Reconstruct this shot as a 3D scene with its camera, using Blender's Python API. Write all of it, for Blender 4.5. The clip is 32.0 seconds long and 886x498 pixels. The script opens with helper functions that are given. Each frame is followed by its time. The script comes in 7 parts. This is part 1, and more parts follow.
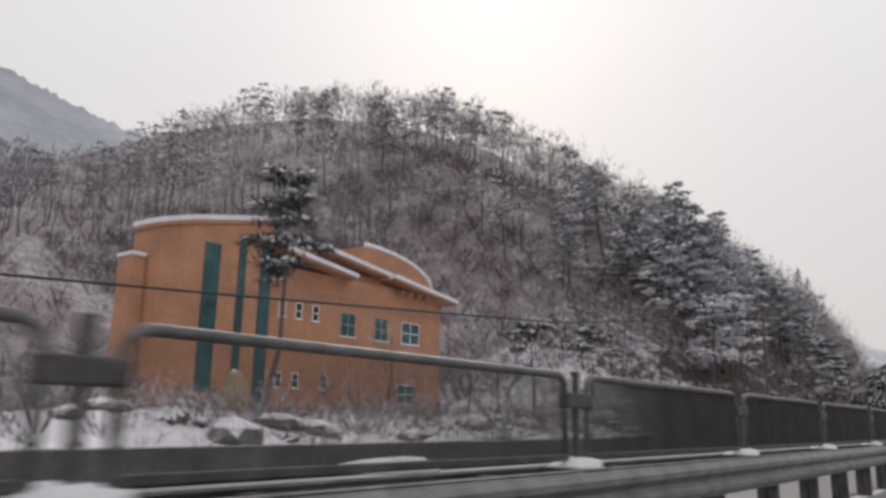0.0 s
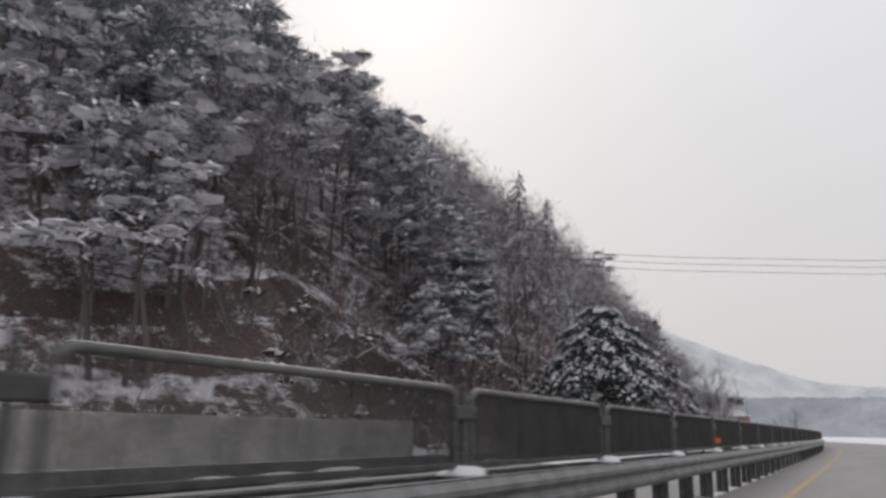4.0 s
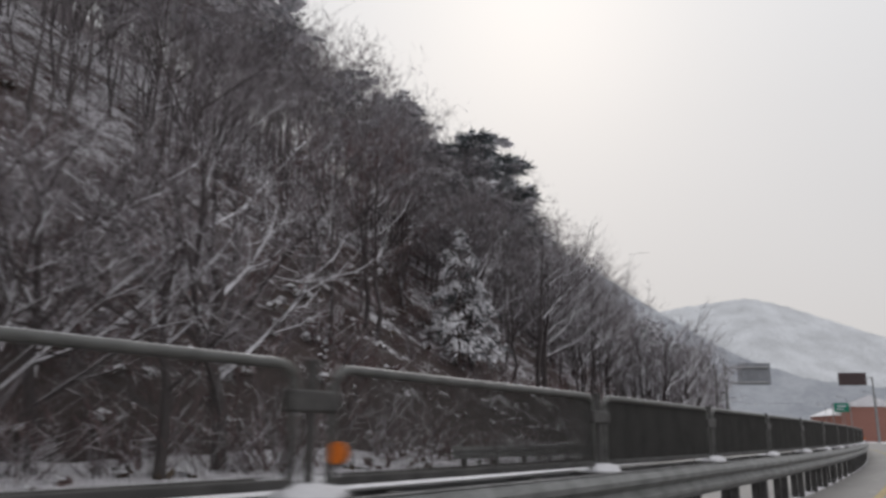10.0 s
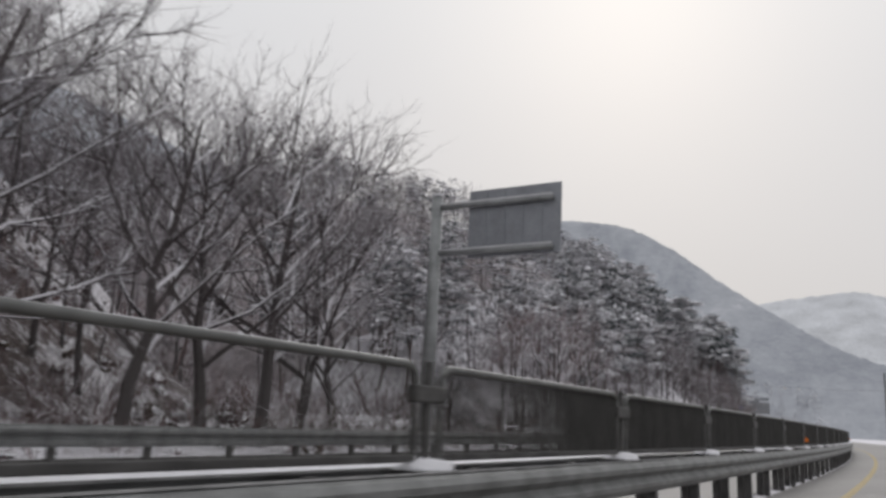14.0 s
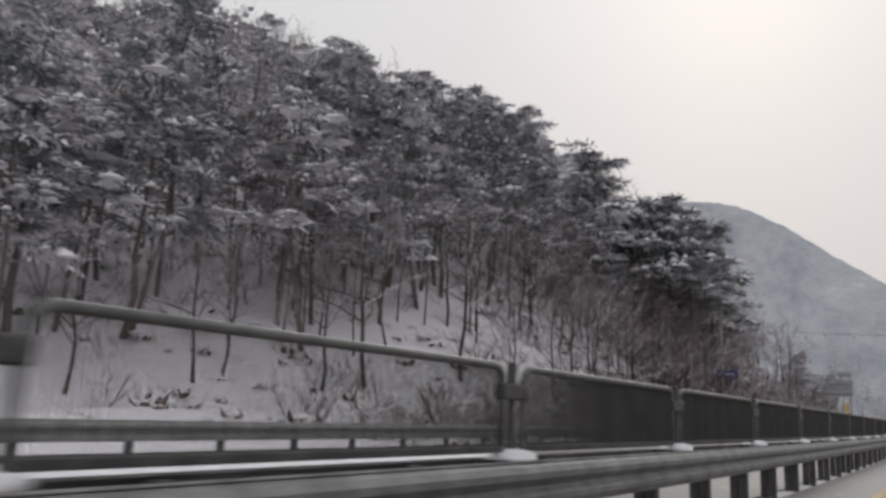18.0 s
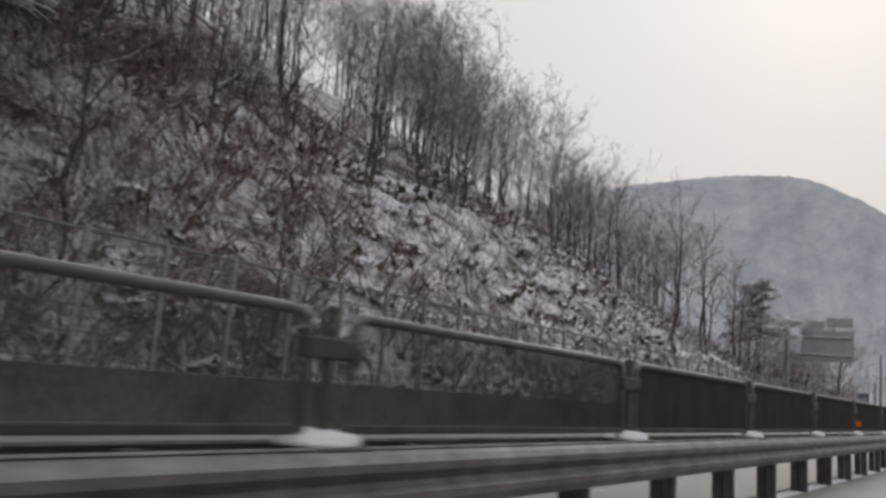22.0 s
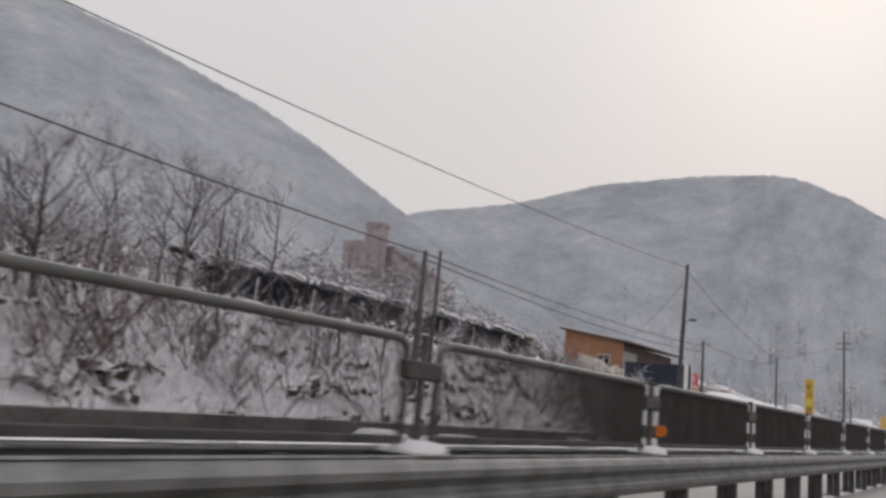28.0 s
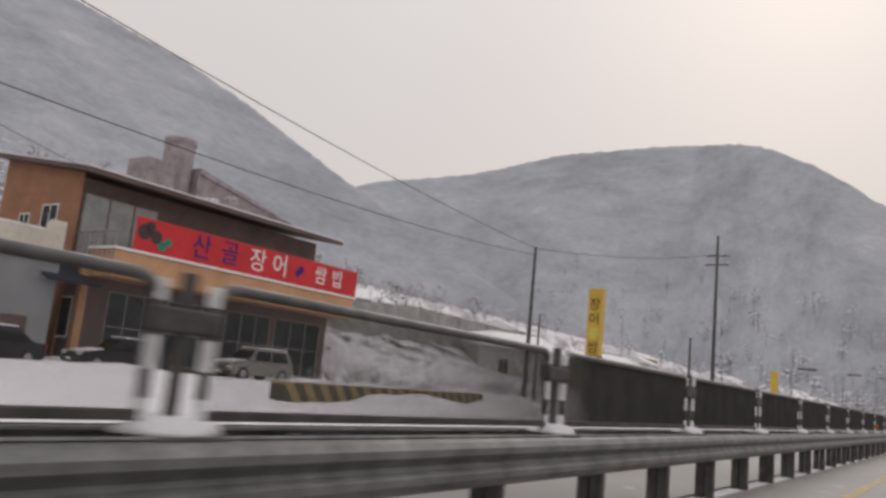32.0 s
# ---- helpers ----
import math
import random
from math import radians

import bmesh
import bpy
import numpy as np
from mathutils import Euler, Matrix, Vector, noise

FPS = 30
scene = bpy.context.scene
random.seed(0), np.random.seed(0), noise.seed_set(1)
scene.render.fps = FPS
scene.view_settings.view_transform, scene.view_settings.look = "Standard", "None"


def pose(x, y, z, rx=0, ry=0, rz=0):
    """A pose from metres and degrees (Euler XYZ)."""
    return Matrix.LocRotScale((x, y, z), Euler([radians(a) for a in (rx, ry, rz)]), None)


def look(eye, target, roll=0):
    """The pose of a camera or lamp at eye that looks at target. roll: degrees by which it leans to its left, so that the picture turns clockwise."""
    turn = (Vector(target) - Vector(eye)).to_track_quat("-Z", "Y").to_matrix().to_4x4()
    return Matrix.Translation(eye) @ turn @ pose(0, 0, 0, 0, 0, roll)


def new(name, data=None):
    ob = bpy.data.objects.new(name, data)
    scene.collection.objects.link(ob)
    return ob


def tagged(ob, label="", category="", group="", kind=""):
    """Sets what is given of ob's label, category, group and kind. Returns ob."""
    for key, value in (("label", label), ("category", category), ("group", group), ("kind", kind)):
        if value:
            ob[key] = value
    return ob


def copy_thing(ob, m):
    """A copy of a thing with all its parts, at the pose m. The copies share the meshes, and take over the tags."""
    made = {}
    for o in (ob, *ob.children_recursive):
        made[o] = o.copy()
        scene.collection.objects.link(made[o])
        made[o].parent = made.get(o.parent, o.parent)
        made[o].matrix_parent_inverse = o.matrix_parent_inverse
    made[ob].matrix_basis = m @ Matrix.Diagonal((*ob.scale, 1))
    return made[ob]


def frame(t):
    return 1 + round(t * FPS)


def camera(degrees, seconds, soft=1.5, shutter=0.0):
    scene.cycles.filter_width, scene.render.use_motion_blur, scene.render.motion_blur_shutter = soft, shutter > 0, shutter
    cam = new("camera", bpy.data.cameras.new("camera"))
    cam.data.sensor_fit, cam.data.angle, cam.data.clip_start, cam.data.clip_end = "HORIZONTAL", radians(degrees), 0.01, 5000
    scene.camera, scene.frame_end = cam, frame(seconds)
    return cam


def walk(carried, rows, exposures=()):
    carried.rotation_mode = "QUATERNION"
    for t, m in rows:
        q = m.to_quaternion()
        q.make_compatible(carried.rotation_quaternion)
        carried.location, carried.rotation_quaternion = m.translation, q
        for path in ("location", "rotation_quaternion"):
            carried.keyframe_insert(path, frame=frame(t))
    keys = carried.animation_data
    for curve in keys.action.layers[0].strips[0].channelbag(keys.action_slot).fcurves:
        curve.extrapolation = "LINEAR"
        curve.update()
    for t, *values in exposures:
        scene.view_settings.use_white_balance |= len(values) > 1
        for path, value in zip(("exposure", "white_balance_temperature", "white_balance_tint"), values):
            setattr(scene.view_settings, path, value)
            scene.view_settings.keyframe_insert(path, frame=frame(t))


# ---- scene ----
EYE = 1.22
# seconds, x, y, pitch, roll, yaw of the camera, which rides in a car at a steady height
ROWS = [
    (0.0, 0.01, -5.54, 12.22, -1.28, 38.40), (0.5, -0.01, 3.19, 12.35, -1.49, 38.02), (1.0, -0.07, 11.92, 12.79, -1.92, 36.78),
    (1.5, -0.16, 20.90, 11.56, -1.91, 34.63), (2.0, -0.29, 29.88, 11.21, -2.07, 33.67), (2.5, -0.47, 38.99, 10.90, -1.71, 31.79),
    (4.5, -1.54, 75.22, 14.13, -1.02, 30.68), (5.0, -1.91, 84.53, 14.96, -0.56, 32.80), (5.5, -2.31, 93.73, 14.11, -0.41, 33.32),
    (6.0, -2.73, 102.92, 13.37, -0.58, 33.86), (6.5, -3.19, 112.04, 13.01, -0.64, 37.90), (7.0, -3.68, 121.15, 14.01, -0.92, 38.87),
    (7.5, -4.23, 130.29, 14.13, -1.81, 39.91), (8.0, -4.84, 139.43, 14.05, -2.23, 40.76), (8.5, -5.54, 148.62, 13.83, -1.32, 40.77),
    (9.0, -6.35, 157.80, 13.81, -0.29, 40.71), (9.5, -7.31, 167.18, 13.55, -0.72, 41.44), (10.0, -8.44, 176.53, 13.19, -0.78, 41.96),
    (10.5, -9.73, 185.69, 13.59, -0.99, 42.53), (11.0, -11.22, 194.82, 13.08, -0.86, 43.70), (11.5, -12.89, 203.89, 12.85, -1.77, 44.05),
    (12.0, -14.76, 212.93, 13.21, -1.91, 44.59), (12.5, -16.83, 222.05, 12.12, -1.92, 44.88), (13.0, -19.07, 231.12, 12.32, -1.99, 45.05),
    (13.5, -21.49, 240.28, 11.87, -2.96, 46.77), (14.0, -24.05, 249.39, 12.21, -2.91, 48.59), (16.5, -38.61, 293.90, 12.17, -1.59, 54.74),
    (17.0, -41.94, 302.82, 11.48, -2.29, 55.33), (18.0, -48.86, 320.37, 11.61, -2.54, 56.88), (19.0, -56.10, 337.62, 11.59, -2.41, 58.16),
    (19.5, -59.81, 346.17, 11.17, -3.12, 58.81), (20.0, -63.58, 354.70, 11.34, -3.15, 59.62), (20.5, -67.40, 363.20, 11.82, -4.49, 59.91),
    (21.0, -71.25, 371.68, 12.33, -4.54, 59.88), (21.5, -75.09, 380.02, 11.61, -5.37, 60.59), (22.0, -78.95, 388.35, 9.96, -4.47, 61.79),
    (22.5, -82.79, 396.54, 9.54, -4.37, 62.64), (23.0, -86.65, 404.71, 12.48, -4.21, 60.42), (23.5, -90.55, 412.92, 13.93, -4.06, 60.43),
    (24.0, -94.48, 421.11, 12.73, -4.22, 61.39), (24.5, -98.33, 429.12, 12.83, -4.05, 61.86), (25.0, -102.20, 437.12, 12.41, -4.41, 60.56),
    (25.5, -106.07, 445.07, 11.23, -4.80, 60.06), (26.0, -109.94, 453.01, 11.57, -4.72, 59.25), (26.5, -113.83, 460.94, 11.70, -5.11, 60.67),
    (28.5, -129.39, 492.63, 10.53, -5.88, 61.82), (29.0, -133.28, 500.55, 10.23, -6.07, 62.11), (29.5, -137.16, 508.44, 10.99, -6.62, 61.97),
    (30.0, -141.05, 516.33, 11.44, -6.09, 61.45), (30.5, -144.93, 524.19, 9.69, -5.86, 60.43), (31.0, -148.80, 532.05, 9.75, -6.19, 59.86),
    (31.5, -152.55, 539.63, 9.85, -6.30, 59.64), (32.0, -156.29, 547.21, 9.57, -5.66, 60.06),
]
cam = camera(59.6, 32.0, soft=3.1, shutter=0.16)
walk(cam, [(t, pose(x, y, EYE, 90 + p, r, w)) for t, x, y, p, r, w in ROWS],
     exposures=[(0.0, 0.12, 6560, 12), (2.5, 0.1, 6480, 11), (6.0, 0.05, 6440, 10), (14.0, 0.0, 6450, 10), (19.0, 0.0, 6550, 11), (26.0, 0.0, 6550, 11), (29.0, -0.05, 6700, 13), (32.0, -0.05, 6850, 14)])

# ---- world and sun: a bright overcast winter sky ----
SUN_EL, SUN_AZ = radians(32), radians(-35)
world = bpy.data.worlds.new("overcast_sky")
scene.world = world
world.use_nodes = True
wn, wl = world.node_tree.nodes, world.node_tree.links
wbg = wn["Background"]
sky = wn.new("ShaderNodeTexSky")
sky.sky_type, sky.sun_disc = "NISHITA", False
sky.sun_elevation, sky.sun_rotation, sky.dust_density, sky.air_density = SUN_EL, SUN_AZ, 6.0, 1.0
tc = wn.new("ShaderNodeTexCoord")
sep = wn.new("ShaderNodeSeparateXYZ")
wl.new(tc.outputs["Generated"], sep.inputs[0])
ramp = wn.new("ShaderNodeValToRGB")
wl.new(sep.outputs["Z"], ramp.inputs[0])
cr = ramp.color_ramp
cr.elements[0].position, cr.elements[0].color = 0.0, (6.7, 6.6, 6.62, 1)
cr.elements[1].position, cr.elements[1].color = 1.0, (11.3, 11.4, 11.8, 1)
for at, c in ((0.12, (7.1, 6.93, 6.92, 1)), (0.38, (7.8, 7.75, 7.85, 1)), (0.6, (8.8, 8.85, 9.0, 1))):
    e = cr.elements.new(at)
    e.color = c
cloud = wn.new("ShaderNodeTexNoise")
cloud.inputs["Scale"].default_value, cloud.inputs["Detail"].default_value = 1.6, 3.0
wl.new(tc.outputs["Generated"], cloud.inputs["Vector"])
cm = wn.new("ShaderNodeMapRange")
cm.inputs["To Min"].default_value, cm.inputs["To Max"].default_value = 0.95, 1.05
wl.new(cloud.outputs["Fac"], cm.inputs["Value"])
cmul = wn.new("ShaderNodeVectorMath")
cmul.operation = "SCALE"
wl.new(ramp.outputs["Color"], cmul.inputs[0])
wl.new(cm.outputs["Result"], cmul.inputs["Scale"])
mixw = wn.new("ShaderNodeMix")
mixw.data_type = "RGBA"
mixw.inputs["Factor"].default_value = 0.96
wl.new(sky.outputs["Color"], mixw.inputs["A"])
wl.new(cmul.outputs[0], mixw.inputs["B"])
wl.new(mixw.outputs["Result"], wbg.inputs["Color"])
wbg.inputs["Strength"].default_value = 0.088
sun_data = bpy.data.lights.new("sun", "SUN")
sun_data.energy, sun_data.angle, sun_data.color = 0.5, radians(25), (1.0, 0.97, 0.94)
sun = new("sun", sun_data)
sun.matrix_world = look((60, 500, 300), (60 + math.sin(SUN_AZ) * -400, 500 - math.cos(SUN_AZ) * 400, 300 - 400 * math.tan(SUN_EL)))

# ---- the road's line: heading against distance, from which every place is reckoned ----
RS = [-5.5, 39.0, 75.2, 112.1, 139.5, 158.0, 176.8, 195.3, 213.8, 232.5, 251.4, 279.5, 307.8, 345.3, 382.6, 419.1, 472.7, 577.7]
RH = [0, 1.2, 2.2, 2.9, 3.9, 5.3, 7.3, 9.8, 12.3, 14.4, 16.1, 18.5, 20.9, 23.4, 24.6, 25.4, 26.1, 26.3]
GS = np.arange(-700, 1600, 0.5)
_h = np.interp(GS, RS, RH)
GH = np.radians(np.convolve(np.pad(_h, 30, mode="edge"), np.ones(61) / 61, mode="valid"))
GX, GY = np.cumsum(-np.sin(GH)) * 0.5, np.cumsum(np.cos(GH)) * 0.5
_i0 = int(700 / 0.5)
GX, GY = GX - GX[_i0], GY - GY[_i0]


def wxy(s, l):
    """World x, y of a place s metres along the road and l metres to its left."""
    h = np.interp(s, GS, GH)
    return np.interp(s, GS, GX) - l * np.cos(h), np.interp(s, GS, GY) - l * np.sin(h)


def at(s, l, z=0.0, turn=0.0):
    """The pose at a place of the road: local y runs along the road, local -x to its left."""
    x, y = wxy(s, l)
    return pose(float(x), float(y), z, 0, 0, math.degrees(float(np.interp(s, GS, GH))) + turn)


# ---- the lie of the land: hill foot, steepness and height against distance ----
HS_ = [-300, 40, 75, 100, 150, 200, 240, 262, 276, 292, 302, 320, 345, 370, 395, 405, 415, 450, 475, 492, 505, 550, 562, 575, 640, 700]
H_FOOT = [52, 52, 34, 19, 17, 17, 18.5, 20, 27, 56, 50, 34, 22, 16, 15.5, 15.5, 15, 15, 15.5, 14.5, 14.2, 14.2, 16, 51, 50, 50]
H_RISE = [.5, .5, .65, .92, .95, .93, .95, .88, .74, .5, .56, .55, .58, .74, .92, 1.0, 1.05, 1.0, .8, .6, .48, .48, .4, .4, .3, .25]
H_TOP = [39, 39, 39, 60, 96, 70, 54, 39, 27, 29, 38, 36, 38, 46, 53, 48, 41, 27, 15, 8, 5.2, 5.2, 5.5, 13, 18, 25]
YARD_S = [-300, 75, 100, 270, 300, 345, 400, 560, 575, 700]
YARD_Z = [1.1, 0.9, 0.5, 0.5, 0.7, 0.6, 0.3, 0.3, 0.12, 0.3]


def land(s, l, rough=True):
    s, l = np.asarray(s, float), np.asarray(l, float)
    foot, g, top = (np.interp(s, HS_, v) for v in (H_FOOT, H_RISE, H_TOP))
    raw = np.maximum(l - foot, 0)
    z = top * np.tanh(raw * g / top)
    u = np.clip((l - 13) / 7, 0, 1)
    z = z + np.interp(s, YARD_S, YARD_Z) * u * u * (3 - 2 * u)
    z = z + np.clip(l - 130, 0, None) * 0.16 * np.clip((s - 440) / 80, 0, 1)
    if rough:
        k = np.clip((l - 14) / 8, 0, 1)
        z = z + k * (0.35 * np.sin(s * 0.43 + 1.3 * np.sin(l * 0.21)) * np.sin(l * 0.37 + 0.7)
                     + 0.14 * np.sin(s * 1.27 + l * 0.9) * np.sin(l * 1.13 - s * 0.31))
    return np.where(l < 12.9, -0.03, z)


# ---- materials ----
def mat(name, build, rough=0.8, metal=0.0, spec=0.3):
    m = bpy.data.materials.new(name)
    m.use_nodes = True
    nt = m.node_tree
    b = nt.nodes["Principled BSDF"]
    b.inputs["Roughness"].default_value, b.inputs["Metallic"].default_value = rough, metal
    b.inputs["Specular IOR Level"].default_value = spec
    build(nt, b)
    return m


def nd(nt, kind, **kw):
    n = nt.nodes.new(kind)
    for k, v in kw.items():
        if k in n.inputs:
            n.inputs[k].default_value = v
    return n


def noise_f(nt, scale, detail=4.0, rough=0.55, space="Object", stretch=None):
    """Noise in real-world size."""
    co = nd(nt, "ShaderNodeTexCoord")
    n = nd(nt, "ShaderNodeTexNoise", Scale=scale, Detail=detail, Roughness=rough)
    if stretch:
        mp = nd(nt, "ShaderNodeMapping")
        mp.inputs["Scale"].default_value = stretch
        nt.links.new(co.outputs[space], mp.inputs["Vector"])
        nt.links.new(mp.outputs["Vector"], n.inputs["Vector"])
    else:
        nt.links.new(co.outputs[space], n.inputs["Vector"])
    return n.outputs["Fac"]


def ramp_of(nt, fac, stops):
    r = nd(nt, "ShaderNodeValToRGB")
    nt.links.new(fac, r.inputs[0])
    els = r.color_ramp.elements
    els[0].position, els[0].color = stops[0][0], (*stops[0][1], 1)
    els[1].position, els[1].color = stops[-1][0], (*stops[-1][1], 1)
    for p, c in stops[1:-1]:
        e = els.new(p)
        e.color = (*c, 1)
    return r.outputs["Color"]


def mix_c(nt, fac, a, b, mode="MIX"):
    n = nd(nt, "ShaderNodeMix")
    n.data_type, n.blend_type = "RGBA", mode
    for key, v in (("Factor", fac), ("A", a), ("B", b)):
        if hasattr(v, "is_output"):
            nt.links.new(v, n.inputs[key])
        else:
            n.inputs[key].default_value = v if key == "Factor" else (*v, 1)
    return n.outputs["Result"]


def calc(nt, op, a, b=0.5, clamp=False):
    n = nd(nt, "ShaderNodeMath")
    n.operation, n.use_clamp = op, clamp
    for i, v in enumerate((a, b)):
        if hasattr(v, "is_output"):
            nt.links.new(v, n.inputs[i])
        else:
            n.inputs[i].default_value = v
    return n.outputs[0]


def bump(nt, b, fac, strength=0.4, dist=0.02):
    n = nd(nt, "ShaderNodeBump", Strength=strength, Distance=dist)
    nt.links.new(fac, n.inputs["Height"])
    nt.links.new(n.outputs[0], b.inputs["Normal"])


def snow_fac(nt, low, high, scale=3.0, jitter=0.5, space="Object"):
    """Where snow lies: on what faces up, in patches."""
    g = nd(nt, "ShaderNodeNewGeometry")
    sp = nd(nt, "ShaderNodeSeparateXYZ")
    nt.links.new(g.outputs["Normal"], sp.inputs[0])
    nz = noise_f(nt, scale, 3.0, 0.6, space)
    v = calc(nt, "ADD", sp.outputs["Z"], calc(nt, "MULTIPLY", calc(nt, "SUBTRACT", nz, 0.5), jitter * 2))
    m = nd(nt, "ShaderNodeMapRange")
    m.inputs["From Min"].default_value, m.inputs["From Max"].default_value = low, high
    nt.links.new(v, m.inputs["Value"])
    return m.outputs["Result"]


SNOW = (0.74, 0.72, 0.75)


def plain(name, color, rough=0.7, metal=0.0, grain=6.0, vary=0.18, snow=None, bumpy=0.15):
    def build(nt, b):
        n1, n2 = noise_f(nt, grain), noise_f(nt, grain * 9)
        k = calc(nt, "ADD", calc(nt, "MULTIPLY", n1, 0.65), calc(nt, "MULTIPLY", n2, 0.35))
        lo, hi = [tuple(min(1, c * (1 + s * vary * 2)) for c in color) for s in (-1, 1)]
        c = ramp_of(nt, k, [(0.25, lo), (0.75, hi)])
        if snow:
            c = mix_c(nt, snow_fac(nt, *snow), c, SNOW)
        nt.links.new(c, b.inputs["Base Color"])
        bump(nt, b, n2, bumpy, 0.01)
    return mat(name, build, rough, metal)


def vegetation(name, stops, snow, scale=2.0, jitter=0.4, rough=0.85):
    """Bark, twigs or needles, each piece of its own tone, with snow on top."""
    def build(nt, b):
        g = nd(nt, "ShaderNodeNewGeometry")
        c = ramp_of(nt, g.outputs["Random Per Island"], stops)
        n = noise_f(nt, 7.0, 3.0)
        c = mix_c(nt, calc(nt, "MULTIPLY", n, 0.5), c, stops[0][1])
        c = mix_c(nt, snow_fac(nt, snow[0], snow[1], scale, jitter), c, SNOW)
        nt.links.new(c, b.inputs["Base Color"])
    return mat(name, build, rough, 0.0, 0.15)


def ground_build(nt, b, lo=0.455, hi=0.55, dark=1.0):
    n1 = noise_f(nt, 0.16, 5.0, 0.6)
    n2 = noise_f(nt, 1.3, 5.0, 0.65)
    n3 = noise_f(nt, 9.0, 4.0, 0.6)
    k = calc(nt, "ADD", calc(nt, "MULTIPLY", n1, 0.35), calc(nt, "ADD", calc(nt, "MULTIPLY", n2, 0.45), calc(nt, "MULTIPLY", n3, 0.3)))
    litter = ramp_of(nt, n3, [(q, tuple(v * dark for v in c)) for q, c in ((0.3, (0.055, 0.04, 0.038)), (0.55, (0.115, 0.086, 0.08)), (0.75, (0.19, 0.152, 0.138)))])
    g = nd(nt, "ShaderNodeNewGeometry")
    sp = nd(nt, "ShaderNodeSeparateXYZ")
    nt.links.new(g.outputs["True Normal"], sp.inputs[0])
    v = calc(nt, "ADD", k, calc(nt, "MULTIPLY", calc(nt, "SUBTRACT", sp.outputs["Z"], 0.8), 0.95))
    m = nd(nt, "ShaderNodeMapRange")
    m.inputs["From Min"].default_value, m.inputs["From Max"].default_value = lo, hi
    nt.links.new(v, m.inputs["Value"])
    nt.links.new(mix_c(nt, m.outputs["Result"], litter, SNOW), b.inputs["Base Color"])
    bump(nt, b, k, 0.9, 0.25)


def thin_build(nt, b):
    n1, n2, n3 = noise_f(nt, 0.08, 4.0, 0.6), noise_f(nt, 0.6, 5.0, 0.65), noise_f(nt, 5.0, 4.0, 0.6)
    k = calc(nt, "ADD", calc(nt, "MULTIPLY", n1, 0.35), calc(nt, "ADD", calc(nt, "MULTIPLY", n2, 0.4), calc(nt, "MULTIPLY", n3, 0.25)))
    nt.links.new(ramp_of(nt, k, [(0.36, (0.16, 0.13, 0.134)), (0.5, (0.29, 0.255, 0.26)), (0.64, (0.52, 0.5, 0.51))]), b.inputs["Base Color"])
    bump(nt, b, k, 0.8, 0.25)


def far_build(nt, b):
    """Leafless woods on a far slope: broad patches, gullies, and crowns against snow. Distance haze is put into the
    blue-grey tones.
    """
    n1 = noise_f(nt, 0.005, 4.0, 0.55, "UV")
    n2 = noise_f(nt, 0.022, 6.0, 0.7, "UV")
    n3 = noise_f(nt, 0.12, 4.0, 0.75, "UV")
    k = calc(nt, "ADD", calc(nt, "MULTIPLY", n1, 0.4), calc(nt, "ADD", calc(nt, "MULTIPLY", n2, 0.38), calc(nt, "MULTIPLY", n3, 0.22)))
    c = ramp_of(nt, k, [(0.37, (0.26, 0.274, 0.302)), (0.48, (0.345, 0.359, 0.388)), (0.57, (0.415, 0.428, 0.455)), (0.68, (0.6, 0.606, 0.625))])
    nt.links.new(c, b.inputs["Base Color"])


def asphalt_build(nt, b):
    n1, n2, n3 = noise_f(nt, 0.5, 4.0, 0.6, stretch=(1, 0.12, 1)), noise_f(nt, 40.0, 3.0), noise_f(nt, 1.6, 5.0)
    c = ramp_of(nt, calc(nt, "ADD", calc(nt, "MULTIPLY", n1, 0.6), calc(nt, "MULTIPLY", n2, 0.4)),
                [(0.3, (0.16, 0.152, 0.145)), (0.7, (0.28, 0.266, 0.255))])
    c = mix_c(nt, calc(nt, "GREATER_THAN", n3, 0.66), c, (0.36, 0.345, 0.335))
    nt.links.new(c, b.inputs["Base Color"])
    b.inputs["Roughness"].default_value = 0.55
    bump(nt, b, n2, 0.3, 0.006)


M_GROUND = mat("snowy_leaf_litter", ground_build, 0.9)
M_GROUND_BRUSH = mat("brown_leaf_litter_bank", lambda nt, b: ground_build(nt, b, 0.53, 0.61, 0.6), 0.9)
M_GROUND_SNOWY = mat("snow_covered_verge_bank", lambda nt, b: ground_build(nt, b, 0.36, 0.5), 0.9)
M_GROUND_THIN = mat("thin_snow_over_litter", thin_build, 0.9)
M_FAR = mat("hazed_snow_dusted_woods", far_build, 1.0, 0.0, 0.0)
# Evenly pale: the haze over this distance sits in the base colour.
M_FARPALE = plain("haze_pale_far_hillside", (0.56, 0.57, 0.59), 1.0, grain=0.01, vary=0.15)
M_ASPHALT = mat("damp_salted_asphalt", asphalt_build, 0.5)
M_YELLOW = plain("worn_yellow_paint", (0.36, 0.27, 0.12), 0.6, vary=0.35)
M_SNOW = plain("packed_snow", (0.7, 0.69, 0.71), 0.75, grain=2.0, vary=0.12, bumpy=0.5)
M_SLUSH = plain("dirty_slush", (0.22, 0.215, 0.213), 0.7, grain=3.0, vary=0.4)
M_STEEL = plain("dull_galvanised_steel", (0.2, 0.203, 0.2), 0.5, 0.55, grain=3.0, vary=0.3, snow=(0.95, 1.3, 4.0, 0.35))
M_STEEL_DARK = plain("dirty_dark_steel", (0.08, 0.077, 0.075), 0.6, 0.2, grain=4.0, vary=0.35)
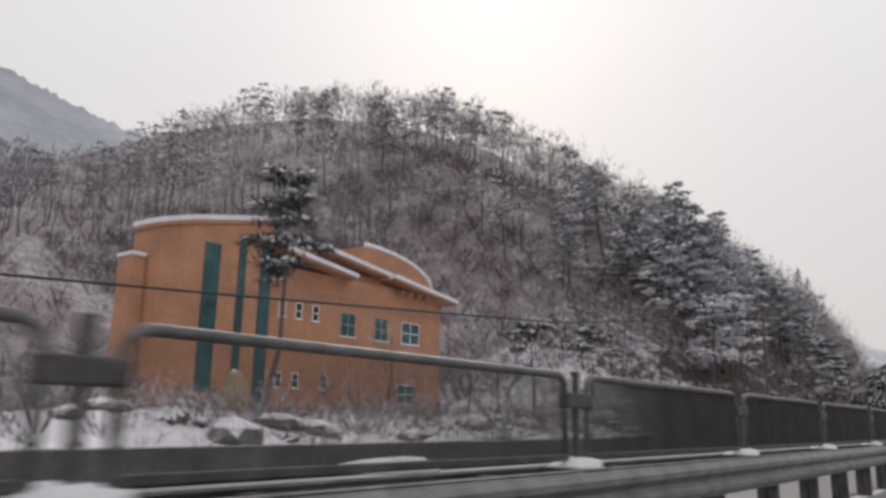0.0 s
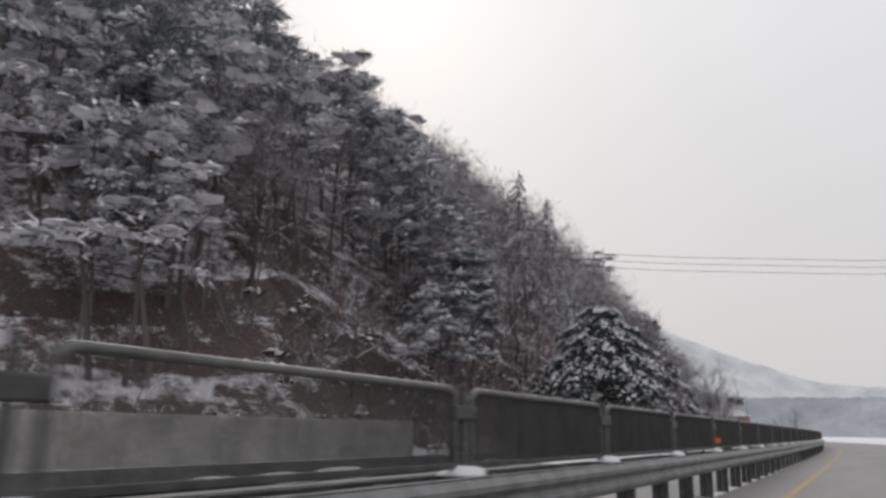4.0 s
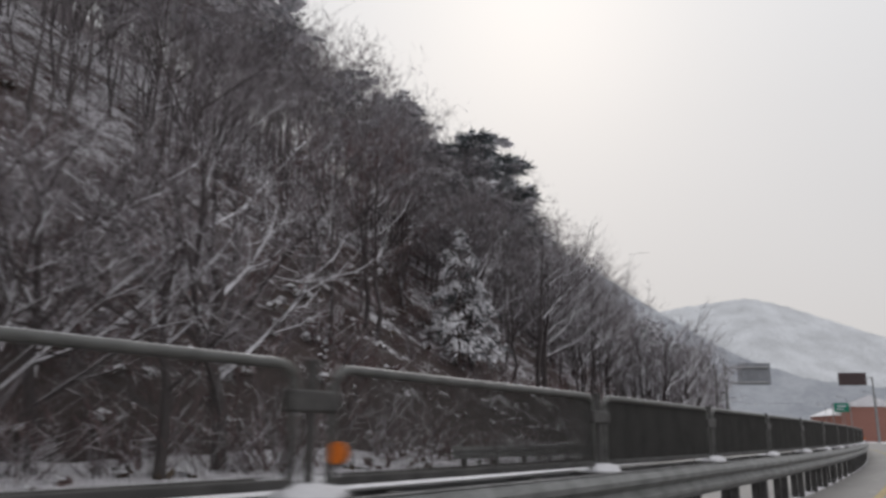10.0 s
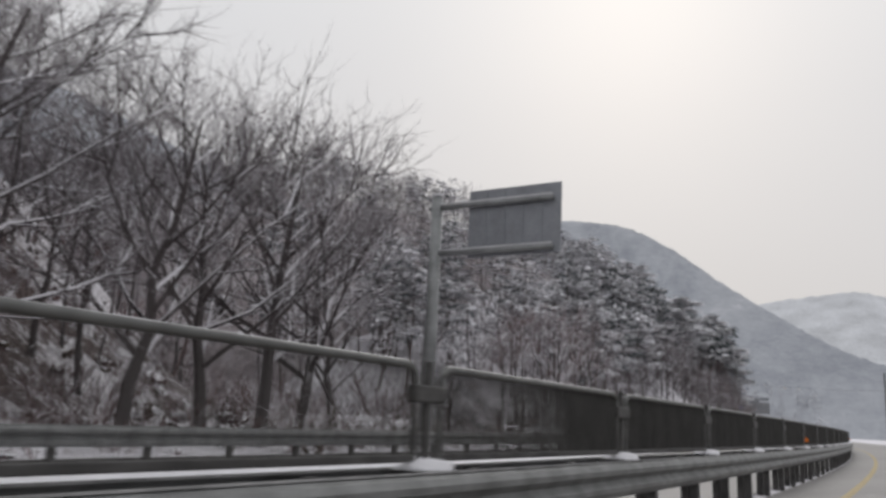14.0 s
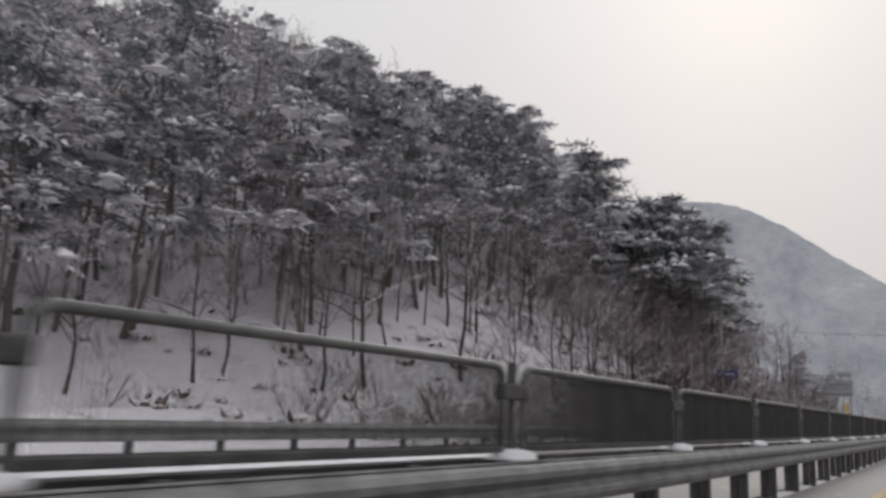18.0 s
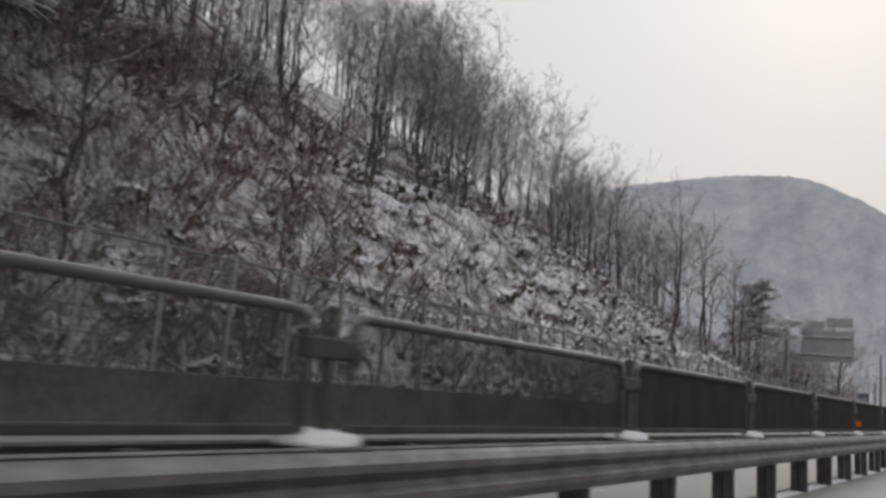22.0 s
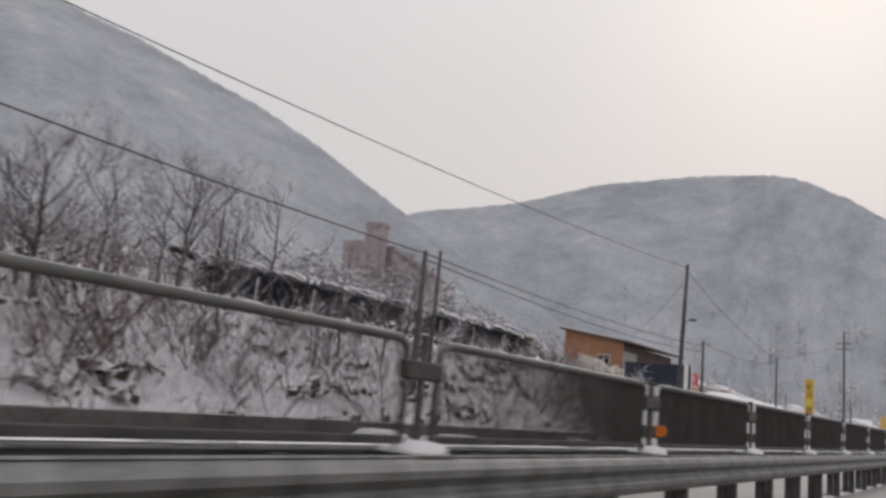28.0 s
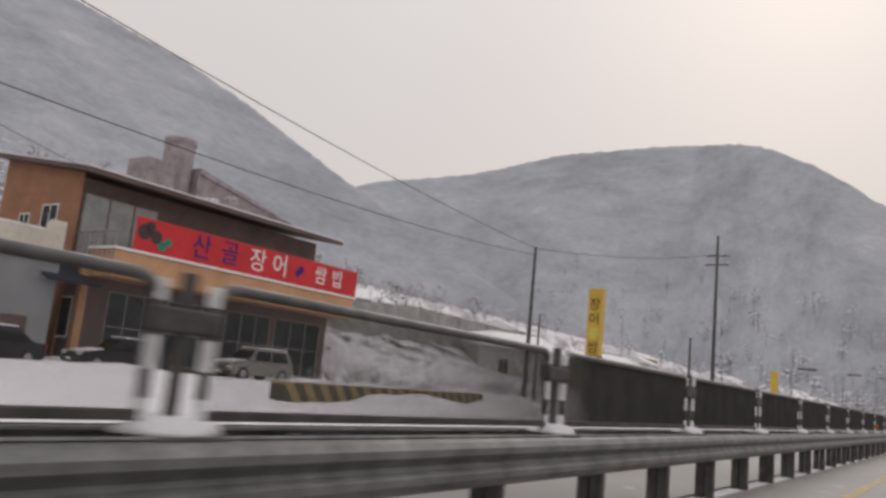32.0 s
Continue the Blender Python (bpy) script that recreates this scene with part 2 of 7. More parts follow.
M_TUBE = plain("grey_painted_tube", (0.13, 0.13, 0.125), 0.5, 0.2, grain=5.0, vary=0.3, snow=(0.86, 1.25, 3.0, 0.3))
M_MESH = plain("black_screen_blades", (0.09, 0.087, 0.084), 0.65, 0.0, grain=3.0, vary=0.15)
M_CONC = plain("weathered_concrete", (0.3, 0.29, 0.275), 0.85, grain=0.9, vary=0.3, snow=(0.9, 1.1, 3.0, 0.2), bumpy=0.3)
M_CONC_DARK = plain("damp_stained_concrete", (0.085, 0.081, 0.078), 0.8, grain=0.8, vary=0.4, snow=(0.93, 1.15, 3.0, 0.2), bumpy=0.3)
M_BARK_NEAR = vegetation("snow_lined_bark", [(0.0, (0.055, 0.047, 0.047)), (1.0, (0.11, 0.096, 0.094))], (0.2, 0.55), 2.0, 0.35)
# The far bark, twigs and needles carry distance haze in paler tones.
M_BARK_FAR = vegetation("haze_paled_bark", [(0.0, (0.11, 0.098, 0.1)), (1.0, (0.22, 0.2, 0.205))], (0.45, 0.95), 2.0, 0.35)
M_TWIG_FAR = vegetation("haze_paled_twigs", [(0.0, (0.19, 0.172, 0.182)), (0.6, (0.28, 0.262, 0.275)), (1.0, (0.42, 0.4, 0.415))], (0.3, 1.0), 1.5, 0.5)
M_NEEDLE_FAR = vegetation("haze_paled_needles", [(0.0, (0.085, 0.1, 0.105)), (0.6, (0.13, 0.15, 0.155)), (1.0, (0.22, 0.24, 0.245))], (0.3, 0.95), 1.1, 0.55)
# Bark, twig and needle tones below include a lift that stands for haze.
M_BARK = vegetation("snowy_grey_bark", [(0.0, (0.085, 0.075, 0.075)), (0.5, (0.13, 0.115, 0.114)), (1.0, (0.19, 0.17, 0.168))], (0.4, 0.9), 2.2, 0.35)
M_TWIG = vegetation("frosted_haze_lifted_twigs", [(0.0, (0.15, 0.13, 0.137)), (0.6, (0.24, 0.218, 0.226)), (1.0, (0.38, 0.355, 0.365))], (0.2, 0.9), 1.5, 0.5)
M_REDTWIG = vegetation("reddish_brown_twigs", [(0.0, (0.11, 0.07, 0.07)), (0.6, (0.19, 0.132, 0.13)), (1.0, (0.28, 0.21, 0.205))], (0.4, 1.05), 1.5, 0.5)
M_PINEBARK = vegetation("dark_pine_bark", [(0.0, (0.09, 0.074, 0.07)), (1.0, (0.165, 0.136, 0.128))], (0.55, 1.0), 2.2, 0.3)
M_NEEDLE = vegetation("snow_laden_pine_needles", [(0.0, (0.12, 0.138, 0.143)), (0.6, (0.19, 0.21, 0.214)), (1.0, (0.34, 0.356, 0.358))], (-0.12, 0.55), 1.1, 0.55)
M_HEAVYNEEDLE = vegetation("deep_green_pine_needles", [(0.0, (0.075, 0.09, 0.095)), (0.6, (0.14, 0.158, 0.162)), (1.0, (0.27, 0.288, 0.292))], (0.1, 0.8), 1.1, 0.55)
M_FIRNEEDLE = vegetation("dark_conifer_needles", [(0.0, (0.022, 0.03, 0.03)), (0.6, (0.04, 0.052, 0.051)), (1.0, (0.075, 0.09, 0.087))], (0.85, 1.3), 1.1, 0.4)


# ---- mesh helpers ----
def mesh_from(name, verts, faces, mats, mat_index=None, smooth=False):
    me = bpy.data.meshes.new(name)
    me.from_pydata([tuple(map(float, v)) for v in verts] if not isinstance(verts, list) else verts, [], faces)
    for m in mats if isinstance(mats, (list, tuple)) else [mats]:
        me.materials.append(m)
    if mat_index is not None:
        me.polygons.foreach_set("material_index", mat_index)
    if smooth:
        me.polygons.foreach_set("use_smooth", [True] * len(me.polygons))
    me.update()
    return me


def big_mesh(name, verts, faces, mats, mat_index=None, smooth=False):
    """A mesh from arrays: verts n x 3, faces n x 3 or n x 4."""
    me = bpy.data.meshes.new(name)
    n, k = faces.shape
    me.vertices.add(len(verts))
    me.vertices.foreach_set("co", np.ascontiguousarray(verts, np.float32).ravel())
    me.loops.add(n * k)
    me.loops.foreach_set("vertex_index", np.ascontiguousarray(faces, np.int32).ravel())
    me.polygons.add(n)
    me.polygons.foreach_set("loop_start", np.arange(0, n * k, k, dtype=np.int32))
    for m in mats:
        me.materials.append(m)
    if mat_index is not None:
        me.polygons.foreach_set("material_index", np.ascontiguousarray(mat_index, np.int32))
    me.polygons.foreach_set("use_smooth", np.full(n, smooth))
    me.update(calc_edges=True)
    me.validate()
    return me


def box(bm, x0, x1, y0, y1, z0, z1, bevel=0.0):
    r = bmesh.ops.create_cube(bm, size=1.0, matrix=Matrix.Translation(((x0 + x1) / 2, (y0 + y1) / 2, (z0 + z1) / 2)) @ Matrix.Diagonal((x1 - x0, y1 - y0, z1 - z0, 1)))
    if bevel:
        es = list({e for v in r["verts"] for e in v.link_edges})
        bmesh.ops.bevel(bm, geom=es, offset=bevel, segments=2, affect="EDGES", profile=0.5)
    return bm


def tube(bm, pts, radii, sides=8, caps=True):
    """A tube along pts."""
    pts = [Vector(p) for p in pts]
    rings = []
    for i, p in enumerate(pts):
        d = (pts[min(i + 1, len(pts) - 1)] - pts[max(i - 1, 0)]).normalized()
        a = d.cross(Vector((0, 0, 1)) if abs(d.z) < 0.9 else Vector((1, 0, 0))).normalized()
        b = d.cross(a)
        r = radii[i] if isinstance(radii, (list, tuple)) else radii
        rings.append([bm.verts.new(p + (a * math.cos(q) + b * math.sin(q)) * r) for q in [2 * math.pi * j / sides for j in range(sides)]])
    for r0, r1 in zip(rings, rings[1:]):
        for j in range(sides):
            bm.faces.new((r0[j], r0[(j + 1) % sides], r1[(j + 1) % sides], r1[j]))
    if caps:
        bm.faces.new(rings[0])
        bm.faces.new(rings[-1][::-1])
    bmesh.ops.recalc_face_normals(bm, faces=bm.faces[:])
    return bm


def prism(bm, outline, y0, y1, axis="y"):
    """An outline in x, z pushed along y (or in y, z along x, or in x, y along z)."""
    put = {"y": lambda a, b, t: (a, t, b), "x": lambda a, b, t: (t, a, b), "z": lambda a, b, t: (a, b, t)}[axis]
    f = [bm.verts.new(put(a, b, y0)) for a, b in outline]
    g = [bm.verts.new(put(a, b, y1)) for a, b in outline]
    n = len(f)
    for i in range(n):
        bm.faces.new((f[i], f[(i + 1) % n], g[(i + 1) % n], g[i]))
    bm.faces.new(f)
    bm.faces.new(g[::-1])
    bmesh.ops.recalc_face_normals(bm, faces=bm.faces[:])
    return bm


def bm_mesh(name, bm, material, smooth=False):
    me = bpy.data.meshes.new(name)
    bm.to_mesh(me)
    bm.free()
    me.materials.append(material)
    if smooth:
        for p in me.polygons:
            p.use_smooth = True
    return me


def part(name, bm, material, parent, label="", smooth=False):
    me = bm if isinstance(bm, bpy.types.Mesh) else bm_mesh(name, bm, material, smooth)
    ob = new(name, me)
    ob.parent = parent
    if label:
        ob["label"] = label
    return ob


def thing(name, m, label, category, group="", kind=""):
    ob = new(name)
    ob.empty_display_size = 0.2
    ob.matrix_basis = m
    return tagged(ob, label, category, group, kind)


BM = bmesh.new

# ---- ground: one sheet in steps that widen away from the road ----
gs = np.concatenate([np.arange(-650, -60, 30), np.arange(-60, 720, 1.5), np.arange(720, 1590, 30)])
gl = np.concatenate([np.arange(-560, -40, 40), [-40, -20, -9, 0, 6, 12, 12.85, 12.95], np.arange(13.6, 34, 0.9), np.arange(34, 80, 2.5), np.arange(80, 160, 6), np.arange(160, 421, 20)])
S2, L2 = np.meshgrid(gs, gl, indexing="ij")
X2, Y2 = wxy(S2, L2)
Z2 = land(S2, L2)
GV = np.stack([X2, Y2, Z2], -1).reshape(-1, 3)
ni, nj = len(gs), len(gl)
ii, jj = np.meshgrid(np.arange(ni - 1), np.arange(nj - 1), indexing="ij")
q0 = (ii * nj + jj).ravel()
GF = np.stack([q0, q0 + 1, q0 + nj + 1, q0 + nj], -1)
SQ, LQ = S2[:-1, :-1].ravel(), L2[:-1, :-1].ravel()
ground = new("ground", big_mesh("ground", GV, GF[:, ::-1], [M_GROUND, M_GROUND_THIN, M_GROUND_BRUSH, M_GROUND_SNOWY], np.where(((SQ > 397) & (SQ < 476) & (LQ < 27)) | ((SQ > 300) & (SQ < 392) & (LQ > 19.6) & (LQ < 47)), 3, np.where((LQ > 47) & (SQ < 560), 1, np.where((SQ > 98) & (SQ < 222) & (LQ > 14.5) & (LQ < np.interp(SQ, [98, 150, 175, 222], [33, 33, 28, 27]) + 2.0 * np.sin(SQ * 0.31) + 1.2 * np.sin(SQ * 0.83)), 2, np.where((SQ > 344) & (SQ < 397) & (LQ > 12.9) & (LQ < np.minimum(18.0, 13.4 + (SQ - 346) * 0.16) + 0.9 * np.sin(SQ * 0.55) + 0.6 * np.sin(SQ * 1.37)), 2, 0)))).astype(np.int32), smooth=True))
tagged(ground, "snow-covered ground and hillside with brown leaf litter", "ground", kind="structure")
pl = BM()
bmesh.ops.create_grid(pl, x_segments=8, y_segments=8, size=4500, matrix=Matrix.Translation((0, 400, -1.2)))
tagged(new("ground_far", bm_mesh("ground_far", pl, M_SNOW)), "flat snow-covered valley floor reaching the horizon", "ground", kind="structure")


def strip(name, s0, s1, l0, l1, z, material, step=4.0, thick=0.0):
    """A ribbon along the road."""
    s = np.arange(s0, s1 + 0.01, step)
    v, f = [], []
    for k in s:
        for l in (l0, l1):
            x, y = wxy(k, l)
            v.append((float(x), float(y), z))
    for i in range(len(s) - 1):
        a = 2 * i
        f.append((a + 1, a, a + 2, a + 3))
    return new(name, mesh_from(name, v, f, material))


tagged(strip("road", -300, 1200, -9, 2.9, 0.0, M_ASPHALT), "damp salt-stained asphalt carriageway", "road", kind="structure")
tagged(strip("road_opposite", -300, 1200, 3.2, 12.4, 0.0, M_ASPHALT), "damp asphalt carriageway beyond the median fence", "road", kind="structure")
tagged(strip("road_marking", -300, 1200, 1.55, 1.72, 0.005, M_YELLOW), "worn yellow edge line on the asphalt", "road marking", kind="structure")
tagged(strip("road_marking", -300, 1200, 4.9, 5.05, 0.005, M_YELLOW), "worn yellow edge line on the asphalt", "road marking", kind="structure")

# ---- the median: steel barrier on both sides, screen fence between ----
FENCE_L, BASE_Z, TOP_Z, BAY = 3.04, 0.89, 1.555, 4.0


def beam_outline():
    """The folded outline of a two-wave barrier beam, x out towards the traffic, z up."""
    pts = [(0.0, 0.0), (0.045, 0.03), (0.075, 0.07), (0.075, 0.115), (0.03, 0.15), (0.012, 0.175), (0.03, 0.2), (0.075, 0.235), (0.075, 0.28), (0.045, 0.32), (0.0, 0.35)]
    return pts + [(x - 0.008, z) for x, z in pts[::-1]]


def barrier(facing):
    """One 8 m bay of barrier: beam, line of slush, four posts with spacers."""
    ob = thing("guard_rail", pose(0, 0, 0), "two-wave galvanised steel guard rail on dark posts", "guard rail", "median guard rail bays")
    bm = prism(BM(), [(facing * x, 0.5 + z) for x, z in beam_outline()], -4.0, 4.0)
    part("beam", bm, M_STEEL, ob)
    for y in (-3.0, -1.0, 1.0, 3.0):
        bm = box(BM(), -facing * 0.19, -facing * 0.08, y - 0.055, y + 0.055, -0.05, 0.82)
        post = part("post", bm, M_STEEL_DARK, ob, "dark steel post")
        bm = box(BM(), -facing * 0.085, -facing * 0.005, y - 0.05, y + 0.05, 0.52, 0.83)
        part("spacer", bm, M_STEEL_DARK, post)
    bm = BM()
    prism(bm, [(-facing * 0.012, 0.846), (facing * 0.015, 0.851), (facing * 0.008, 0.86), (-facing * 0.006, 0.862)], -4.0, 4.0)
    part("slush_line", bm, M_SLUSH, ob, "thin line of dirty snow along the top edge")
    return ob


def fence_bay(striped):
    """One 4 m bay of screen fence: rounded tube frame, blades, post and snowy foot."""
    label = "black screen fence panel in a rounded tube frame with striped post" if striped else "black screen fence panel in a rounded grey tube frame"
    ob = thing("fence_panel", pose(0, 0, 0), label, "fence", "median screen fence bays")
    ya, yb, r = 0.16, BAY - 0.16, 0.13
    pts = [(0, ya, BASE_Z + 0.03), (0, ya, TOP_Z - r)]
    for k in range(1, 6):
        q = math.pi / 2 * k / 5
        pts.append((0, ya + r - r * math.cos(q), TOP_Z - r + r * math.sin(q)))
    pts += [(0, BAY - y, z) for _, y, z in pts[::-1]]
    part("frame", tube(BM(), pts, 0.03, 8), M_TUBE, ob, smooth=True)
    v, f = [], []
    n = int((yb - ya - 0.04) / 0.028)
    for k in range(n):
        y = ya + 0.03 + k * 0.028
        top = TOP_Z - 0.02 - max(0, r - min(y - ya, yb - y)) * 0.55
        a = len(v)
        for z in (BASE_Z + 0.05, top):
            v += [(-0.0059, y, z), (0.0059, y, z), (0.0, y - 0.003, z), (0.0, y + 0.003, z)]
        f += [(a, a + 1, a + 5, a + 4), (a + 2, a + 3, a + 7, a + 6)]
    tagged(part("screen", mesh_from("screen", v, f, M_MESH), None, ob, "black vertical blades seen as a see-through screen"), kind="stuff")
    part("bottom_rail", box(BM(), -0.025, 0.025, ya, yb, BASE_Z + 0.02, BASE_Z + 0.07, 0.008), M_STEEL_DARK, ob)
    part("post", box(BM(), -0.03, 0.03, -0.03, 0.03, 0.5, TOP_Z + 0.04, 0.01), M_STEEL_DARK, ob)
    part("clamp", box(BM(), -0.045, 0.045, -0.2, 0.2, TOP_Z - 0.25, TOP_Z - 0.13, 0.015), M_STEEL_DARK, ob, "dark clamp plate holding two frames")
    part("foot", box(BM(), -0.2, 0.2, -0.2, 0.2, 0.76, BASE_Z - 0.03, 0.015), M_STEEL_DARK, ob)
    bm = BM()
    bmesh.ops.create_icosphere(bm, subdivisions=2, radius=1.0, matrix=Matrix.Translation((0.0, 0, BASE_Z - 0.03)) @ Matrix.Diagonal((0.2, 0.28, 0.075, 1)))
    for w in bm.verts:
        w.co.z = max(w.co.z, BASE_Z - 0.032)
        w.co += Vector((0, 0, 0.02 * math.sin(w.co.x * 23 + w.co.y * 31) if w.co.z > BASE_Z else 0))
    part("snow_pad", bm, M_SNOW, ob, "lump of snow on the foot", smooth=True)
    if striped:
        for y in (-0.16, 0.16):
            for z0, z1 in ((BASE_Z + 0.03, BASE_Z + 0.12), (BASE_Z + 0.25, BASE_Z + 0.4), (BASE_Z + 0.56, BASE_Z + 0.66)):
                part("reflective_band", tube(BM(), [(0, y, z0), (0, y, z1)], 0.034, 8), M_WHITEBAND, ob, "white reflective band")
    return ob


M_WHITEBAND = plain("white_reflective_band", (0.75, 0.75, 0.76), 0.4, vary=0.08)
M_ORANGE = plain("orange_reflector", (0.75, 0.2, 0.03), 0.35, vary=0.1)
near_rail, far_rail = barrier(1), barrier(-1)
bay_a, bay_b = fence_bay(False), fence_bay(True)
FIRST, LAST = -24, 800
done = set()
for s in range(FIRST, LAST, 4):
    bend = float(np.degrees(np.interp(s + 2, GS, GH) - np.interp(s, GS, GH)))
    sets = [(bay_b if s >= 516 else bay_a, at(s, FENCE_L, 0.0, bend))]
    if s % 8 == 0:
        sets += [(near_rail, at(s + 4, 2.86)), (far_rail, at(s + 4, 3.26))]
    for src, m in sets:
        if src in done:
            copy_thing(src, m)
        else:
            src.matrix_basis = m
            done.add(src)
rd = None
for s in range(36 - 48, 800, 48):
    m = at(s + 0.17, FENCE_L - 0.07, BASE_Z + 0.2)
    if rd is None:
        rd = thing("delineator", m, "round orange reflector clamped to a fence post", "reflector", "orange reflectors on the fence")
        part("lens", tube(BM(), [(0, -0.028, 0), (0, 0.0, 0)], 0.062, 16), M_ORANGE, rd)
        part("rim", tube(BM(), [(0, -0.002, 0), (0, 0.022, 0)], 0.068, 16), M_STEEL_DARK, rd)
        part("bracket", box(BM(), 0.0, 0.05, -0.001, 0.018, -0.02, 0.02, 0.004), M_STEEL_DARK, rd)
    else:
        copy_thing(rd, m)

# ---- far mountains: ridges by bearing, height angle and distance from a place on the road ----
def mountain(name, s_from, far, ridge, label, seed, amp, material=None, nearer=None):
    cx, cy = (float(v) for v in wxy(s_from, 0))
    az = np.array([r[0] for r in ridge], float)
    el = np.array([r[1] for r in ridge], float)
    o = np.argsort(az)
    n, m = 260, 46
    a = np.linspace(az.min(), az.max(), n)
    e = np.interp(a, az[o], el[o])
    k = np.ones(9) / 9
    e = np.convolve(np.pad(e, 4, mode="edge"), k, mode="valid")
    dist = far + 0 * a if nearer is None else np.interp(a, *nearer)
    hgt = dist * np.tan(np.radians(e))
    v = np.zeros((n, m, 3))
    rng = np.random.RandomState(seed)
    gx, gy = np.sin(np.radians(a)), np.cos(np.radians(a))
    for j in range(m):
        u = j / (m - 1) * 1.25
        run = hgt * 1.75 * (1 - u)
        prof = np.where(u <= 1, u ** 1.12, 1 - (u - 1) * 0.8)
        d = dist - run
        spur = np.zeros(n)
        for q, w in ((3, 0.03), (7, 0.022), (13, 0.014), (23, 0.008)):
            ridge_ = np.abs(np.sin(np.linspace(0, q * 3.14, n) + q * 1.7 + u * 1.6 * math.sin(q * 2.3) + 0.8 * np.sin(np.linspace(0, 9, n) * 1.3 + q)))
            spur += 0.5 * w * (0.65 - ridge_) * math.sin(math.pi * min(u, 1)) * 1.8
        z = hgt * np.clip(prof + spur, 0, None) + amp * (rng.rand(n) - 0.5) * (1.0 if 0.97 < u < 1.06 else 0.0)
        v[:, j] = np.stack([cx - gx * d, cy + gy * d, z - 2], -1)
    i2, j2 = np.meshgrid(np.arange(n - 1), np.arange(m - 1), indexing="ij")
    q = (i2 * m + j2).ravel()
    f = np.stack([q, q + 1, q + m + 1, q + m], -1)
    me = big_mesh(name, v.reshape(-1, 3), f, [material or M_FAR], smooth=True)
    flat = np.stack([np.broadcast_to((np.radians(a) * dist)[:, None], (n, m)), v[:, :, 2] * 1.9], -1).reshape(-1, 2)
    loops = np.zeros(len(me.loops), np.int32)
    me.loops.foreach_get("vertex_index", loops)
    me.uv_layers.new(name="face").data.foreach_set("uv", flat[loops].astype(np.float32).ravel())
    ob = new(name, me)
    tagged(ob, label, "mountain", kind="structure")
    return v


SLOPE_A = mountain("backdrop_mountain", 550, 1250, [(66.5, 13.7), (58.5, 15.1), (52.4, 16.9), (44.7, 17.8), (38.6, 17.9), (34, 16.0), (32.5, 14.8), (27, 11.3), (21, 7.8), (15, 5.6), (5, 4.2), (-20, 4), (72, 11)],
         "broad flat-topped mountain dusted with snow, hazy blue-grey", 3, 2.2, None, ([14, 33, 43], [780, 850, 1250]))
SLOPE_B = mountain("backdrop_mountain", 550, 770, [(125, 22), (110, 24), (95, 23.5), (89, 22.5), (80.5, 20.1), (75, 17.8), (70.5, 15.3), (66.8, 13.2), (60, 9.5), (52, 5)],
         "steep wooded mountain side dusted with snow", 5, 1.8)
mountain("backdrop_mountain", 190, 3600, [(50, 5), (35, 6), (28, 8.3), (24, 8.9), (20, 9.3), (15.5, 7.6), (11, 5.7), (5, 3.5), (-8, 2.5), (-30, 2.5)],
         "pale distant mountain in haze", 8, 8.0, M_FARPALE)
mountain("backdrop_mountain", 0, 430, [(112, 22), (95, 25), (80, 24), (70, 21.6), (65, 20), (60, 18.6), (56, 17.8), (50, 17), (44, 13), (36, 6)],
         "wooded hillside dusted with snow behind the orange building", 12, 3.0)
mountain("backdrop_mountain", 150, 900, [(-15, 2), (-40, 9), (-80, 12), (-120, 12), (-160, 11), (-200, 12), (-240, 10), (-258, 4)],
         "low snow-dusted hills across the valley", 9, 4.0)


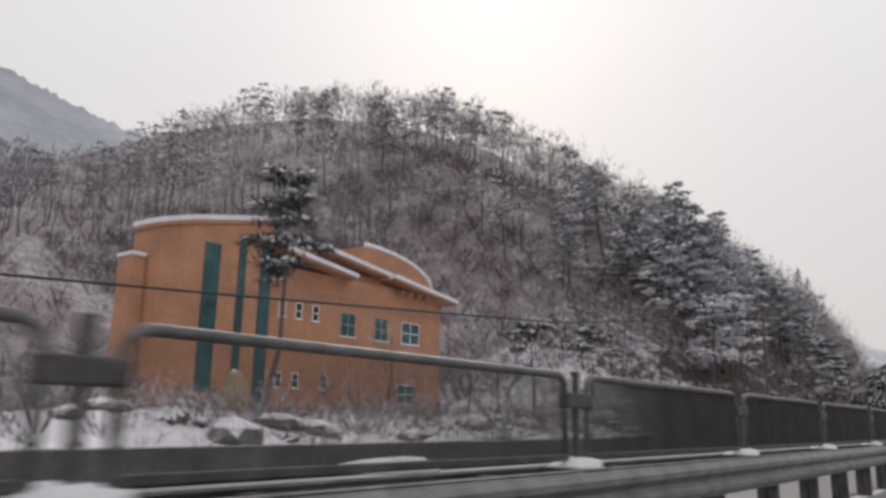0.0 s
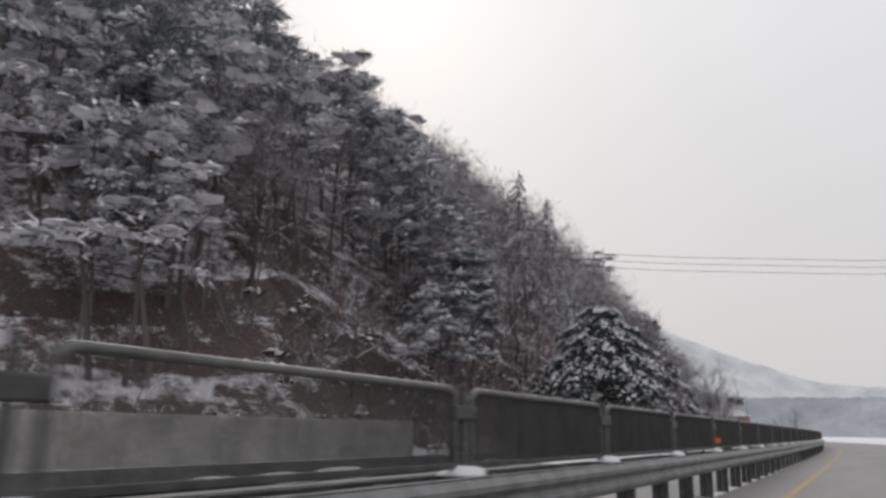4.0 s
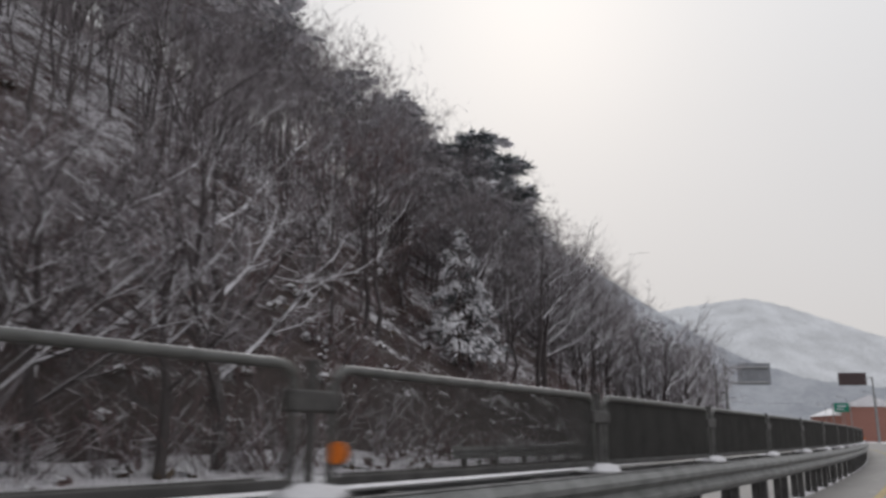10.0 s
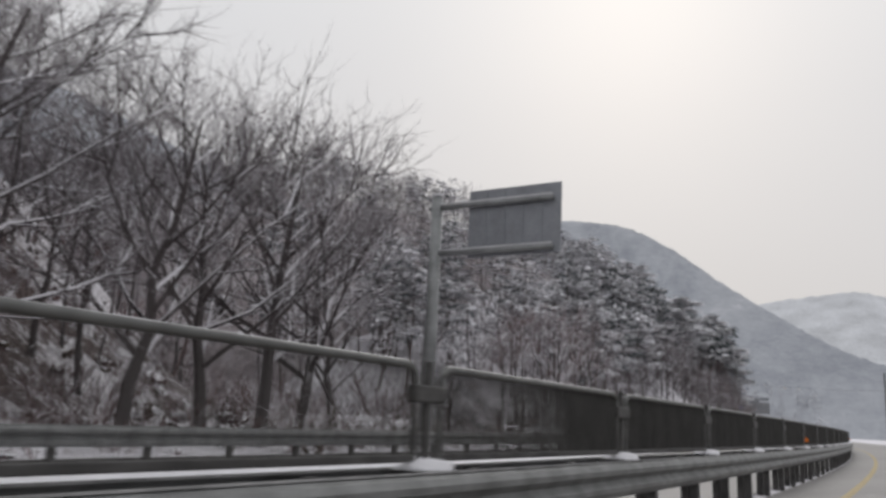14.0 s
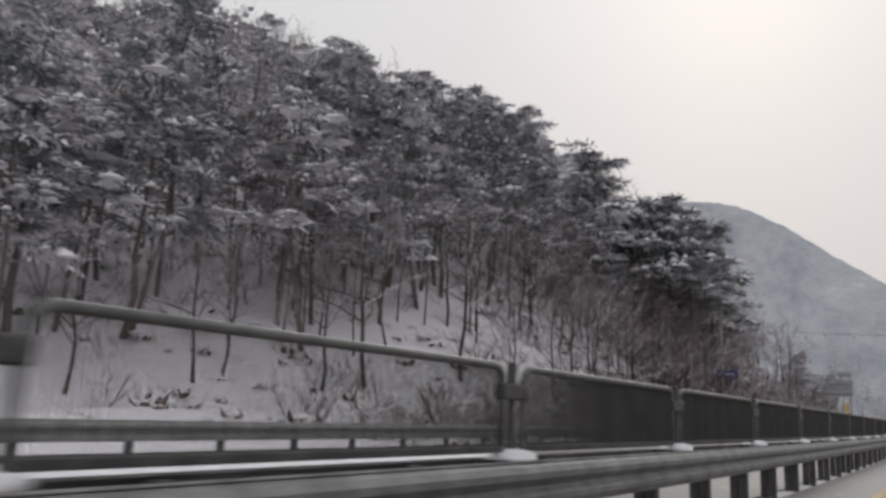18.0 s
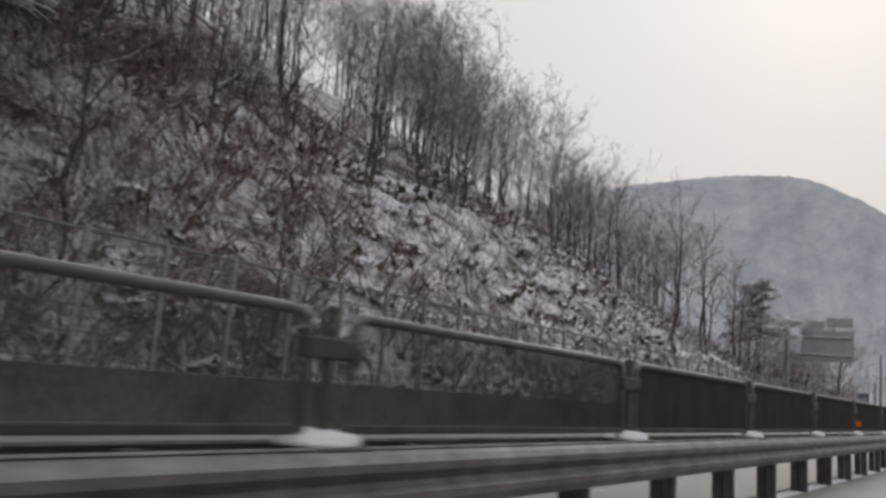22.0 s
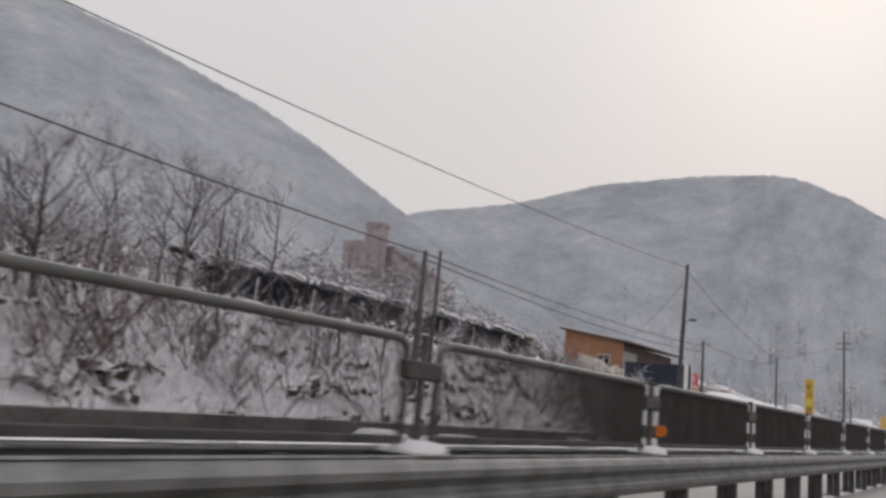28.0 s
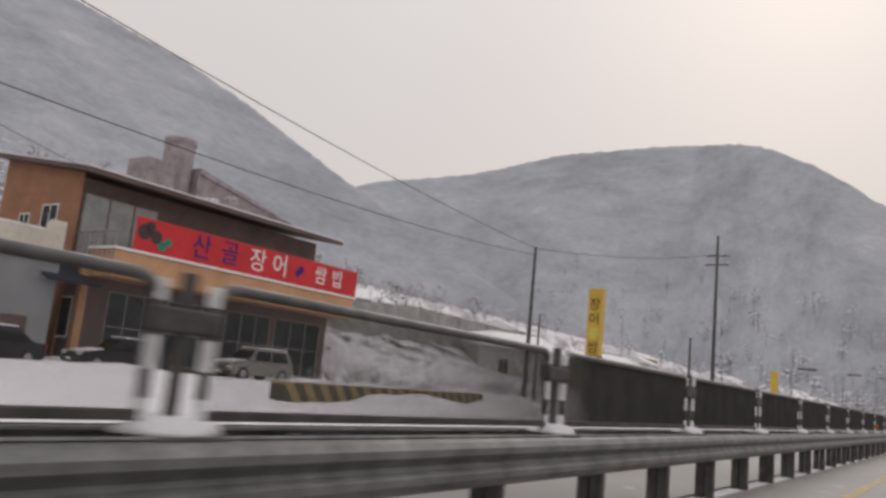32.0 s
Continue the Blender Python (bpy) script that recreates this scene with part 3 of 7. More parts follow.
# ---- trees ----
class Twigs:
    """Gathers tubes and blades as plain lists."""

    def __init__(self):
        self.v, self.f, self.m = [], [], []

    def limb(self, pts, radii, sides, mi=0):
        base = len(self.v)
        for i, p in enumerate(pts):
            d = pts[min(i + 1, len(pts) - 1)] - pts[max(i - 1, 0)]
            d = d / (np.linalg.norm(d) + 1e-9)
            a = np.cross(d, (0.0, 0.0, 1.0) if abs(d[2]) < 0.9 else (1.0, 0.0, 0.0))
            a = a / (np.linalg.norm(a) + 1e-9)
            b = np.cross(d, a)
            for j in range(sides):
                q = 2 * math.pi * j / sides
                self.v.append(tuple(p + (a * math.cos(q) + b * math.sin(q)) * radii[i]))
        for i in range(len(pts) - 1):
            for j in range(sides):
                a0, a1 = base + i * sides + j, base + i * sides + (j + 1) % sides
                self.f += [(a0, a1, a1 + sides), (a0, a1 + sides, a0 + sides)]
                self.m += [mi, mi]

    def spike(self, p, q, r, mi=1):
        """A twig: a thin three-sided spike."""
        d = (q - p) / (np.linalg.norm(q - p) + 1e-9)
        a = np.cross(d, (0.0, 0.0, 1.0) if abs(d[2]) < 0.9 else (1.0, 0.0, 0.0))
        a = a / (np.linalg.norm(a) + 1e-9)
        b = np.cross(d, a)
        n = len(self.v)
        self.v += [tuple(p + a * r), tuple(p - a * r * 0.5 + b * r * 0.87), tuple(p - a * r * 0.5 - b * r * 0.87), tuple(q)]
        self.f += [(n, n + 1, n + 3), (n + 1, n + 2, n + 3), (n + 2, n, n + 3)]
        self.m += [mi] * 3

    def blade(self, p, d, n, ln, w, mi=1):
        """A flat spray of needles: a leaf-shaped pair of triangles."""
        s = np.cross(d, n)
        s = s / (np.linalg.norm(s) + 1e-9)
        k = len(self.v)
        mid = p + d * ln * 0.5
        self.v += [tuple(p), tuple(mid + s * w), tuple(p + d * ln), tuple(mid - s * w)]
        self.f += [(k, k + 1, k + 2), (k, k + 2, k + 3)]
        self.m += [mi, mi]

    def hair(self, p, q, r, mi=1):
        """A far twig: one thin triangle."""
        d = q - p
        a = np.cross(d, (0.31, -0.5, 0.81))
        a = a / (np.linalg.norm(a) + 1e-9) * r
        n = len(self.v)
        self.v += [tuple(p + a), tuple(p - a), tuple(q)]
        self.f.append((n, n + 1, n + 2))
        self.m.append(mi)

    def lump(self, c, rx, ry, rz, rng, mi=2):
        """A little heap of snow: an uneven flattened double pyramid."""
        n = len(self.v)
        k = 5
        for j in range(k):
            q = 6.283 * j / k + rng.uniform(-0.3, 0.3)
            e = rng.uniform(0.7, 1.25)
            self.v.append((c[0] + math.cos(q) * rx * e, c[1] + math.sin(q) * ry * e, c[2] - rz * rng.uniform(0.1, 0.7)))
        self.v.append((c[0], c[1], c[2] + rz))
        self.f += [(n + j, n + (j + 1) % k, n + k) for j in range(k)]
        self.m += [mi] * k

    def arrays(self):
        return np.array(self.v, np.float32), np.array(self.f, np.int32), np.array(self.m, np.int32)


def unit(v):
    return v / (np.linalg.norm(v) + 1e-9)


def bare_tree(rng, h, spread, limbs, branches, twigs, subs, fork=0.3, thin=1.0, sides=5, light=False):
    """A leafless tree: trunk that forks, arching limbs, branches, twigs."""
    t = Twigs()
    r0 = h * 0.0115 * thin + 0.02
    twig = t.hair if light or thin < 1.2 else t.spike
    lean = rng.normal(0, 0.05, 2)
    n = 4 if light else 6
    tr = [np.array([lean[0] * h * (i / n) ** 1.5 + rng.normal(0, 0.012) * h, lean[1] * h * (i / n) ** 1.5 + rng.normal(0, 0.012) * h, h * 0.86 * i / n]) for i in range(n + 1)]
    t.limb(tr, [r0 * (1 - 0.85 * i / n) for i in range(n + 1)], sides, 0)
    for a in range(limbs):
        u = fork + (0.95 - fork) * (a + rng.rand()) / limbs
        k = min(int(u * n), n - 1)
        p = tr[k] + (tr[k + 1] - tr[k]) * (u * n - k)
        q = a * 2.4 + rng.normal(0, 0.4)
        ln = h * spread * (1.15 - u * 0.75) * rng.uniform(0.75, 1.2)
        d = unit(np.array([math.cos(q), math.sin(q), (rng.uniform(0.25, 0.95) if light else rng.uniform(0.12, 0.75)) + u * 0.45]))
        pts, dd = [p], d
        seg = 2 if light else 3
        for i in range(seg):
            dd = unit(dd + rng.normal(0, 0.16, 3) + np.array([0, 0, 0.1]))
            pts.append(pts[-1] + dd * ln / seg)
        rr = r0 * (1 - 0.8 * u) * 0.55
        if light == 2:
            t.spike(p, pts[-1], rr, 0)
        else:
            t.limb(pts, [rr * (1 - 0.8 * i / seg) for i in range(seg + 1)], max(3, sides - 2), 0)
        for b in range(branches):
            w = rng.uniform(0.2, 1.0) * seg
            k2 = min(int(w), seg - 1)
            p2 = pts[k2] + (pts[k2 + 1] - pts[k2]) * (w - k2)
            d2 = unit(unit(pts[k2 + 1] - pts[k2]) + rng.normal(0, 0.6, 3) * np.array([1, 1, 0.7]) + np.array([0, 0, 0.05]))
            l2 = ln * (rng.uniform(0.4, 0.75) if light else rng.uniform(0.3, 0.6))
            m2 = p2 + d2 * l2 * 0.5 + rng.normal(0, 0.03, 3) * l2
            e2 = p2 + unit(d2 + np.array([0, 0, 0.15])) * l2
            if light == 2:
                t.hair(p2, e2, rr * 0.4, 0)
            elif light:
                t.hair(p2, e2, rr * 0.34, 0)
            elif thin < 1.2:
                t.spike(p2, e2, rr * 0.34, 0)
            else:
                t.limb([p2, m2, e2], [rr * 0.38, rr * 0.26, rr * 0.1], 3, 0)
            for c in range(twigs):
                w3 = rng.uniform(0.2, 1.0)
                p3 = p2 + (m2 - p2) * w3 * 2 if w3 < 0.5 else m2 + (e2 - m2) * (w3 - 0.5) * 2
                d3 = unit(d2 + rng.normal(0, 0.6, 3) + np.array([0, 0, 0.1]))
                l3 = l2 * rng.uniform(0.35, 0.75)
                e3 = p3 + d3 * l3
                twig(p3, e3, max((0.01, 0.014, 0.03)[int(light)], rr * 0.1), 1)
                for e in range(subs):
                    p4 = p3 + (e3 - p3) * rng.uniform(0.25, 0.9)
                    t.hair(p4, p4 + unit(d3 + rng.normal(0, 0.65, 3)) * l3 * rng.uniform(0.35, 0.7), max((0.007, 0.011, 0.024)[int(light)], rr * 0.06), 1)
    return t.arrays()


def pine(rng, h, crown, limbs, clumps, blades, size, sides=6, low=0.5, lumps=1, light=False, heavy=1.0, slabs=0):
    """A red pine: tall bare trunk, layered uneven crown of needle sprays weighed down by snow."""
    t = Twigs()
    r0 = h * 0.0105 + 0.03
    n = 7 if sides > 4 else 4
    bend = rng.normal(0, 0.05, 2)
    tr = [np.array([bend[0] * h * math.sin(i / n * 2.4) + rng.normal(0, 0.006) * h, bend[1] * h * math.sin(i / n * 2.0) + rng.normal(0, 0.006) * h, h * 0.97 * i / n]) for i in range(n + 1)]
    t.limb(tr, [r0 * (1 - 0.82 * i / n) for i in range(n + 1)], sides, 0)
    for a in range(limbs):
        u = low + (0.99 - low) * (a + rng.rand() * 0.8) / limbs
        k = min(int(u * n), n - 1)
        p = tr[k] + (tr[k + 1] - tr[k]) * (u * n - k)
        q = a * 2.4 + rng.normal(0, 0.5)
        ln = crown * (1.1 - 0.75 * ((u - low) / (1 - low)) ** 1.4) * rng.uniform(0.6, 1.15)
        d = unit(np.array([math.cos(q), math.sin(q), rng.uniform(0.0, 0.35)]))
        pts = [p, p + d * ln * 0.55 + np.array([0, 0, ln * 0.06]), p + d * ln + np.array([0, 0, -ln * 0.14])]
        rr = r0 * (1.05 - u) * 0.5 + 0.01
        if light:
            t.spike(pts[0], pts[2], rr, 0)
        else:
            t.limb(pts, [rr, rr * 0.6, rr * 0.2], 3, 0)
        for c in range(slabs):
            # a drape of snow that follows the bough and sags over its end
            w = 0.4 + 0.7 * (c + rng.rand() * 0.6) / slabs
            cpos = (pts[0] + (pts[1] - pts[0]) * w / 0.55 if w < 0.55 else pts[1] + (pts[2] - pts[1]) * (w - 0.55) / 0.45) + rng.normal(0, 0.06, 3) * ln
            t.lump(cpos + np.array([0, 0, 0.16]), ln * rng.uniform(0.1, 0.17), ln * rng.uniform(0.1, 0.17), rng.uniform(0.14, 0.3), rng)
        for c in range(clumps):
            w = 0.35 + 0.7 * (c + rng.rand()) / clumps
            cpos = (pts[0] + (pts[1] - pts[0]) * w / 0.55 if w < 0.55 else pts[1] + (pts[2] - pts[1]) * (w - 0.55) / 0.45) + rng.normal(0, 0.16, 3) * np.array([ln, ln, ln * 0.3]) * 0.9
            cs = size * rng.uniform(0.7, 1.3)
            for b in range(blades):
                o = unit(rng.normal(0, 1, 3)) * cs * np.array([1, 1, 0.4]) * rng.rand() ** 0.5
                dd = unit(o * np.array([1, 1, 1.5]) + d * cs * 0.6 + np.array([0, 0, rng.uniform(-0.7, 0.25)]) * cs)
                t.hair(cpos + o, cpos + o + dd * cs * (rng.uniform(0.3, 0.6) if light else rng.uniform(0.45, 0.8)), cs * rng.uniform(0.05, 0.12) * (1.1 if light else 0.8), 1)
            for b in range(lumps):
                if rng.rand() < 0.8:
                    o = rng.normal(0, 0.4, 3) * cs * np.array([1, 1, 0.2])
                    f_ = heavy * rng.uniform(0.3, 0.75) / math.sqrt(lumps)
                    t.lump(cpos + o + np.array([0, 0, cs * 0.2]), cs * f_ * rng.uniform(0.8, 1.4), cs * f_, cs * rng.uniform(0.1, 0.2), rng)
    return t.arrays()


def fir(rng, h, base_r, tiers, per, blades, sides=6, power=0.7, snow=24):
    """A bushy dark conifer: drooping boughs of hanging sprays, snow heaped along their backs."""
    t = Twigs()
    t.limb([np.array([0, 0, h * i / 4.0]) for i in range(5)], [h * 0.02 * (1 - 0.22 * i) for i in range(5)], sides, 0)
    for a in range(tiers):
        u = (a + 0.5) / tiers
        rad = base_r * (max(0.12, 1 - u ** 2.6) ** 0.62 * min(1.0, 0.8 + u) if power < 0.6 else (1 - u) ** power)
        k = 0.55 + 0.45 * rad / base_r
        for b in range(max(4, int(per * (1 - (0.3 if power < 0.6 else 0.5) * u)))):
            q = b * 2.4 + a * 1.1 + rng.normal(0, 0.3)
            ln = max(0.35, rad * rng.uniform(0.65, 1.12))
            d = np.array([math.cos(q), math.sin(q), 0.0])
            side = np.array([-d[1], d[0], 0.0])
            p0 = np.array([0, 0, h * (0.06 + 0.92 * u) + rng.normal(0, 0.2)])
            p1 = p0 + d * ln * 0.6 + np.array([0, 0, ln * rng.uniform(0.02, 0.12)])
            p2 = p0 + d * ln + np.array([0, 0, -ln * rng.uniform(0.12, 0.26)])
            t.limb([p0, p1, p2], [0.035, 0.022, 0.006], 3, 0)
            wide = ln * 0.34

            def spot(w, off):
                c = p0 + (p1 - p0) * w / 0.6 if w < 0.6 else p1 + (p2 - p1) * (w - 0.6) / 0.4
                return c + side * off * wide * (1.15 - 0.75 * w) + np.array([0, 0, -abs(off) * wide * 0.35])
            for c in range(blades):
                w, off = 1.05 * rng.rand() ** 0.6, rng.uniform(-1, 1)
                dd = unit(d * rng.uniform(0.2, 0.9) + side * off * 0.7 + np.array([0, 0, rng.uniform(-1.1, -0.2)]))
                nn = unit(np.array([rng.normal(0, 0.6), rng.normal(0, 0.6), 1.0]))
                t.blade(spot(w, off) - np.array([0, 0, rng.uniform(0.0, 0.16)]), dd, nn, rng.uniform(0.2, 0.5) * k, rng.uniform(0.025, 0.06) * k, 1)
            if rng.rand() < (0.12 if u > 0.22 or power > 0.6 else 0.8):
                continue
            for c in range(int(snow * (0.4 + 0.6 * k))):
                w, off = 0.5 + 0.56 * rng.rand() ** 0.7, rng.normal(0, 0.4)
                c0 = spot(w, off) + np.array([0, 0, 0.06])
                if rng.rand() < 0.35:
                    t.lump(c0, rng.uniform(0.08, 0.2) * k, rng.uniform(0.06, 0.16) * k, rng.uniform(0.05, 0.12) * k, rng)
                else:
                    dd = unit(d * rng.uniform(0.3, 0.9) + side * off * 0.6 + np.array([0, 0, rng.uniform(-0.75, -0.05)]))
                    t.blade(c0, dd, np.array([0.0, 0.0, 1.0]), rng.uniform(0.2, 0.45) * k, rng.uniform(0.04, 0.09) * k, 2)
    return t.arrays()


def shrub(rng, h, stems, subs):
    t = Twigs()
    for a in range(stems):
        q = rng.uniform(0, 6.283)
        d = unit(np.array([math.cos(q) * 0.7, math.sin(q) * 0.7, rng.uniform(0.5, 1.3)]))
        p = np.array([math.cos(q), math.sin(q), 0]) * rng.uniform(0, 0.25)
        e = p + d * h * rng.uniform(0.6, 1.1)
        t.hair(p, e, 0.02, 1)
        for b in range(subs):
            p2 = p + (e - p) * rng.uniform(0.25, 0.95)
            t.hair(p2, p2 + unit(d + rng.normal(0, 0.6, 3)) * h * rng.uniform(0.2, 0.45), 0.013, 1)
    return t.arrays()


def tussock(rng, h, blades):
    """A hummock of dead grass and leaves under a cap of snow."""
    t = Twigs()
    for a in range(blades):
        o = rng.normal(0, 0.35, 3) * np.array([1, 1, 0])
        d = unit(np.array([rng.normal(0, 0.7), rng.normal(0, 0.7), rng.uniform(0.2, 1.0)]))
        nn = unit(np.array([rng.normal(0, 0.6), rng.normal(0, 0.6), 1.0]))
        t.blade(o * h * 1.6 + np.array([0, 0, h * 0.1]), d, nn, h * rng.uniform(0.5, 1.1), h * rng.uniform(0.1, 0.3), 1)
    for a in range(2):
        t.lump(np.array([rng.normal(0, 0.4) * h, rng.normal(0, 0.4) * h, h * rng.uniform(0.35, 0.7)]), h * rng.uniform(0.4, 0.8), h * rng.uniform(0.3, 0.6), h * 0.22, rng)
    return t.arrays()


RNG = np.random.RandomState(11)


def split_tree(name, arr, bark, leaf):
    """Two meshes of one tree: trunk and crown."""
    v, f, m = arr
    out = []
    bare = f[m == 0]
    top = np.maximum.accumulate(bare.max(1))
    cut = np.nonzero(bare[1:].min(1) > top[:-1])[0]
    cut = int(cut[0]) + 1 if len(cut) else len(bare)
    for ff, material in ((bare[:cut], bark), (f[m == 1], leaf), (f[m == 2], M_SNOW), (bare[cut:], bark)):
        if not len(ff):
            out.append(None)
            continue
        used, inv = np.unique(ff, return_inverse=True)
        out.append(big_mesh(name, v[used], inv.reshape(-1, 3), [material], smooth=False))
    return out


def tree_thing(name, meshes, m, label, group):
    ob = thing(name, m, label, "tree" if "shrub" not in name else "shrub", group)
    part("trunk" if "shrub" not in name else "stem", meshes[0], None, ob)
    part("crown", meshes[1], None, ob)
    if meshes[3]:
        tagged(part("limb", meshes[3], None, ob), kind="stuff")
    if meshes[2]:
        tagged(part("snow_load", meshes[2], None, ob, "heaps of snow on the boughs"), kind="stuff")
    return ob


def scatter(name, protos, spots, mats, label, category="woods"):
    """Many trees joined into one mesh: spots are x, y, z, size, turn, kind."""
    vs, fs, ms, base = [], [], [], 0
    for k, (pv, pf, pm) in enumerate(protos):
        sel = spots[spots[:, 5] == k]
        if not len(sel):
            continue
        c, s = np.cos(sel[:, 4]), np.sin(sel[:, 4])
        x = (pv[None, :, 0] * c[:, None] - pv[None, :, 1] * s[:, None]) * sel[:, 3:4] + sel[:, 0:1]
        y = (pv[None, :, 0] * s[:, None] + pv[None, :, 1] * c[:, None]) * sel[:, 3:4] + sel[:, 1:2]
        z = pv[None, :, 2] * sel[:, 3:4] + sel[:, 2:3]
        vs.append(np.stack([x, y, z], -1).reshape(-1, 3))
        fs.append((pf[None] + (np.arange(len(sel)) * len(pv))[:, None, None] + base).reshape(-1, 3))
        ms.append(np.tile(pm, len(sel)) + 3 * (k >= len(protos) // 2 if len(mats) > 3 else 0))
        base += len(sel) * len(pv)
    if not vs:
        return None
    me = big_mesh(name, np.concatenate(vs), np.concatenate(fs), mats, np.concatenate(ms))
    return tagged(new(name, me), label, category, kind="stuff")


M_GRASS = vegetation("dead_grass_under_snow", [(0.0, (0.05, 0.036, 0.028)), (0.6, (0.1, 0.075, 0.055)), (1.0, (0.19, 0.15, 0.11))], (0.3, 0.65), 1.6, 0.5)

# near kinds, and light kinds for the depth of the woods
NEAR_BARE = [bare_tree(np.random.RandomState(20 + i), h, sp, 13, 7, 6, 2, fork, 0.95) for i, (h, sp, fork) in enumerate([(11, .42, .3), (9, .5, .22), (12.5, .36, .4), (8, .55, .18)])]
NEAR_PINE = [pine(np.random.RandomState(40 + i), h, cr_, 17, 4, 44, sz, lumps=4, low=0.36, heavy=1.45, slabs=3) for i, (h, cr_, sz) in enumerate([(14.5, 4.0, .8), (13, 3.6, .75), (15.5, 3.6, .75)])]
WOOD_BARE = [bare_tree(np.random.RandomState(60 + i), h, sp, 10, 5, 5, 1, fk, 0.5, 3, 1) for i, (h, sp, fk) in enumerate([(12, .42, .34), (13, .38, .42), (10.5, .48, .3), (9.5, .52, .24)])]
WOOD_PINE = [pine(np.random.RandomState(80 + i), h, cr_, 12, 3, 18, 0.95, 4, low=0.36, lumps=2, light=True, heavy=1.6) for i, (h, cr_) in enumerate([(14, 3.5), (13, 3.4), (14.5, 3.2), (12, 3.3)])]
FAR_BARE = [bare_tree(np.random.RandomState(120 + i), h, sp, 7, 4, 6, 0, fk, 0.7, 3, 2) for i, (h, sp, fk) in enumerate([(11.5, .42, .36), (12.5, .38, .42), (10.5, .48, .34), (9.5, .5, .3)])]
FAR_PINE = [pine(np.random.RandomState(140 + i), h, cr_, 9, 3, 12, 1.05, 3, low=0.4, light=True) for i, (h, cr_) in enumerate([(12.5, 3.2), (12, 3.1), (13, 2.9), (11, 3.0)])]
SHRUBS = [shrub(np.random.RandomState(95 + i), h, 9, 6) for i, h in enumerate([1.4, 1.0, 1.9, 1.2])]
TUSSOCKS = [tussock(np.random.RandomState(105 + i), h, 12) for i, h in enumerate([0.5, 0.35, 0.6, 0.45])]


def spots_of(n, s0, s1, l0, l1, keep, pine_share, size=(0.8, 1.3), kinds=4, seed=1, pair=True):
    """Random standing places in a stretch of the road's side, kept by a rule."""
    r = np.random.RandomState(seed)
    s, l = r.uniform(s0, s1, n), l0 + (l1 - l0) * r.rand(n) ** 1.15
    ok = keep(s, l)
    s, l = s[ok], l[ok]
    x, y = wxy(s, l)
    z = land(s, l) - 0.15
    kind = r.randint(0, kinds, len(s)) + (kinds * (r.rand(len(s)) < pine_share(s, l)) if pair else 0)
    return np.stack([x, y, z, r.uniform(*size, len(s)), r.uniform(0, 6.283, len(s)), kind], -1), s, l


def foot_of(s):
    return np.interp(s, HS_, H_FOOT)


def wooded(s, l):
    f = foot_of(s)
    gap = ((s > 408) & (s < 484) & (l < 25.5)) | ((s > 160) & (s < 206) & (l < 27.5))
    return (l > f + 2.5) & ~gap & ~((s > 560)) & ~((s > 495) & (l < 60)) & ~((s < 60) & (l < 62)) & ~((s > 38) & (s < 86) & (l > 47) & (l < 72))


def pines_here(s, l):
    p = np.where(s < 85, np.where(l > 100, 0.22, 0.1), np.where(s < 125, np.where(l > 42, 0.25, 0.5), np.where(s < 155, 0.05, np.where(s < 290, np.where((l < 34) & (s < 225), 0.04, 0.0), np.where(s < 412, np.where(l > 62, 0.25, 0.38), np.where(s < 520, 0.0, 0.3))))))
    return np.where((s < 60) & (l > 60) & (l < 130), 0.03, p)


W_MATS = [M_BARK, M_TWIG, M_SNOW, M_PINEBARK, M_NEEDLE, M_SNOW]
# Far woods take the paler set, with haze in its colours.
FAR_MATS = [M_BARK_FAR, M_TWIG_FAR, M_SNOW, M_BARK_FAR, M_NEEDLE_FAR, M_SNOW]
WOODS_LABEL = "snow-dusted winter woods of bare trees and pines on the slope"
for k, (s0, s1, l0, l1, n) in enumerate([(75, 160, 27, 50, 220), (160, 285, 22, 44, 330), (285, 412, 24, 50, 330), (405, 476, 25, 45, 230)]):
    sp_, _, _ = spots_of(n, s0, s1, l0, l1, wooded, pines_here, seed=200 + k, size=((0.85, 1.12), (0.8, 1.15), (0.72, 0.98), (0.7, 1.0))[k])
    scatter("woods", WOOD_BARE + WOOD_PINE, sp_, W_MATS, WOODS_LABEL)
sp_, _, _ = spots_of(150, 176, 232, 33, 62, wooded, lambda s, l: np.full(len(s), 0.06), size=(0.95, 1.25), seed=217)
scatter("woods", WOOD_BARE + WOOD_PINE, sp_, W_MATS, WOODS_LABEL)
sp_, _, _ = spots_of(110, 222, 262, 26, 48, wooded, lambda s, l: np.where(s < 246, 0.3, 0.0), size=(0.8, 1.1), seed=216)
scatter("woods", WOOD_BARE + WOOD_PINE, sp_, W_MATS, WOODS_LABEL)
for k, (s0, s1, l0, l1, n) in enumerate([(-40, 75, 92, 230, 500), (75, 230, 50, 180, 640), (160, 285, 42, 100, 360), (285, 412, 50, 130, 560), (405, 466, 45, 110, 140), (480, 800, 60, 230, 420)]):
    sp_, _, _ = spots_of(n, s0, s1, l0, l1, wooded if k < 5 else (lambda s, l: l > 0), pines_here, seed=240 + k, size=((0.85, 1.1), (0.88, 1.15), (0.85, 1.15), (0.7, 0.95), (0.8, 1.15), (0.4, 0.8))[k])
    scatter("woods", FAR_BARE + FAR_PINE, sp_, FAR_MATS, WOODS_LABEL)

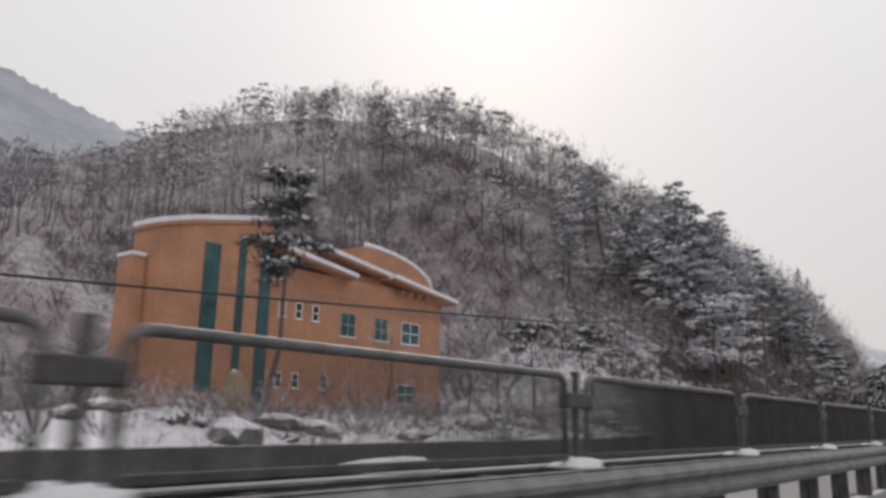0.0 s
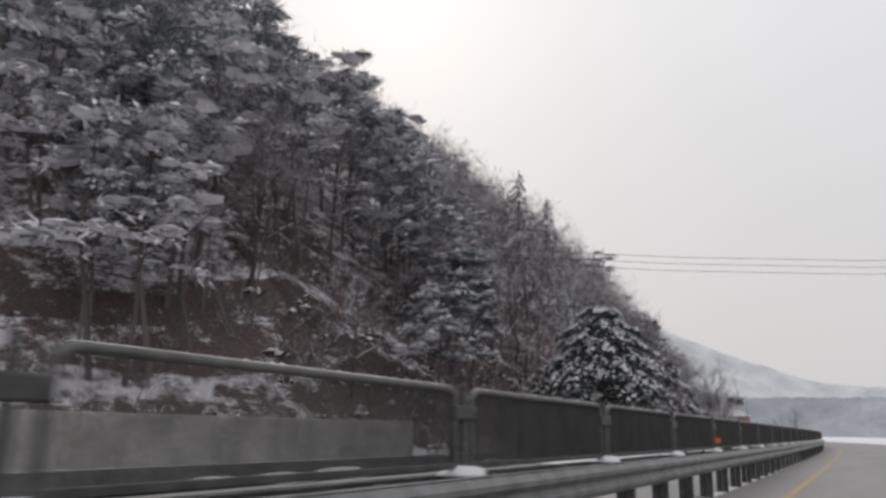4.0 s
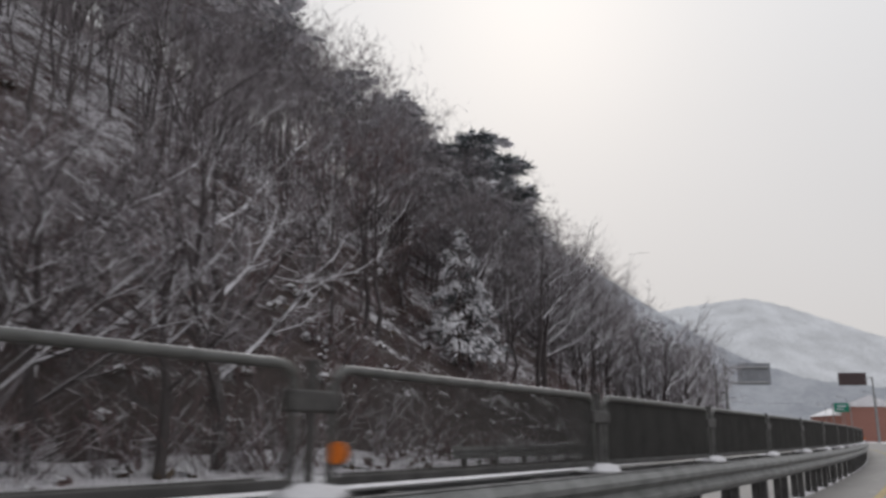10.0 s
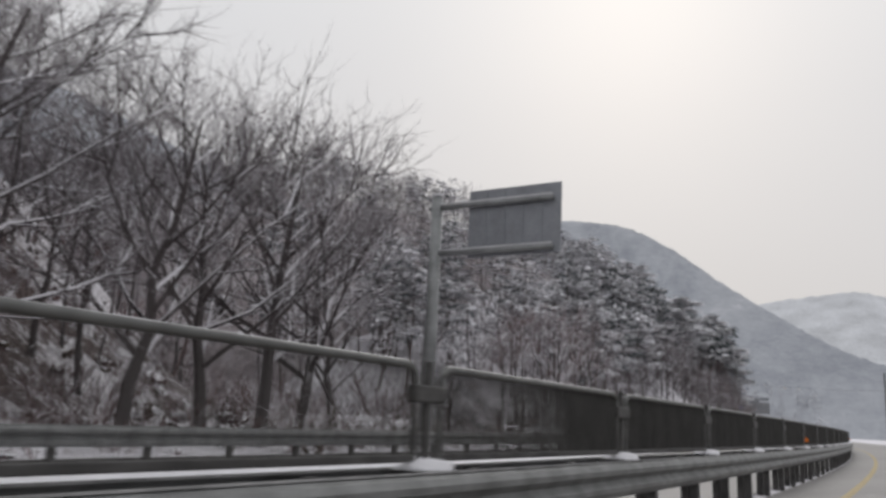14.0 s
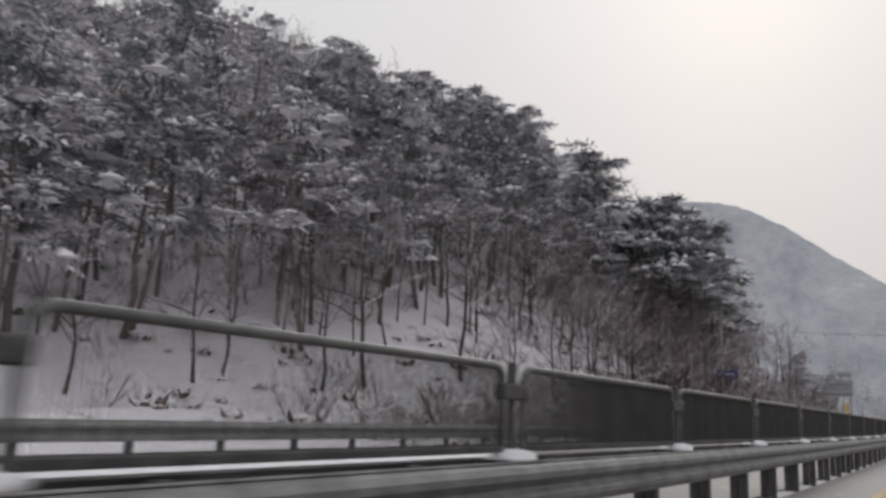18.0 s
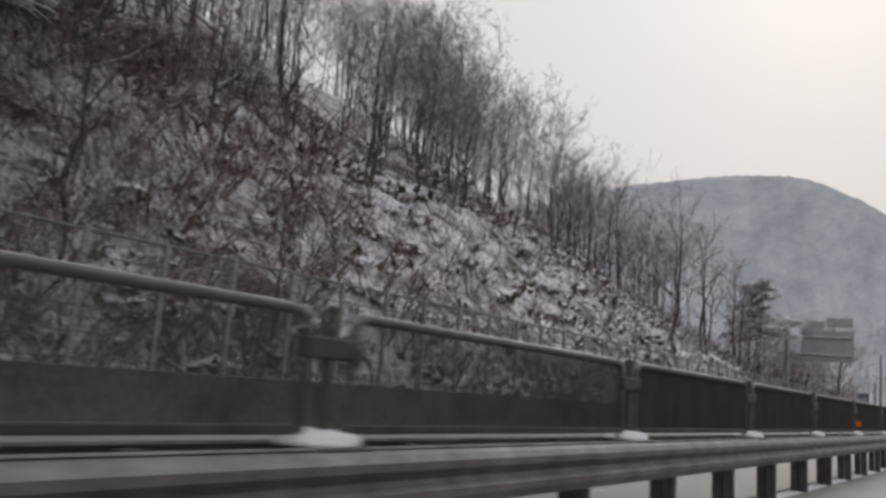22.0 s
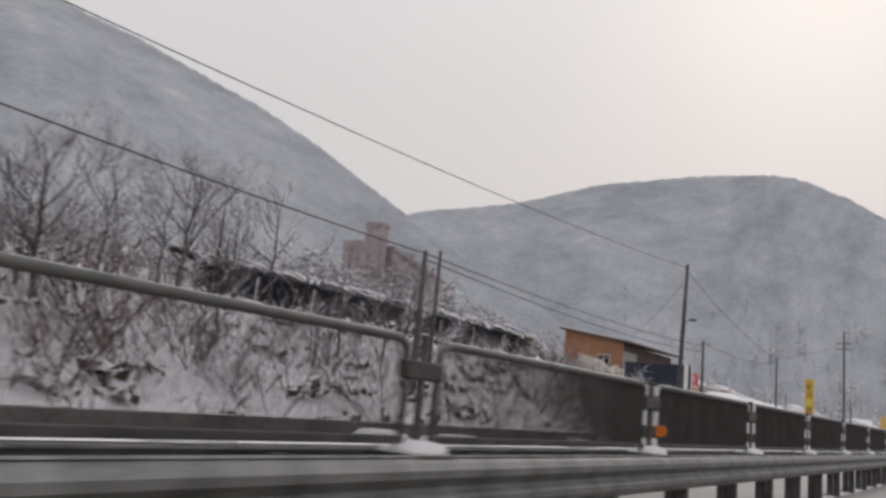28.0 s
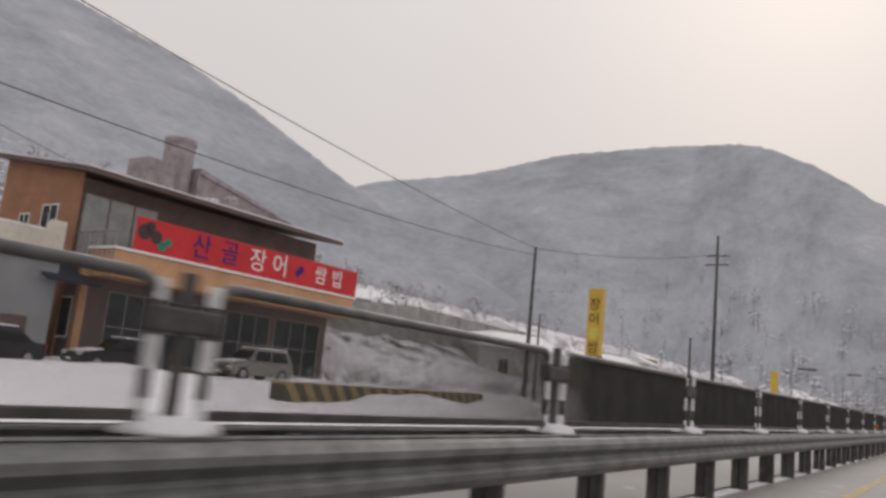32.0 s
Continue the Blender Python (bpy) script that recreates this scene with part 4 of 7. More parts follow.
sp_, _, _ = spots_of(1500, 36, 120, 44, 96, lambda s, l: l > 47 - 0.1 * (s - 40), lambda s, l: np.full(len(s), 0.6), size=(1.3, 2.4), seed=290)
scatter("thicket", SHRUBS + SHRUBS, sp_, [M_BARK, M_TWIG, M_SNOW, M_BARK, M_REDTWIG, M_SNOW], "reddish-brown leafless thicket on the hillside", "shrubs")

sp_, _, _ = spots_of(1150, -40, 110, 54, 120, lambda s, l: l > 54, lambda s, l: np.full(len(s), 0.6), size=(1.3, 2.4), seed=291)
scatter("thicket", SHRUBS + SHRUBS, sp_, [M_BARK_FAR, M_TWIG_FAR, M_SNOW, M_BARK_FAR, M_REDTWIG, M_SNOW], "haze-pale grey-brown thicket below the hilltop trees", "shrubs")

# undergrowth: brown shrubs and tufts of dead grass, thick on the lower slopes
for k, (s0, s1, l0, l1, n, red) in enumerate([(-10, 100, 15, 48, 800, 0.3), (95, 275, 14.5, 38, 1600, 0.7), (290, 415, 16, 48, 720, 0.4), (398, 500, 15.2, 31, 1200, 0.4), (490, 565, 14, 32, 520, 0.2), (570, 700, 40, 120, 250, 0.2)]):
    sp_, _, _ = spots_of(n, s0, s1, l0, l1, lambda s, l: (l > np.minimum(foot_of(s) - 2, 40)) | (s < 60), lambda s, l: np.full(len(s), red), size=(0.6, 1.5), seed=300 + k)
    scatter("undergrowth", SHRUBS + SHRUBS, sp_, [M_BARK, M_TWIG, M_SNOW, M_BARK, M_REDTWIG, M_SNOW], "snow-flecked brown undergrowth on the bank", "shrubs")
    sp_, _, _ = spots_of(n, s0, s1, l0, l1, lambda s, l: l > 14, lambda s, l: np.full(len(s), 0.5), size=(0.55, 1.5) if k == 3 else (0.45, 1.15), seed=400 + k)
    scatter("dead_grass", TUSSOCKS + TUSSOCKS, sp_[::2 if k == 0 else 1], [M_BARK, M_GRASS, M_SNOW, M_BARK, M_REDTWIG, M_SNOW], "tufts of dead grass and leaves under snow", "grass")

# close brush on the foot of the bank behind the far fence
for n, s0, s1, l0, l1, sd in ((330, 228, 286, 14.6, 21, 521), (380, 350, 404, 14.4, 20.5, 522)):
    sp_, _, _ = spots_of(n, s0, s1, l0, l1, lambda s, l: l > 14, lambda s, l: np.full(len(s), 0.5), size=(0.5, 1.15), seed=sd)
    scatter("undergrowth", SHRUBS + SHRUBS, sp_, [M_BARK_NEAR, M_GRASS, M_SNOW, M_BARK_NEAR, M_REDTWIG, M_SNOW], "brown leafless brush at the foot of the bank", "shrubs")

# rank growth on the low bank, and the wooded slopes beyond the restaurant
sp_, _, _ = spots_of(240, 540, 563, 14.6, 24, lambda s, l: l > 14.5, lambda s, l: np.full(len(s), 0.4), size=(0.4, 0.85), seed=501)
scatter("dead_grass", TUSSOCKS + TUSSOCKS, sp_, [M_BARK, M_GRASS, M_SNOW, M_BARK, M_GRASS, M_SNOW], "rank brown growth under lumps of snow on the bank", "grass")
sp_, _, _ = spots_of(330, 538, 563, 14.6, 25, lambda s, l: l > 14.5, lambda s, l: np.full(len(s), 0.6), size=(0.5, 1.2), seed=512)
scatter("undergrowth", SHRUBS + SHRUBS, sp_, [M_BARK, M_TWIG, M_SNOW, M_BARK, M_GRASS, M_SNOW], "tangled brown brush on the snowy bank", "shrubs")
sp_, _, _ = spots_of(120, 560, 650, 52, 110, lambda s, l: l > 52, lambda s, l: np.full(len(s), 0.6), size=(0.45, 0.72), seed=502)
scatter("woods", WOOD_BARE + WOOD_PINE, sp_, W_MATS, "small snow-laden pines and bare trees on the terrace", "woods")
sp_, _, _ = spots_of(900, 575, 950, 48, 260, lambda s, l: l > 48, lambda s, l: np.full(len(s), 0.3), size=(1.4, 3.2), seed=503)
scatter("thicket", SHRUBS + SHRUBS, sp_, [M_BARK_FAR, M_TWIG_FAR, M_SNOW, M_BARK_FAR, M_TWIG, M_SNOW], "haze-pale shrubs on the snowy slopes of the valley", "shrubs")
sp_, _, _ = spots_of(170, 600, 960, 60, 300, lambda s, l: l > 60, lambda s, l: np.full(len(s), 0.45), size=(0.5, 0.85), seed=505)
scatter("woods", FAR_BARE + FAR_PINE, sp_, FAR_MATS, "haze-pale trees scattered over the valley slopes")
TINY_BARE = [bare_tree(np.random.RandomState(160 + i), h, sp, 8, 3, 3, 0, 0.2, 0.3, 3, 2) for i, (h, sp) in enumerate([(11, .45), (9, .5), (12, .4), (8, .55)])]
TINY_PINE = [pine(np.random.RandomState(170 + i), h, cr_, 5, 2, 7, 1.6, 3, low=0.3, light=True) for i, (h, cr_) in enumerate([(12, 3.2), (10, 3.4), (13, 3.0), (9, 3.2)])]


def on_slope(grid, n, i0, i1, j1, seed, pines, size):
    """Standing places on a mountain's face, thinning out upwards."""
    r = np.random.RandomState(seed)
    a, b = r.uniform(i0, i1, n), j1 * r.rand(n) ** 1.5 + 1
    ia, ib = a.astype(int), b.astype(int)
    fa, fb = (a - ia)[:, None], (b - ib)[:, None]
    p = (grid[ia, ib] * (1 - fa) + grid[ia + 1, ib] * fa) * (1 - fb) + (grid[ia, ib + 1] * (1 - fa) + grid[ia + 1, ib + 1] * fa) * fb
    kind = r.randint(0, 4, n) + 4 * (r.rand(n) < pines)
    return np.column_stack([p[:, 0], p[:, 1], p[:, 2] - 0.5, r.uniform(*size, n), r.uniform(0, 6.283, n), kind])


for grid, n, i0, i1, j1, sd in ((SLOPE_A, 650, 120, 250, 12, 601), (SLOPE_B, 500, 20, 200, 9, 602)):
    scatter("woods", TINY_BARE + TINY_PINE, on_slope(grid, n, i0, i1, j1, sd, 0.3, (0.7, 1.4)), FAR_MATS, "scattered haze-pale trees on the mountain slope")
sp_, _, _ = spots_of(60, 672, 860, 17, 60, lambda s, l: l > 16, lambda s, l: np.full(len(s), 0.25), size=(0.35, 0.65), seed=508)
scatter("woods", FAR_BARE + FAR_PINE, sp_, [M_BARK, M_TWIG, M_SNOW, M_PINEBARK, M_NEEDLE, M_SNOW], "small trees and bushes along the far road", "woods")
sp_, _, _ = spots_of(60, 630, 700, 108, 156, lambda s, l: l > 100, lambda s, l: np.full(len(s), 0.5), size=(1.0, 1.4), seed=506)
scatter("woods", FAR_BARE + FAR_PINE, sp_, FAR_MATS, "haze-pale trees before the tower house")
sp_, _, _ = spots_of(420, -8, 62, 13.8, 24, lambda s, l: l > 15, lambda s, l: np.full(len(s), 0.4), size=(0.35, 0.8), seed=507)
scatter("undergrowth", SHRUBS + SHRUBS, sp_, [M_BARK, M_TWIG, M_SNOW, M_BARK, M_GRASS, M_SNOW], "low brown shrubs along the garden bank", "shrubs")
sp_, _, _ = spots_of(70, 609, 645, 27, 38, lambda s, l: (l < 33) | (s > 616), lambda s, l: np.full(len(s), 0.3), size=(0.7, 1.5), seed=504)
scatter("undergrowth", SHRUBS + SHRUBS, sp_, [M_BARK, M_TWIG, M_SNOW, M_BARK, M_TWIG, M_SNOW], "snowy shrubs beside the restaurant yard", "shrubs")

sp_, _, _ = spots_of(210, 397, 424, 15.5, 30, lambda s, l: l > 15, lambda s, l: np.full(len(s), 0.8), size=(1.3, 2.6), seed=509)
scatter("thicket", SHRUBS + SHRUBS, sp_, [M_BARK, M_TWIG, M_SNOW, M_BARK, M_REDTWIG, M_SNOW], "reddish-brown brush under the pines", "shrubs")

sp_, _, _ = spots_of(230, 483, 522, 15.3, 27, lambda s, l: l > 15, lambda s, l: np.full(len(s), 0.65), size=(0.9, 2.0), seed=511)
scatter("thicket", SHRUBS + SHRUBS, sp_, [M_BARK, M_TWIG, M_SNOW, M_BARK, M_REDTWIG, M_SNOW], "dark reddish brush on the low bank", "shrubs")

sp_, _, _ = spots_of(95, 384, 401, 17, 24, lambda s, l: l > 16, lambda s, l: np.full(len(s), 0.75), size=(1.4, 2.9), seed=513)
scatter("thicket", SHRUBS + SHRUBS, sp_, [M_BARK, M_TWIG, M_SNOW, M_BARK, M_REDTWIG, M_SNOW], "tall reddish-brown brush on the snowy slope", "shrubs")
sp_, _, _ = spots_of(330, 346, 398, 13.3, 18.5, lambda s, l: l > 13, lambda s, l: np.full(len(s), 0.4), size=(0.35, 0.8), seed=514)
scatter("undergrowth", SHRUBS + SHRUBS, sp_, [M_BARK, M_TWIG, M_SNOW, M_BARK, M_GRASS, M_SNOW], "grey-brown brush and dead grass on the roadside bank", "shrubs")
sp_, _, _ = spots_of(300, 346, 398, 13.3, 18.5, lambda s, l: l > 13, lambda s, l: np.full(len(s), 0.3), size=(0.4, 0.9), seed=515)
scatter("dead_grass", TUSSOCKS + TUSSOCKS, sp_, [M_BARK, M_GRASS, M_SNOW, M_BARK, M_GRASS, M_SNOW], "tufts of dead grass under snow on the roadside bank", "grass")

sp_, _, _ = spots_of(620, 97, 205, 15, 31, lambda s, l: l < np.interp(s, [97, 150, 175, 205], [31, 31, 26, 23]), lambda s, l: np.full(len(s), 0.6), size=(0.9, 2.1), seed=516)
scatter("thicket", SHRUBS + SHRUBS, sp_, [M_BARK, M_TWIG, M_SNOW, M_BARK, M_REDTWIG, M_SNOW], "dark purple-brown brush on the steep bank", "shrubs")

sp_, _, _ = spots_of(190, 272, 314, 26, 62, lambda s, l: l > 25, lambda s, l: np.full(len(s), 0.45), size=(1.2, 2.5), seed=510)
scatter("thicket", SHRUBS + SHRUBS, sp_, [M_BARK, M_TWIG, M_SNOW, M_BARK, M_REDTWIG, M_SNOW], "grey-brown brush on the slope behind the roadside trees", "shrubs")

# ---- edges of the opposite carriageway ----
def wall_run(name, s0, s1, l0, l1, z0, tops, material, label, category="wall", kind="structure"):
    """A wall along the road; tops: pairs of distance and height."""
    ts = sorted(set([s0, s1] + [t for t, _ in tops] + list(np.arange(s0, s1, 3.0))))
    v, f = [], []
    for s in ts:
        z = float(np.interp(s, [t for t, _ in tops], [h for _, h in tops]))
        for l, zz in ((l0, z0), (l0 + 0.03, z - 0.02), (l0 + 0.06, z), (l1, z), (l1, z0)):
            x, y = wxy(s, l)
            v.append((float(x), float(y), zz))
    for i in range(len(ts) - 1):
        for k in range(4):
            a = i * 5 + k
            f.append((a, a + 1, a + 6, a + 5))
    n = len(v)
    f += [(0, 1, 2, 3, 4), (n - 1, n - 2, n - 3, n - 4, n - 5)]
    return tagged(new(name, mesh_from(name, v, f, material)), label, category, kind=kind)


wall_run("wall_kerb", -60, 47, 12.6, 13.0, -0.1, [(-60, 0.45), (20, 0.6), (36, 0.85), (47, 0.45)], M_CONC_DARK, "low dark damp concrete edge wall with snow on top")
wall_run("wall_retaining", 44, 90, 14.0, 14.45, -0.1, [(44, 1.1), (56, 1.45), (90, 1.5)], M_CONC, "weathered concrete retaining wall with snow along its top")
wall_run("wall_kerb", 47, 95, 12.7, 13.0, -0.1, [(47, 0.42), (95, 0.42)], M_CONC_DARK, "low dark damp concrete edge wall with snow on top")
wall_run("wall_roadside", 392.5, 476, 13.0, 13.4, -0.1, [(392.5, 0.18), (395.8, 1.08), (430, 1.05), (473.5, 0.82), (476, 0.15)], M_CONC_DARK, "dark concrete wall with sloping ends and a line of snow")
wall_run("wall_kerb", 95, 392, 13.0, 13.25, -0.1, [(95, 0.15), (392, 0.15)], M_CONC_DARK, "low kerb at the foot of the slope")
wall_run("wall_kerb", 476, 566, 13.0, 13.3, -0.1, [(476, 0.2), (520, 0.4), (560, 0.35), (566, 0.1)], M_CONC_DARK, "low dark concrete kerb with snow")
tagged(strip("snow_verge", 95, 347, 10.6, 13.0, 0.03, M_SNOW, 3.0), "ploughed snow along the road edge", "snow", kind="structure")
tagged(strip("snow_verge", 318, 363, 8.2, 10.6, 0.025, M_SNOW, 3.0), "snow-covered side lane", "snow", kind="structure")
tagged(strip("snow_verge", 347, 392, 12.3, 13.0, 0.03, M_SNOW, 3.0), "ploughed snow along the road edge", "snow", kind="structure")
tagged(strip("snow_verge", -60, 95, 11.6, 12.6, 0.03, M_SNOW, 3.0), "ploughed snow along the road edge", "snow", kind="structure")
tagged(strip("snow_verge", 476, 640, 11.2, 13.0, 0.03, M_SNOW, 3.0), "ploughed snow along the road edge", "snow", kind="structure")
# heaps of ploughed snow
heap_mesh = []
for i in range(3):
    bm = BM()
    bmesh.ops.create_icosphere(bm, subdivisions=2, radius=1.0)
    r_ = random.Random(i)
    for w in bm.verts:
        w.co = Vector((w.co.x * 0.55, w.co.y * 1.0, max(w.co.z, -0.15) * 0.22)) * r_.uniform(0.85, 1.15)
    heap_mesh.append(bm_mesh("snow_mound", bm, M_SNOW, True))
r_ = random.Random(7)
for i in range(40):
    s = r_.choice([r_.uniform(95, 390), r_.uniform(0, 95), r_.uniform(480, 560)])
    ob = new("snow_mound", heap_mesh[i % 3])
    ob.matrix_basis = at(s, r_.uniform(11.6, 12.6), 0.03, r_.uniform(-25, 25)) @ Matrix.Diagonal((r_.uniform(0.7, 1.3), r_.uniform(0.8, 1.6), r_.uniform(0.6, 1.5), 1))
    tagged(ob, "low heap of ploughed snow beside the road", "snow heap", "snow heaps along the verge")

# outer barrier of the opposite carriageway
first = None
for s in range(196, 352, 8):
    m = at(s + 4, 12.1, -0.08)
    if first is None:
        first = copy_thing(near_rail, m)
        tagged(first, "old guard rail with snow along the far road edge", "guard rail", "outer guard rail bays")
        src_outer = first
    else:
        copy_thing(src_outer, m)

# ---- rock-fall fence on the roadside wall ----
M_FPOST = plain("pale_weathered_steel", (0.3, 0.29, 0.28), 0.6, 0.3, grain=3.0, vary=0.25, snow=(0.8, 1.1, 3.0, 0.3))
M_WIRE = plain("thin_grey_wire", (0.12, 0.12, 0.12), 0.6, 0.3)


def rock_bay():
    ob = thing("rockfall_fence", pose(0, 0, 0), "tall rock-fall fence bay of steel posts and wire mesh", "fence", "rock-fall fence bays")
    part("post", box(BM(), -0.045, 0.045, -0.045, 0.045, -0.05, 2.45, 0.01), M_FPOST, ob)
    for z in (0.15, 0.6, 1.05, 1.5, 1.95):
        part("cable", tube(BM(), [(0.05, 0, z), (0.05, 1.64, z)], 0.012, 4), M_WIRE, ob)
    part("top_rail", tube(BM(), [(0, 0, 2.4), (0, 1.64, 2.4)], 0.035, 6), M_TUBE, ob, "top tube with snow")
    v, f = [], []
    for k in range(-24, 17):
        for sgn in (1, -1):
            y0, y1, z0, z1 = k * 0.1, k * 0.1 + 2.35, 0.02, 2.37
            if y0 < 0:
                z0, y0 = z0 - y0, 0
            if y1 > 1.64:
                z1, y1 = z1 - (y1 - 1.64), 1.64
            if z1 <= z0:
                continue
            if sgn < 0:
                y0, y1 = 1.64 - y0, 1.64 - y1
            a = len(v)
            v += [(0.04, y0, z0), (0.04, y0, z0 + 0.012), (0.04, y1, z1 + 0.012), (0.04, y1, z1)]
            f.append((a, a + 1, a + 2, a + 3))
    part("mesh", mesh_from("mesh", v, f, M_WIRE), None, ob, "diamond wire mesh")
    return ob


rb = rock_bay()
ss_ = np.arange(396.4, 473, 1.64)
for i, s in enumerate(ss_):
    m = at(float(s), 13.22, 1.04 - 0.22 * max(0, (s - 430) / 43))
    if i:
        copy_thing(rb, m)
    else:
        rb.matrix_basis = m

# cloth banners tied to it
M_BLUE = plain("blue_banner_cloth", (0.07, 0.14, 0.36), 0.8, grain=2.0)
M_YELL = plain("yellow_banner_cloth", (0.62, 0.55, 0.12), 0.8, grain=2.0)
M_PINK = plain("pink_banner_cloth", (0.55, 0.14, 0.2), 0.8, grain=2.0)
M_GREY = plain("grey_print", (0.5, 0.52, 0.58), 0.8)


def banner(s, width, scheme):
    ob = thing("banner", at(s, 13.08, 0), "blue and yellow cloth banner tied to the wire fence", "banner", "banners on the fence")

    def panel(name, y0, y1, z0, z1, material, off=0.0):
        v, f = [], []
        n = 10
        for i in range(n + 1):
            y = y0 + (y1 - y0) * i / n
            for z in (z0, z1):
                v.append((off + 0.03 * math.sin(y * 2.4), y, z + 0.03 * math.cos(y * 1.3)))
        for i in range(n):
            f.append((2 * i, 2 * i + 2, 2 * i + 3, 2 * i + 1))
        ob2 = part(name, mesh_from(name, v, f, material), None, ob)
        md = ob2.modifiers.new("cloth", "SOLIDIFY")
        md.thickness = 0.006
    panel("cloth", 0, width * 0.74, 1.62, 2.2, scheme[0])
    panel("end_field", width * 0.74, width, 1.62, 2.2, scheme[2])
    panel("lower_band", 0, width, 1.38, 1.62, scheme[1])
    for k in range(6):
        panel("writing_bar", width * (0.06 + 0.105 * k), width * (0.06 + 0.105 * k) + width * 0.075, 1.8, 2.02, M_GREY, 0.012)


banner(462.4, 3.7, (M_BLUE, M_YELL, M_PINK))
banner(458.0, 2.9, (M_BLUE, M_YELL, M_PINK))
banner(453.0, 3.3, (M_YELL, M_BLUE, M_YELL))

# ---- overhead signs, seen from behind ----
M_SIGNBACK = plain("grey_aluminium_sign_back", (0.3, 0.31, 0.33), 0.45, 0.5, grain=1.5, vary=0.12)
M_POLE = plain("galvanised_pole", (0.26, 0.265, 0.265), 0.5, 0.4, grain=2.0, vary=0.2, snow=(0.8, 1.1, 3.0, 0.3))


def overhead_sign(s, pole_l, top, l0, l1, z0, z1, arms, label, extras=(), turn=0.0):
    """A cantilever sign: pole, two arms, ribbed panel across the road."""
    ob = thing("road_sign", at(s, pole_l, 0, turn), label, "road sign", "overhead road signs")
    part("pole", tube(BM(), [(0, 0, -0.2), (0, 0, top)], [0.26, 0.21], 14), M_POLE, ob, smooth=True)
    part("base_plate", box(BM(), -0.35, 0.35, -0.35, 0.35, -0.05, 0.12, 0.02), M_POLE, ob)
    part("pole_cap", tube(BM(), [(0, 0, top), (0, 0, top + 0.08)], 0.24, 12), M_SNOW, ob, "cap of snow")
    for z in arms:
        part("arm", tube(BM(), [(-0.3, 0, z), (pole_l - l0 - 0.25, 0, z)], 0.11, 10), M_POLE, ob, smooth=True)
        part("snow_strip", box(BM(), 0.2, pole_l - l0 - 0.3, -0.06, 0.06, z + 0.095, z + 0.14, 0.015), M_SNOW, ob, "snow lying along the arm")
    x0, x1 = pole_l - l1, pole_l - l0
    panel = part("panel", box(BM(), x0, x1, 0.12, 0.16, z0, z1, 0.01), M_SIGNBACK, ob, "back of an aluminium sign panel")
    for k in range(1, 5):
        x = x0 + (x1 - x0) * k / 5
        part("rib", box(BM(), x - 0.035, x + 0.035, 0.075, 0.12, z0 + 0.05, z1 - 0.05), M_SIGNBACK, panel)
    for e0, e1, f0, f1 in extras:
        p2 = part("small_panel", box(BM(), pole_l - e1, pole_l - e0, 0.12, 0.15, f0, f1, 0.01), M_SIGNBACK, ob, "back of a smaller sign plate")
        for k in (0.25, 0.75):
            x = pole_l - e1 + (e1 - e0) * k
            part("bracket", box(BM(), x - 0.03, x + 0.03, 0.08, 0.12, f0 - 0.35, f1), M_SIGNBACK, p2)
    return ob


overhead_sign(275.2, 15.1, 9.25, 10.2, 13.8, 6.85, 9.35, (8.8, 7.06), "back of a grey overhead road sign on a cantilever pole")
overhead_sign(484.9, 18.6, 9.3, 12.6, 17.3, 6.4, 9.45, (8.75, 7.0), "back of a grey overhead road sign with two smaller plates",
              ((15.2, 17.2, 9.5, 10.4), (12.7, 15.0, 9.85, 10.75)), 9.0)
M_GREEN = plain("green_sign_face", (0.01, 0.2, 0.13), 0.4, vary=0.1)
M_BROWN = plain("dark_brown_sign", (0.06, 0.04, 0.04), 0.5, vary=0.15)
M_BLUESIGN = plain("blue_enamel_sign", (0.02, 0.03, 0.25), 0.4, vary=0.1)
M_WHITE = plain("white_paint", (0.75, 0.75, 0.73), 0.5, vary=0.08)
M_TEXT = plain("pale_lettering", (0.6, 0.62, 0.68), 0.5)

gsn = thing("road_sign", at(326, -3.2, 0), "green direction sign between two slim posts", "road sign")
for x in (-3.3, -0.6):
    part("post", tube(BM(), [(x, 0.1, -0.2), (x, 0.1, 6.6)], 0.08, 8), M_POLE, gsn)
pn = part("panel", box(BM(), -3.1, -0.8, -0.02, 0.03, 5.1, 6.6, 0.02), M_GREEN, gsn)
for k, (a_, b_) in enumerate(((-2.8, -1.6), (-2.6, -1.2))):
    part("writing_bar", box(BM(), a_, b_, -0.035, -0.015, 5.5 + 0.5 * k, 5.7 + 0.5 * k), M_TEXT, pn)
bsn = thing("road_sign", at(345, -9.5, 0), "dark brown overhead direction sign on a pole", "road sign")
part("pole", tube(BM(), [(0, 0, -0.2), (0, 0, 12.2)], [0.2, 0.14], 10), M_POLE, bsn)
part("arm", tube(BM(), [(0, 0, 12), (-6.0, 0, 12)], 0.09, 8), M_POLE, bsn)
part("panel", box(BM(), -5.8, -1.0, -0.1, -0.05, 10.6, 13.0, 0.02), M_BROWN, bsn)
for s, l, h in ((352, -11, 9), (420, -12, 9), (395, 0 - 13, 10)):
    ob = thing("street_lamp", at(s, l, 0), "slim grey street lamp beside the road", "street lamp", "street lamps")
    part("pole", tube(BM(), [(0, 0, -0.2), (0, 0, h), (-0.4, 0, h + 0.5), (-1.6, 0, h + 0.7)], [0.09, 0.06, 0.05, 0.04], 8), M_POLE, ob)
    part("lamp_head", box(BM(), -2.2, -1.5, -0.12, 0.12, h + 0.62, h + 0.76, 0.03), M_POLE, ob)

